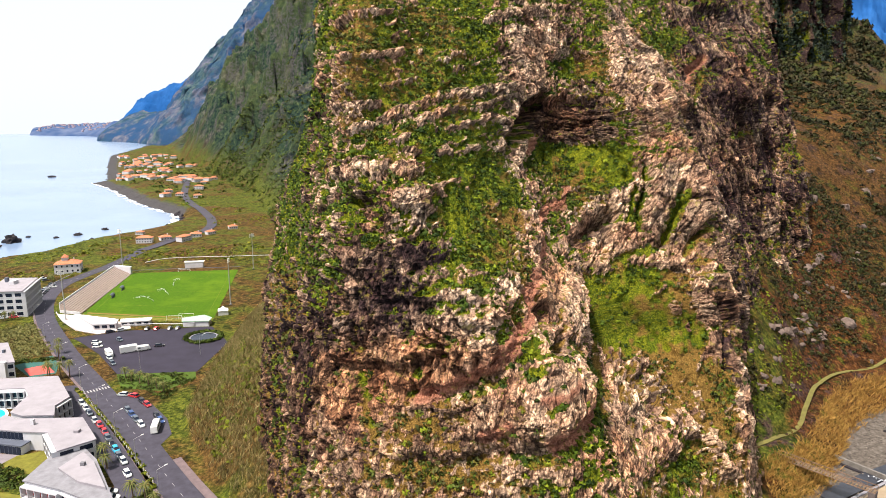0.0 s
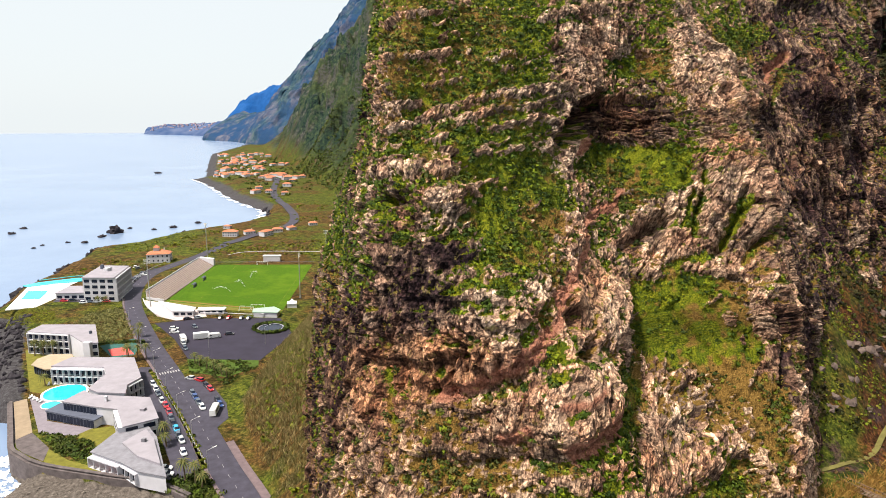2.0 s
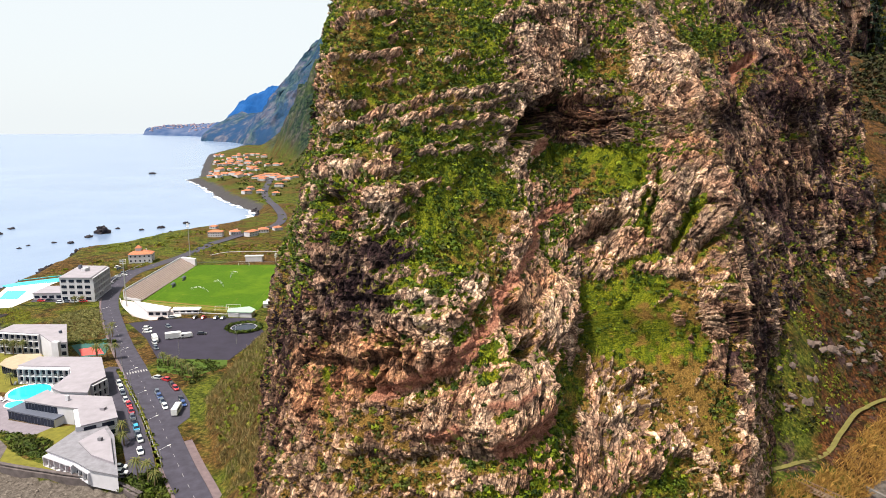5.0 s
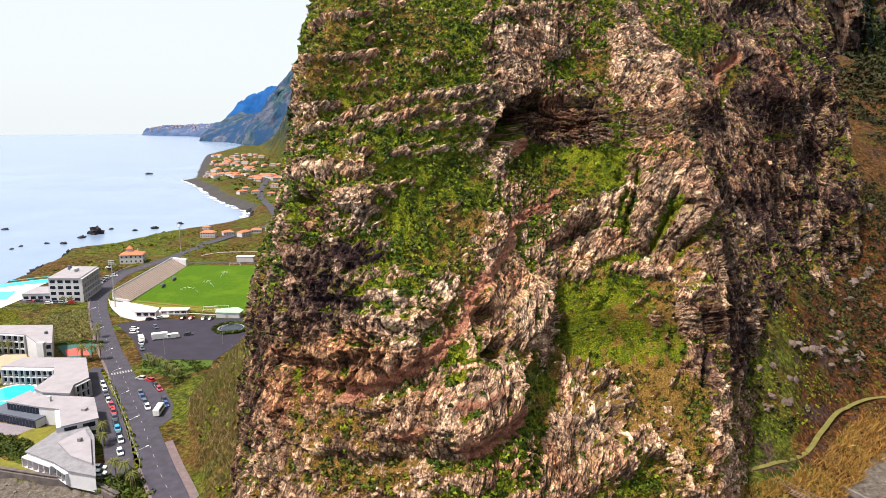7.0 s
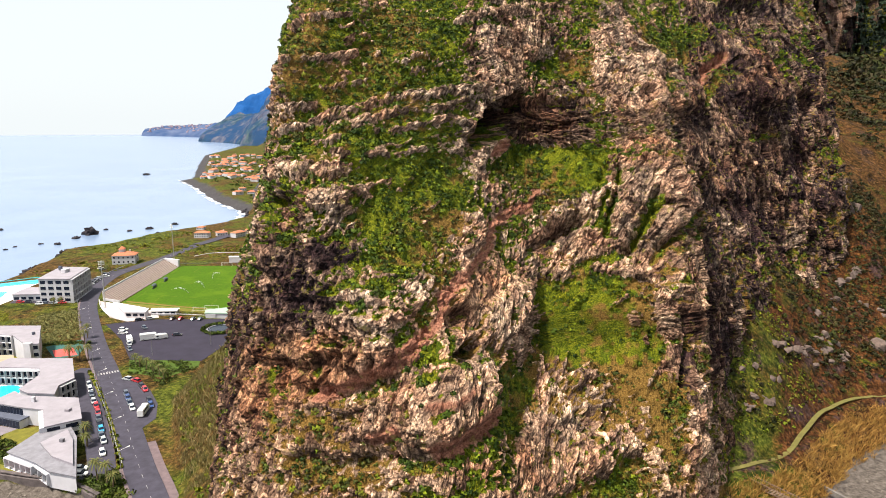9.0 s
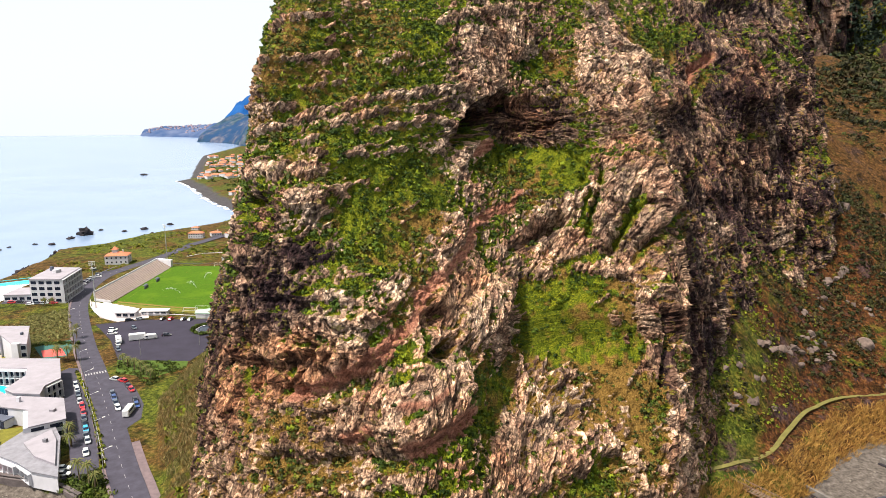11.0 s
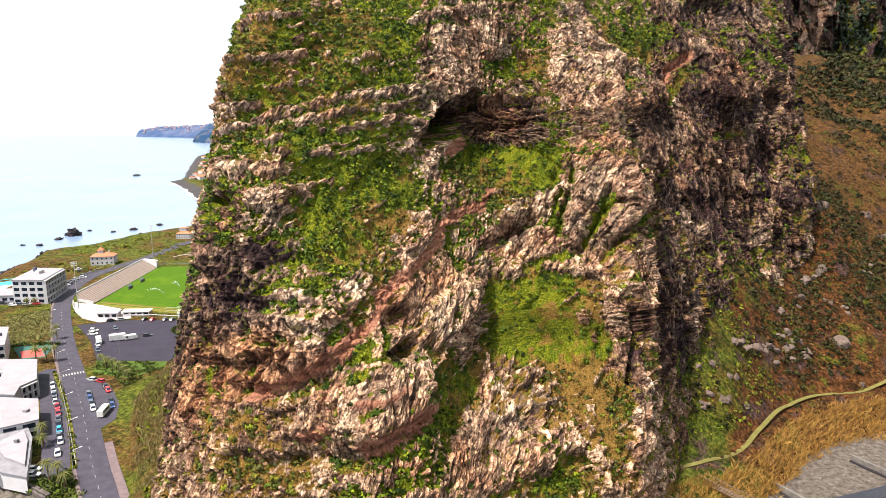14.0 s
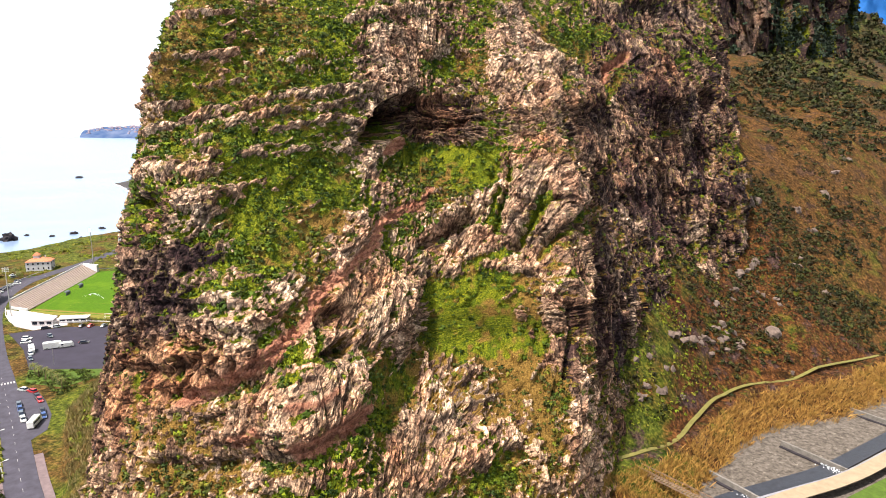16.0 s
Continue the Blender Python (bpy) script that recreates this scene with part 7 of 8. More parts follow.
def car(colour, label, length=4.2, width=1.72, tall=1.45):
    ob = empty("car")
    h, wd = length / 2, width / 2
    bm = bmesh.new()
    prof = [(-h, 0.28, 0.55, 0.86), (-h + 0.25, 0.20, 0.80, 0.97), (-h * 0.45, 0.18, 0.86, 1.0), (h * 0.45, 0.18, 0.84, 1.0), (h - 0.35, 0.20, 0.74, 0.96), (h, 0.28, 0.50, 0.84)]
    loft(bm, [[(x, -wd * k, lo), (x, wd * k, lo), (x, wd * k, (lo + hi) / 2 + 0.12), (x, wd * k * 0.93, hi), (x, -wd * k * 0.93, hi), (x, -wd * k, (lo + hi) / 2 + 0.12)] for x, lo, hi, k in prof])
    part("body", bm, PAINT[colour], ob)
    bm = bmesh.new()
    loft(bm, [[(x, -wd * k, z), (x, wd * k, z), (x, wd * k * 0.86, z + dz), (x, -wd * k * 0.86, z + dz)] for x, k, z, dz in ((-h + 0.18, 0.88, 0.80, 0.05), (-h + 0.65, 0.90, 0.83, tall - 0.93), (h * 0.18, 0.90, 0.83, tall - 0.93), (h * 0.55, 0.88, 0.80, 0.05))])
    part("window_glass", bm, "glass_dark", ob)
    bm = bmesh.new()
    loft(bm, [[(x, -wd * 0.76, tall - 0.13), (x, wd * 0.76, tall - 0.13), (x, wd * 0.70, tall), (x, -wd * 0.70, tall)] for x in (-h + 0.6, h * 0.2)])
    part("roof", bm, PAINT[colour], ob)
    for x in (-h * 0.62, h * 0.62):
        for y in (-wd + 0.1, wd - 0.1):
            q = new("wheel", WHEEL)
            q.parent, q.location = ob, (x, y, 0.31)
            k = new("rim", RIM)
            k.parent = q
    for y in (-wd * 0.65, wd * 0.65):
        box_part("headlight", "lamp_glass", ob, h - 0.16, h - 0.02, y - 0.16, y + 0.16, 0.52, 0.66)
        box_part("tail_light", "awning_red", ob, -h + 0.01, -h + 0.12, y - 0.14, y + 0.14, 0.56, 0.72)
    return tagged(ob, label, "car", "parked cars")


CARS = {k: car(k, v + " hatchback parked on asphalt") for k, v in (("white", "white"), ("silver", "silver-grey"), ("black", "black"), ("blue", "dark blue"), ("red", "bright red"), ("cyan", "light blue"), ("slate", "dark grey"))}
USED = set()


def park(colour, x, y, turn, z=8.07):
    m = pose(x, y, z, 0, 0, turn)
    if colour in USED:
        copy_thing(CARS[colour], m)
    else:
        CARS[colour].matrix_world = m
        USED.add(colour)


lane = -49.5
for colour, x, y in (("silver", -127.9, 212.7), ("white", -124.1, 208.5), ("slate", -121.0, 204.9), ("silver", -116.1, 199.3), ("red", -112.8, 196.1), ("red", -108.7, 191.3), ("slate", -105.7, 187.4), ("black", -102.7, 183.7), ("cyan", -99.6, 180.2), ("slate", -96.7, 176.4), ("silver", -94.0, 173.5), ("white", -89.5, 166.6)):
    park(colour, x, y, lane, 8.06)
for colour, x, y, a in (("silver", -116.8, 220.0, 170), ("red", -112.4, 219.0, 160), ("black", -107.2, 214.4, -45), ("red", -104.2, 211.7, -45), ("slate", -108.8, 207.2, -50), ("blue", -105.9, 203.9, -50), ("slate", -102.7, 200.2, -50), ("white", -99.4, 196.6, -50), ("black", -97.0, 203.0, -50), ("blue", -94.2, 199.6, -50)):
    park(colour, x, y, a)
for colour, x, y, a in (("white", -155.7, 275.2, 10), ("white", -152.6, 270.2, 15), ("slate", -147.2, 279.1, -40), ("black", -157.0, 290.0, 40), ("silver", -153.0, 292.8, 40), ("black", -141.6, 294.6, 95), ("red", -137.4, 295.0, 95), ("slate", -131.0, 295.6, 95), ("slate", -127.4, 296.0, 95), ("black", -125.8, 271.6, 20), ("silver", -140.4, 256.6, -45), ("slate", -136.0, 250.4, -45)):
    park(colour, x, y, a, 8.09)
for x, y in ((-90.0, 157.4), (-88.0, 154.6)):
    park("white", x, y, 15, 8.06)
for colour, x, y, a in (("red", -240.5, 309.9, 10), ("black", -236.5, 311.3, 10), ("white", -228.0, 308.6, 15), ("slate", -225.0, 310.4, 15), ("silver", -221.5, 311, 15), ("red", -217, 312.5, 15), ("white", -229, 372, 20), ("slate", -232.5, 377, 20), ("white", -225.0, 352, 25), ("black", -226.5, 357, 25), ("slate", -228, 362, 25), ("silver", -230, 367, 25), ("white", -247, 392, 60), ("slate", -243, 388, 60)):
    park(colour, x - (4 if y > 340 else 0), y, a, 8.08)


def big_vehicle(name, length, width, tall, cab, label, category, x, y, turn, windows):
    ob = empty(name, x, y, 8.09, turn)
    h, wd = length / 2, width / 2
    bm = bmesh.new()
    loft(bm, [[(a, -wd * k, 0.45), (a, wd * k, 0.45), (a, wd * k, t_ - 0.2), (a, wd * k * 0.88, t_), (a, -wd * k * 0.88, t_), (a, -wd * k, t_ - 0.2)] for a, k, t_ in ((-h, 0.96, tall - 0.1), (-h + 0.15, 1, tall), (h - cab, 1, tall), (h - cab * 0.45, 0.98, tall - 0.15), (h, 0.94, tall * 0.52))])
    part("body", bm, PAINT["white"], ob)
    box_part("windscreen", "glass_dark", ob, h - cab * 0.55, h - cab * 0.30, -wd * 0.86, wd * 0.86, tall * 0.58, tall * 0.86)
    for i in range(windows):
        for s in (-1, 1):
            a = -h + 0.5 + i * (length - cab - 0.6) / max(1, windows)
            box_part("side_window", "glass_dark", ob, a, a + 0.9, s * wd - 0.02, s * wd + 0.02, tall * 0.55, tall * 0.82)
    for a in (-h * 0.6, h * 0.62):
        for b in (-wd + 0.12, wd - 0.12):
            q = new("wheel", WHEEL)
            q.parent, q.location, q.scale = ob, (a, b, 0.40), (1.3, 1.1, 1.3)
            k = new("rim", RIM)
            k.parent = q
    tagged(ob, label, category)


big_vehicle("minibus", 7.0, 2.1, 2.7, 1.3, "white minibus parked in the lay-by", "minibus", -93.3, 193.8, 105, 5)
big_vehicle("lorry", 7.5, 2.4, 3.2, 1.8, "white box lorry in the car park", "lorry", -135.5, 264.3, 32, 0)
big_vehicle("van", 5.4, 2.0, 2.4, 1.4, "white delivery van behind the lorry", "van", -130.5, 266.5, 32, 1)
big_vehicle("motor_home", 6.0, 2.2, 2.8, 1.3, "white motor home at the edge of the car park", "motor home", -142.0, 259.6, -50, 2)

# ---- street lamps, palms, far houses ----
def street_lamp(x, y, turn):
    ob = empty("street_lamp", x, y, 8.1, turn)
    bm = bmesh.new()
    tube(bm, (0, 0, 0), (0, 0, 8.2), 0.10, 0.06)
    part("pole", bm, "steel", ob)
    bm = bmesh.new()
    tube(bm, (0, 0, 8.15), (2.2, 0, 8.7), 0.05, 0.04)
    part("arm", bm, "steel", ob)
    bm = bmesh.new()
    loft(bm, [[(a, -b, z), (a, b, z), (a, b * 0.6, z + 0.12), (a, -b * 0.6, z + 0.12)] for a, b, z in ((2.0, 0.08, 8.66), (2.4, 0.17, 8.68), (2.9, 0.10, 8.74))])
    part("lamp_head", bm, "lamp_glass", ob)
    tagged(ob, "grey street lamp with a curved arm over the road", "street lamp", "street lamps")
    return ob


first = street_lamp(-135.6, 226.2, 45)
for x, y in ((-119.3, 207.4), (-104.0, 189.0), (-89.5, 172.0), (-75.6, 155.4), (-157, 250.5), (-180, 277), (-202, 305), (-122.5, 246), (-104, 262)):
    copy_thing(first, pose(x, y, 8.1, 0, 0, 45))


def palm(tall, spread):
    ob = empty("palm_tree")
    bm = bmesh.new()
    for k in range(6):
        z0, z1 = tall * k / 6, tall * (k + 1) / 6
        tube(bm, (0.05 * k, 0, z0), (0.05 * (k + 1), 0, z1), 0.24 - 0.018 * k, 0.22 - 0.018 * k, 7)
    part("trunk", bm, "trunk", ob)
    V = []
    for k in range(34):
        a = k * 2.399
        lift = 0.9 - 1.3 * (k / 34)
        d = np.array((math.cos(a), math.sin(a), 0))
        side = np.array((-math.sin(a), math.cos(a), 0))
        prev = np.array((0.3, 0, tall))
        for j in range(4):
            u = (j + 1) / 4
            p_ = np.array((0.3, 0, tall)) + d * spread * u + np.array((0, 0, spread * (lift * u - 0.95 * u * u)))
            w0, w1 = 0.26 * spread * (0.35, 0.5, 0.42, 0.25)[j], 0.26 * spread * (0.5, 0.42, 0.25, 0.04)[j]
            V.append([prev - side * w0 / 2, prev + side * w0 / 2, p_ + side * w1 / 2, p_ - side * w1 / 2])
            prev = p_
    q = leaves("crown", np.array(V), "palm_leaf", rng.random(len(V)) * 0.5, rng.random(len(V)))
    q.parent = ob
    tagged(ob, "date palm with a rough trunk and feathery crown", "palm", "palms")
    return ob


PALMS = [palm(6.5, 2.6), palm(4.2, 2.4)]
spots = ((-194.8, 233.5, 0), (-190.8, 233.6, 0), (-186.4, 233.8, 0), (-193, 236.0, 1), (-167.5, 206.0, 1), (-151.5, 233.6, 0), (-148.6, 235.5, 0), (-146.0, 237.0, 0), (-153.5, 235.2, 0), (-160.3, 254.0, 0), (-164.8, 262, 0), (-98.5, 172.0, 0), (-97.0, 170.0, 1), (-81.0, 152.6, 0), (-77.5, 151.8, 0), (-75.0, 150.8, 1), (-120, 233, 1), (-116, 231.5, 1), (-111.5, 229, 1), (-107, 226, 1), (-123.5, 236, 1), (-103, 222.5, 1), (-215, 309, 1), (-219, 308, 1), (-243, 386, 1), (-240, 383, 1), (-252, 396, 1))
for i, (x, y, k) in enumerate(spots):
    m = pose(x, y, 8.0, 0, 0, 47 * i)
    if i in (0, 3):
        PALMS[k].matrix_world = m
    else:
        copy_thing(PALMS[k], m)


def bush_bed(name, poly_pts, n, size, mat, label):
    xs, ys = [p[0] for p in poly_pts], [p[1] for p in poly_pts]

    def inside(x, y):
        r = np.zeros(x.shape, bool)
        for (ax, ay), (bx, by) in zip(poly_pts, poly_pts[1:] + poly_pts[:1]):
            r ^= ((ay > y) != (by > y)) & (x < (bx - ax) * (y - ay) / (by - ay + 1e-9) + ax)
        return r.astype(float)

    c_ = on_ground(n, min(xs), max(xs), min(ys), max(ys), inside)
    tagged(leaf_cloud(name, c_, size * (0.5 + rng.random(len(c_))), 30, 0.24, mat, 0.4 * rng.random(len(c_)), rng), label, "bushes", kind="stuff")


bush_bed("garden_bush", [(-141, 172), (-128.5, 171.4), (-118.5, 167.5), (-114, 160), (-121, 158.5), (-132, 164.5)], 420, 1.1, "dark_shrub", "dense dark bushes below the hotel terrace")
bush_bed("garden_bush", [(-88, 151), (-80, 158), (-66, 147), (-70, 143), (-82, 147)], 260, 1.2, "dark_shrub", "dark bushes at the bend of the service lane")
bush_bed("field_scrub", [(-202, 250), (-212, 290), (-204, 306), (-180, 278), (-168, 264), (-178, 251)], 2200, 0.9, "field_scrub", "olive green scrub between hotel and apartment block")
bush_bed("verge_bush", [(-128, 238), (-104, 242), (-96, 236), (-100, 216), (-112, 226), (-120, 226)], 420, 0.9, "dark_shrub", "bushes on the bank below the car park")
bush_bed("verge_bush", [(-98, 167.5), (-88.5, 157), (-87, 153), (-90, 152), (-99.5, 166)], 120, 0.6, "dark_shrub", "low shrubs beside the restaurant")
bush_bed("grass", [(-232, 292), (-247, 296.5), (-256, 289.8), (-246, 274), (-232, 268), (-222, 280)], 1500, 0.55, "bright_grass", "bright yellow-green grass beside the lido deck")
bush_bed("hedge", [(-180, 253.5), (-160, 258.5), (-157, 254.5), (-178, 249.5)], 190, 1.0, "dark_shrub", "dark green hedge behind the tennis court")
slab("lawn", ((-99, 243), (-129, 239.6), (-121, 227), (-104, 224), (-96, 236)), 7.9, 8.05, "lawn", "bright grass bank below the car park", "grass")

HOUSES = [gabled("house", 11, 8, 3.6, 1.9, "small white house with a terracotta tile roof", "house", group="houses", chimney=True), gabled("house", 16, 9, 5.6, 2.2, "larger cream house with an orange tile roof", "house", group="houses", storeys=2)]
place = [(-241, 511, 1, 12, 0.75), (-229, 522, 0, 40, 0.8), (-213, 520, 1, 70, 0.7), (-209, 536, 0, 20, 0.8), (-201, 548, 0, 50, 0.7), (-192, 580, 0, 30, 0.7), (-262, 548, 0, 0, 0.6), (-345, 908, 1, 10, 0.8), (-312, 815, 0, 20, 0.9), (-356, 822, 1, 65, 0.8), (-344, 838, 0, 15, 0.9), (-372, 870, 0, 35, 0.9), (-366, 985, 0, 20, 0.9)]
hr = np.random.default_rng(12)
for cx, cy, sx, sy, n in ((-470, 1075, 60, 35, 30), (-400, 1040, 40, 50, 10), (-560, 1200, 45, 45, 14), (-640, 1340, 50, 60, 22), (-690, 1460, 40, 40, 12), (-560, 1360, 50, 60, 8), (-790, 1690, 60, 70, 16), (-720, 1560, 50, 60, 10)):
    for _ in range(n):
        hx, hy = hr.uniform(-sx, sx), hr.uniform(-sy, sy)
        if cx + hx - along(COAST, cy + hy) > 18:
            place.append((cx + hx, cy + hy, int(hr.random() < 0.45), hr.uniform(0, 180), hr.uniform(0.65, 1.0)))
for i, (x, y, k, a, f) in enumerate(place):
    z = float(height(np.array([x]), np.array([y]))[0])
    m = pose(x, y, max(z, 4.0) + 0.1, 0, 0, a) @ Matrix.Scale(f, 4)
    if i < 2:
        HOUSES[1 - i].matrix_world = m
    else:
        copy_thing(HOUSES[k], pose(x, y, max(z, 4.0) + 0.1, 0, 0, a)).scale = (f, f, f)
c = on_ground(1500, -760, -300, 760, 1540, lambda x, y: smooth(30, 45, x - along(COAST, y)) * smooth(20, 0, x - along(FOOT, y)))
tagged(leaf_cloud("village_trees", c, 2.0 + 3.0 * rng.random(len(c)) ** 2, 16, 0.34, "dark_shrub", 0.4 * rng.random(len(c)), rng), "dark green garden trees between the village houses", "trees", kind="stuff")
FAR = smooth_line(((-230, 481), (-222, 520), (-213, 568), (-221, 608), (-246, 665), (-296, 756), (-340, 843), (-398, 1000), (-436, 1102)), 6)
strip("road", FAR, 4.5, 4.5, height(FAR[:, 0], FAR[:, 1]) + 0.5, "asphalt", "grey road running on to the far village", "road")


def sea_rock(x, y, s, tall):
    bm = bmesh.new()
    bmesh.ops.create_icosphere(bm, subdivisions=3, radius=1)
    for v in bm.verts:
        n = 0.55 + 0.7 * abs(noise.noise(v.co * 1.3 + Vector((x, y, 0)))) + 0.3 * noise.noise(v.co * 3.1 + Vector((x, 0, y)))
        v.co = Vector((v.co.x * s * n, v.co.y * s * n, v.co.z * tall * n))
    ob = part("sea_rock", bm, "lava")
    ob.location = (x, y, 0)
    tagged(ob, "dark lava rock standing in the sea off the shore", "rock", "rocks in the sea")


for x, y, s, h in ((-377, 553, 8, 9), (-372, 503, 4, 2.4), (-387, 501, 2.5, 1.5), (-376, 531, 4.5, 2.8), (-399, 486, 2, 1.2), (-397, 474, 2.5, 1.3), (-379, 578, 3, 2), (-340, 590, 5, 3), (-352, 575, 3, 2), (-715, 1178, 9, 4), (-467, 530, 4, 2.5), (-479, 559, 4, 2), (-330, 620, 4, 3)):
    sea_rock(x, y, s, h)

# ---- river valley behind the rock ----
PATH = smooth_line(((94.3, 178.3), (103.6, 183.8), (114.8, 191.4), (125.1, 205.3), (139.6, 223.7), (157.6, 237.4), (172.2, 242.6), (196.0, 256.7), (225.3, 274.4), (300, 322)), 2.5)
lift = np.max([height(PATH[:, 0] + a, PATH[:, 1] + b) for a in (-0.9, 0, 0.9) for b in (-0.9, 0, 0.9)], 0)
strip("footpath", PATH, 0.75, 0.75, lift + 0.05, "footpath", "grassy footpath along the foot of the hillside", "path")
CANAL = smooth_line(((110, 160.5), (130.6, 171.8), (144.1, 178.3), (161.1, 187.0), (185.0, 203.7), (240, 244)), 4)
strip("water", CANAL + np.array((-1.6, 3.0)), 2.6, 2.6, 3.55, "river", "dark shallow river running over gravel", "river")
TRACK = smooth_line(((112, 155), (140, 171.0), (159, 180.5), (178, 193.0), (230, 231)), 4)
strip("road", TRACK, 2.3, 2.3, 6.0, "track", "pale dirt road along the river wall", "road")
strip("river_wall", CANAL + np.array((1.0, -1.6)), 0.4, 0.4, 5.6, "concrete", "low concrete wall between river and dirt road", "wall")
slab("lawn", ((150, 168), (162, 176.0), (182, 189.5), (240, 230), (250, 190), (180, 150)), 4.6, 5.6, "lawn", "green field beyond the dirt road", "grass")


simple("weir_stone", (0.15, 0.135, 0.125), 0.9, 0.3, 0.8, bump=0.4)


def weir(a, b):
    """A low concrete sill across the river bed, with foam below its far end."""
    d = Vector((b[0] - a[0], b[1] - a[1], 0))
    ob = empty("weir", a[0], a[1], 0, math.degrees(math.atan2(d.y, d.x)))
    n = d.length
    box_part("crest", "weir_stone", ob, 0, n, -0.35, 0.35, 2.0, 5.0)
    box_part("apron", "lava", ob, 0, n, -1.3, -0.36, 2.0, 3.4)
    box_part("sill", "old_wall", ob, 0, n, 0.36, 0.7, 2.0, 4.2)
    tagged(ob, "narrow concrete weir across the gravel river bed", "weir", "weirs in the river")
    k = 70
    t = rng.random(k)
    c_ = np.stack([np.full(k, b[0]) - d.normalized().x * 6.0 * t, np.full(k, b[1]) - d.normalized().y * 6.0 * t, np.full(k, 3.75)], -1) + rng.normal(size=(k, 3)) * (1.0, 1.0, 0.06) + np.array((-0.9, -1.0, 0))
    rocks("weir_foam", c_, 0.07 + 0.16 * rng.random(k), "foam", "white foam where the river falls over the weir", "foam")


weir((122.6, 186.6), (133.5, 170.5))
weir((153.2, 205.2), (165.0, 188.6))
weir((189.2, 232.2), (201.0, 216.0))


def truss(a, b, z):
    """A rusty lattice footbridge."""
    d = Vector((b[0] - a[0], b[1] - a[1], 0))
    ob = empty("footbridge", a[0], a[1], z, math.degrees(math.atan2(d.y, d.x)))
    n, bays = d.length, 12
    for s in (-1.1, 1.1):
        for h in (0, 1.5):
            box_part("chord", "rust", ob, 0, n, s - 0.09, s + 0.09, h - 0.09, h + 0.09)
        for i in range(bays + 1):
            x = n * i / bays
            box_part("upright", "rust", ob, x - 0.06, x + 0.06, s - 0.06, s + 0.06, 0, 1.5)
            if i < bays:
                bm = bmesh.new()
                tube(bm, (x, s, 0 if i % 2 else 1.5), (x + n / bays, s, 1.5 if i % 2 else 0), 0.06, 0.06, 5)
                part("brace", bm, "rust", ob)
    for i in range(bays * 3):
        x = n * (i + 0.5) / (bays * 3)
        box_part("deck_plank", "trunk", ob, x - 0.3, x + 0.28, -1.0, 1.0, 0.02, 0.10)
    tagged(ob, "rusty iron lattice footbridge over the river bed", "bridge")
    for x in (0.8, n - 0.8):
        box_part("abutment", "old_wall", ob, x - 0.8, x + 0.8, -1.4, 1.4, -6.5, -0.1)


truss((96.9, 181.0), (118, 157.5), 9.2)


def outcrop(x, y, s, kx, ky, kz, label, mat="boulder", seed=0, sink=0.42, round_off=False):
    """Broken rock: the hull of a few scattered corners, split and roughened."""
    r = random.Random(seed * 7 + 1)
    bm = bmesh.new()
    for piece in range(1 if round_off else 3):
        off = Vector((r.uniform(-0.7, 0.7), r.uniform(-0.5, 0.5), r.uniform(-0.3, 0.2))) * (0 if round_off else 1)
        pts = []
        for k in range(40 if round_off else 15):
            d = Vector((r.gauss(0, 1), r.gauss(0, 1), r.gauss(0, 1))).normalized() * (1 if round_off else r.uniform(0.55, 1.0))
            pts.append(bm.verts.new(Vector((d.x * kx, d.y * ky, d.z * kz)) * (s * (0.9 if round_off else 0.72)) + off * s))
        res = bmesh.ops.convex_hull(bm, input=pts)
        bmesh.ops.delete(bm, geom=[v for v in res["geom_interior"] if isinstance(v, bmesh.types.BMVert)], context="VERTS")
    bmesh.ops.subdivide_edges(bm, edges=bm.edges[:], cuts=2, use_grid_fill=True)
    for v in bm.verts:
        q = v.co / s * 2.2 + Vector((x, y, seed))
        v.co *= 1 + 0.10 * noise.noise(q) + 0.05 * noise.noise(q * 2.7)
    ob = part("boulder", bm, mat)
    ob.location = (x, y, float(height(np.array([x]), np.array([y]))[0]) + s * kz * (0.72 - 2 * sink))
    tagged(ob, label, "boulder", "boulders on the hillside")


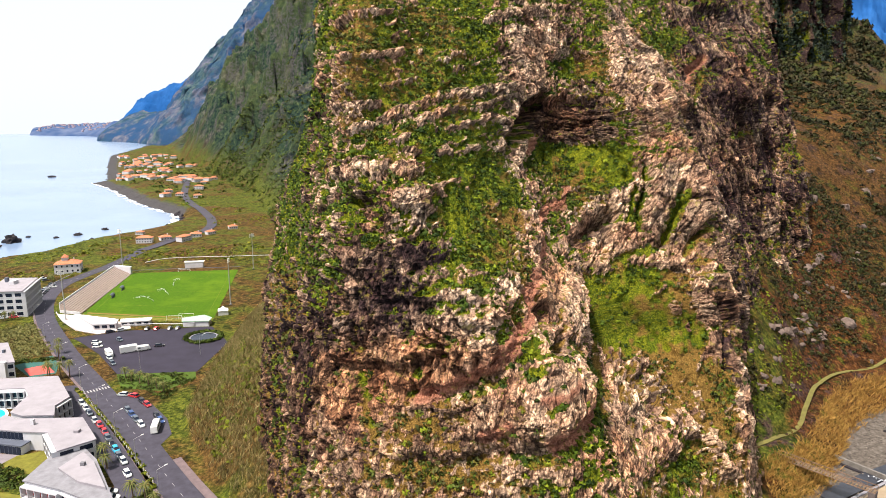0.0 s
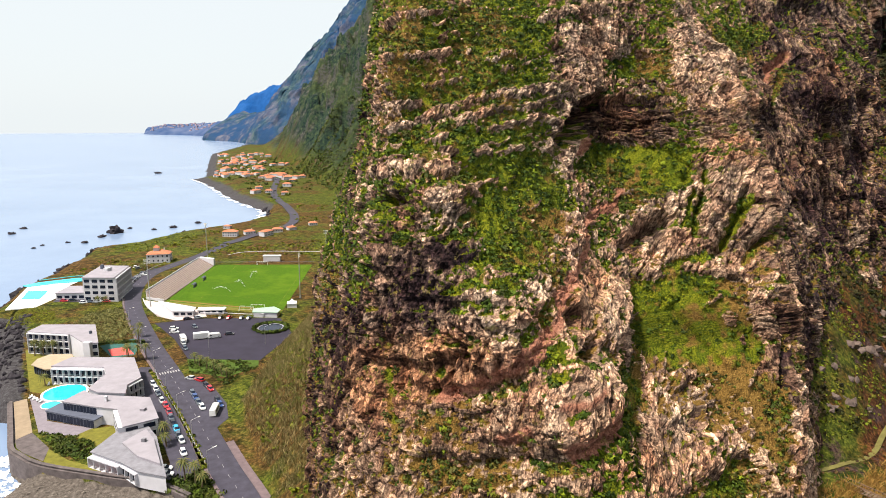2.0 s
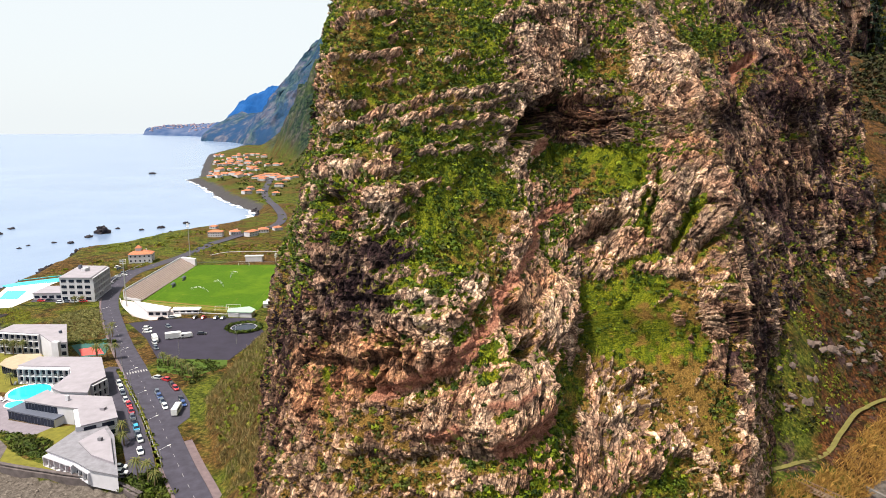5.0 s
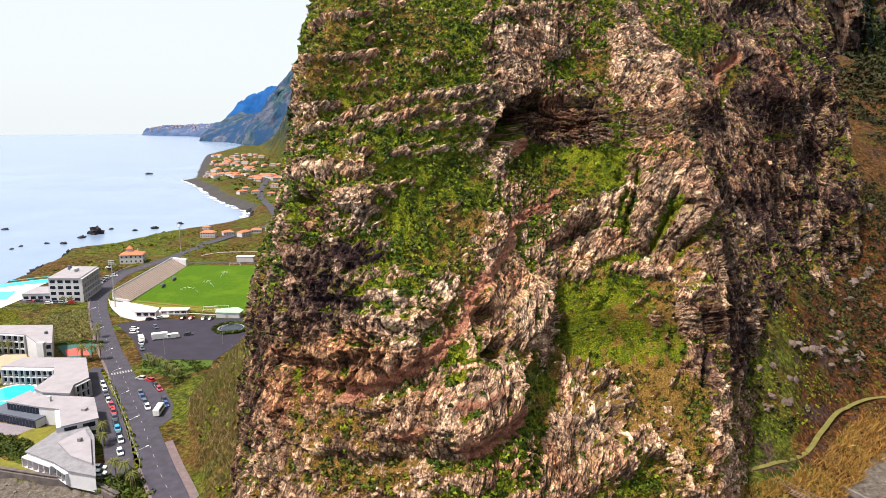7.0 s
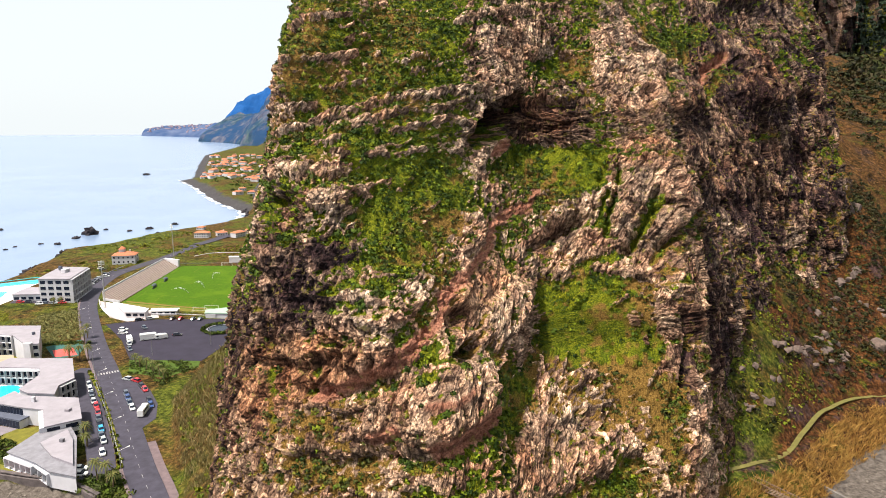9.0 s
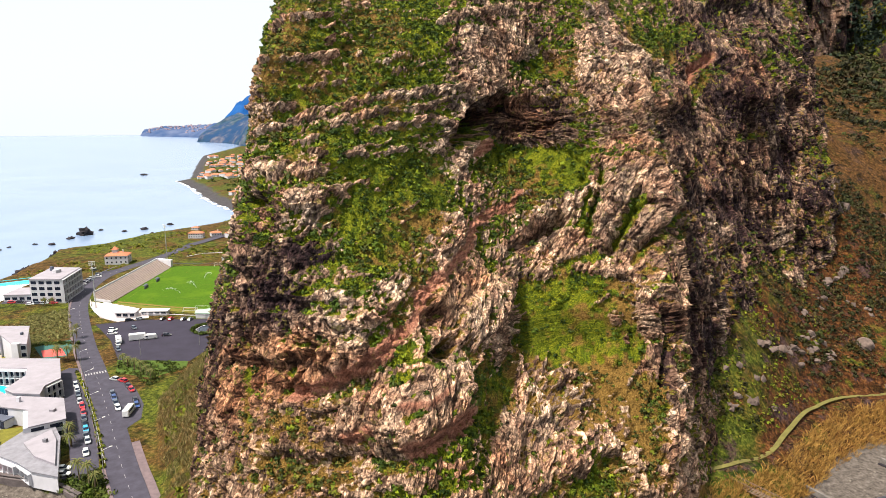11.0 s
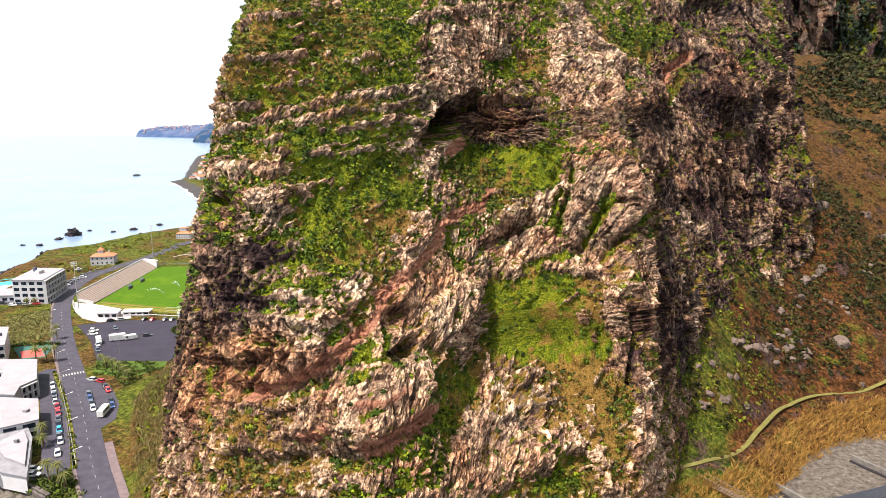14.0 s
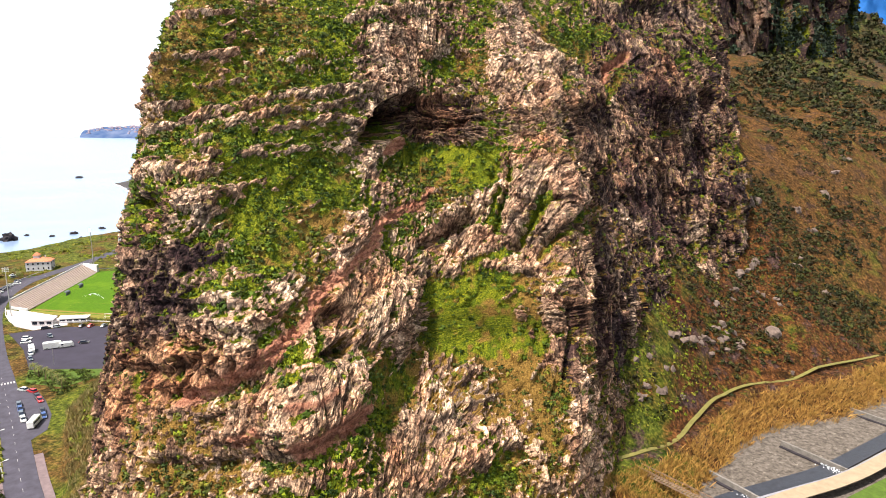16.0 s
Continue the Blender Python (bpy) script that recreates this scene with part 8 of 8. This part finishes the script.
outcrop(171.3, 260.1, 3.7, 1.1, 1.0, 0.9, "large rounded grey boulder on the hillside", seed=1, round_off=True)
outcrop(121.9, 227.7, 2.8, 1.0, 1.0, 1.0, "grey boulder half buried in the slope", seed=2)
outcrop(173.2, 246.5, 1.6, 0.9, 0.9, 1.3, "upright stone beside the footpath", seed=3)
for k, (x, y, s) in enumerate(((127, 231, 2.4), (131, 235, 2.6), (136.9, 240.7, 3.2), (140, 243, 3.0), (146, 247, 3.0), (151.5, 252.2, 3.6), (152.7, 248.8, 3.2), (149, 254, 2.6), (156, 252, 2.4), (145, 250, 2.2), (173.1, 289.9, 3.2), (176, 292, 2.4), (166, 285, 3.4), (170, 287, 2.2), (117, 241.4, 2.6), (119, 243, 1.8), (104.5, 207.8, 2.4), (113.3, 204.8, 2.4), (104.9, 199.3, 2.2), (108, 203, 2.0), (118, 214, 2.2), (122, 210, 1.8), (110, 212, 1.8), (181.4, 317.1, 4.4), (180, 321, 3.6), (212.3, 323.1, 2.8), (209.6, 332, 3.0), (197, 298, 2.0), (200, 303, 2.0), (193, 296, 2.2), (160, 275, 2.2), (158, 270, 1.8), (230, 350, 3.0), (245, 372, 3.2), (262, 392, 3.0), (121.3, 227, 1.9), (128, 232.4, 1.6), (137, 241, 2.0), (148.3, 249.2, 2.4), (154.6, 249.2, 2.2), (147.5, 244.4, 1.7), (139.6, 238.2, 1.8), (164.4, 282, 2.2), (148.6, 262, 2.4), (172.5, 277.3, 1.9), (178.1, 276.3, 2.0), (179.8, 274.5, 1.6), (206.4, 291.2, 2.1))):
    outcrop(x, y, s, 1.2, 0.9, 0.8 + 0.3 * (k % 3), "rough pale rock outcrop among shrubs", seed=k + 10)
c = on_ground(2600, 100, 260, 150, 260, lambda x, y: smooth(-25, -30, y - valley_foot(x)) * smooth(-62, -55, y - valley_foot(x)) * 0.8)
rocks("river_stones", c, 0.12 + 0.45 * rng.random(len(c)) ** 3, "gravel", "grey stones scattered on the river bed", "stones")
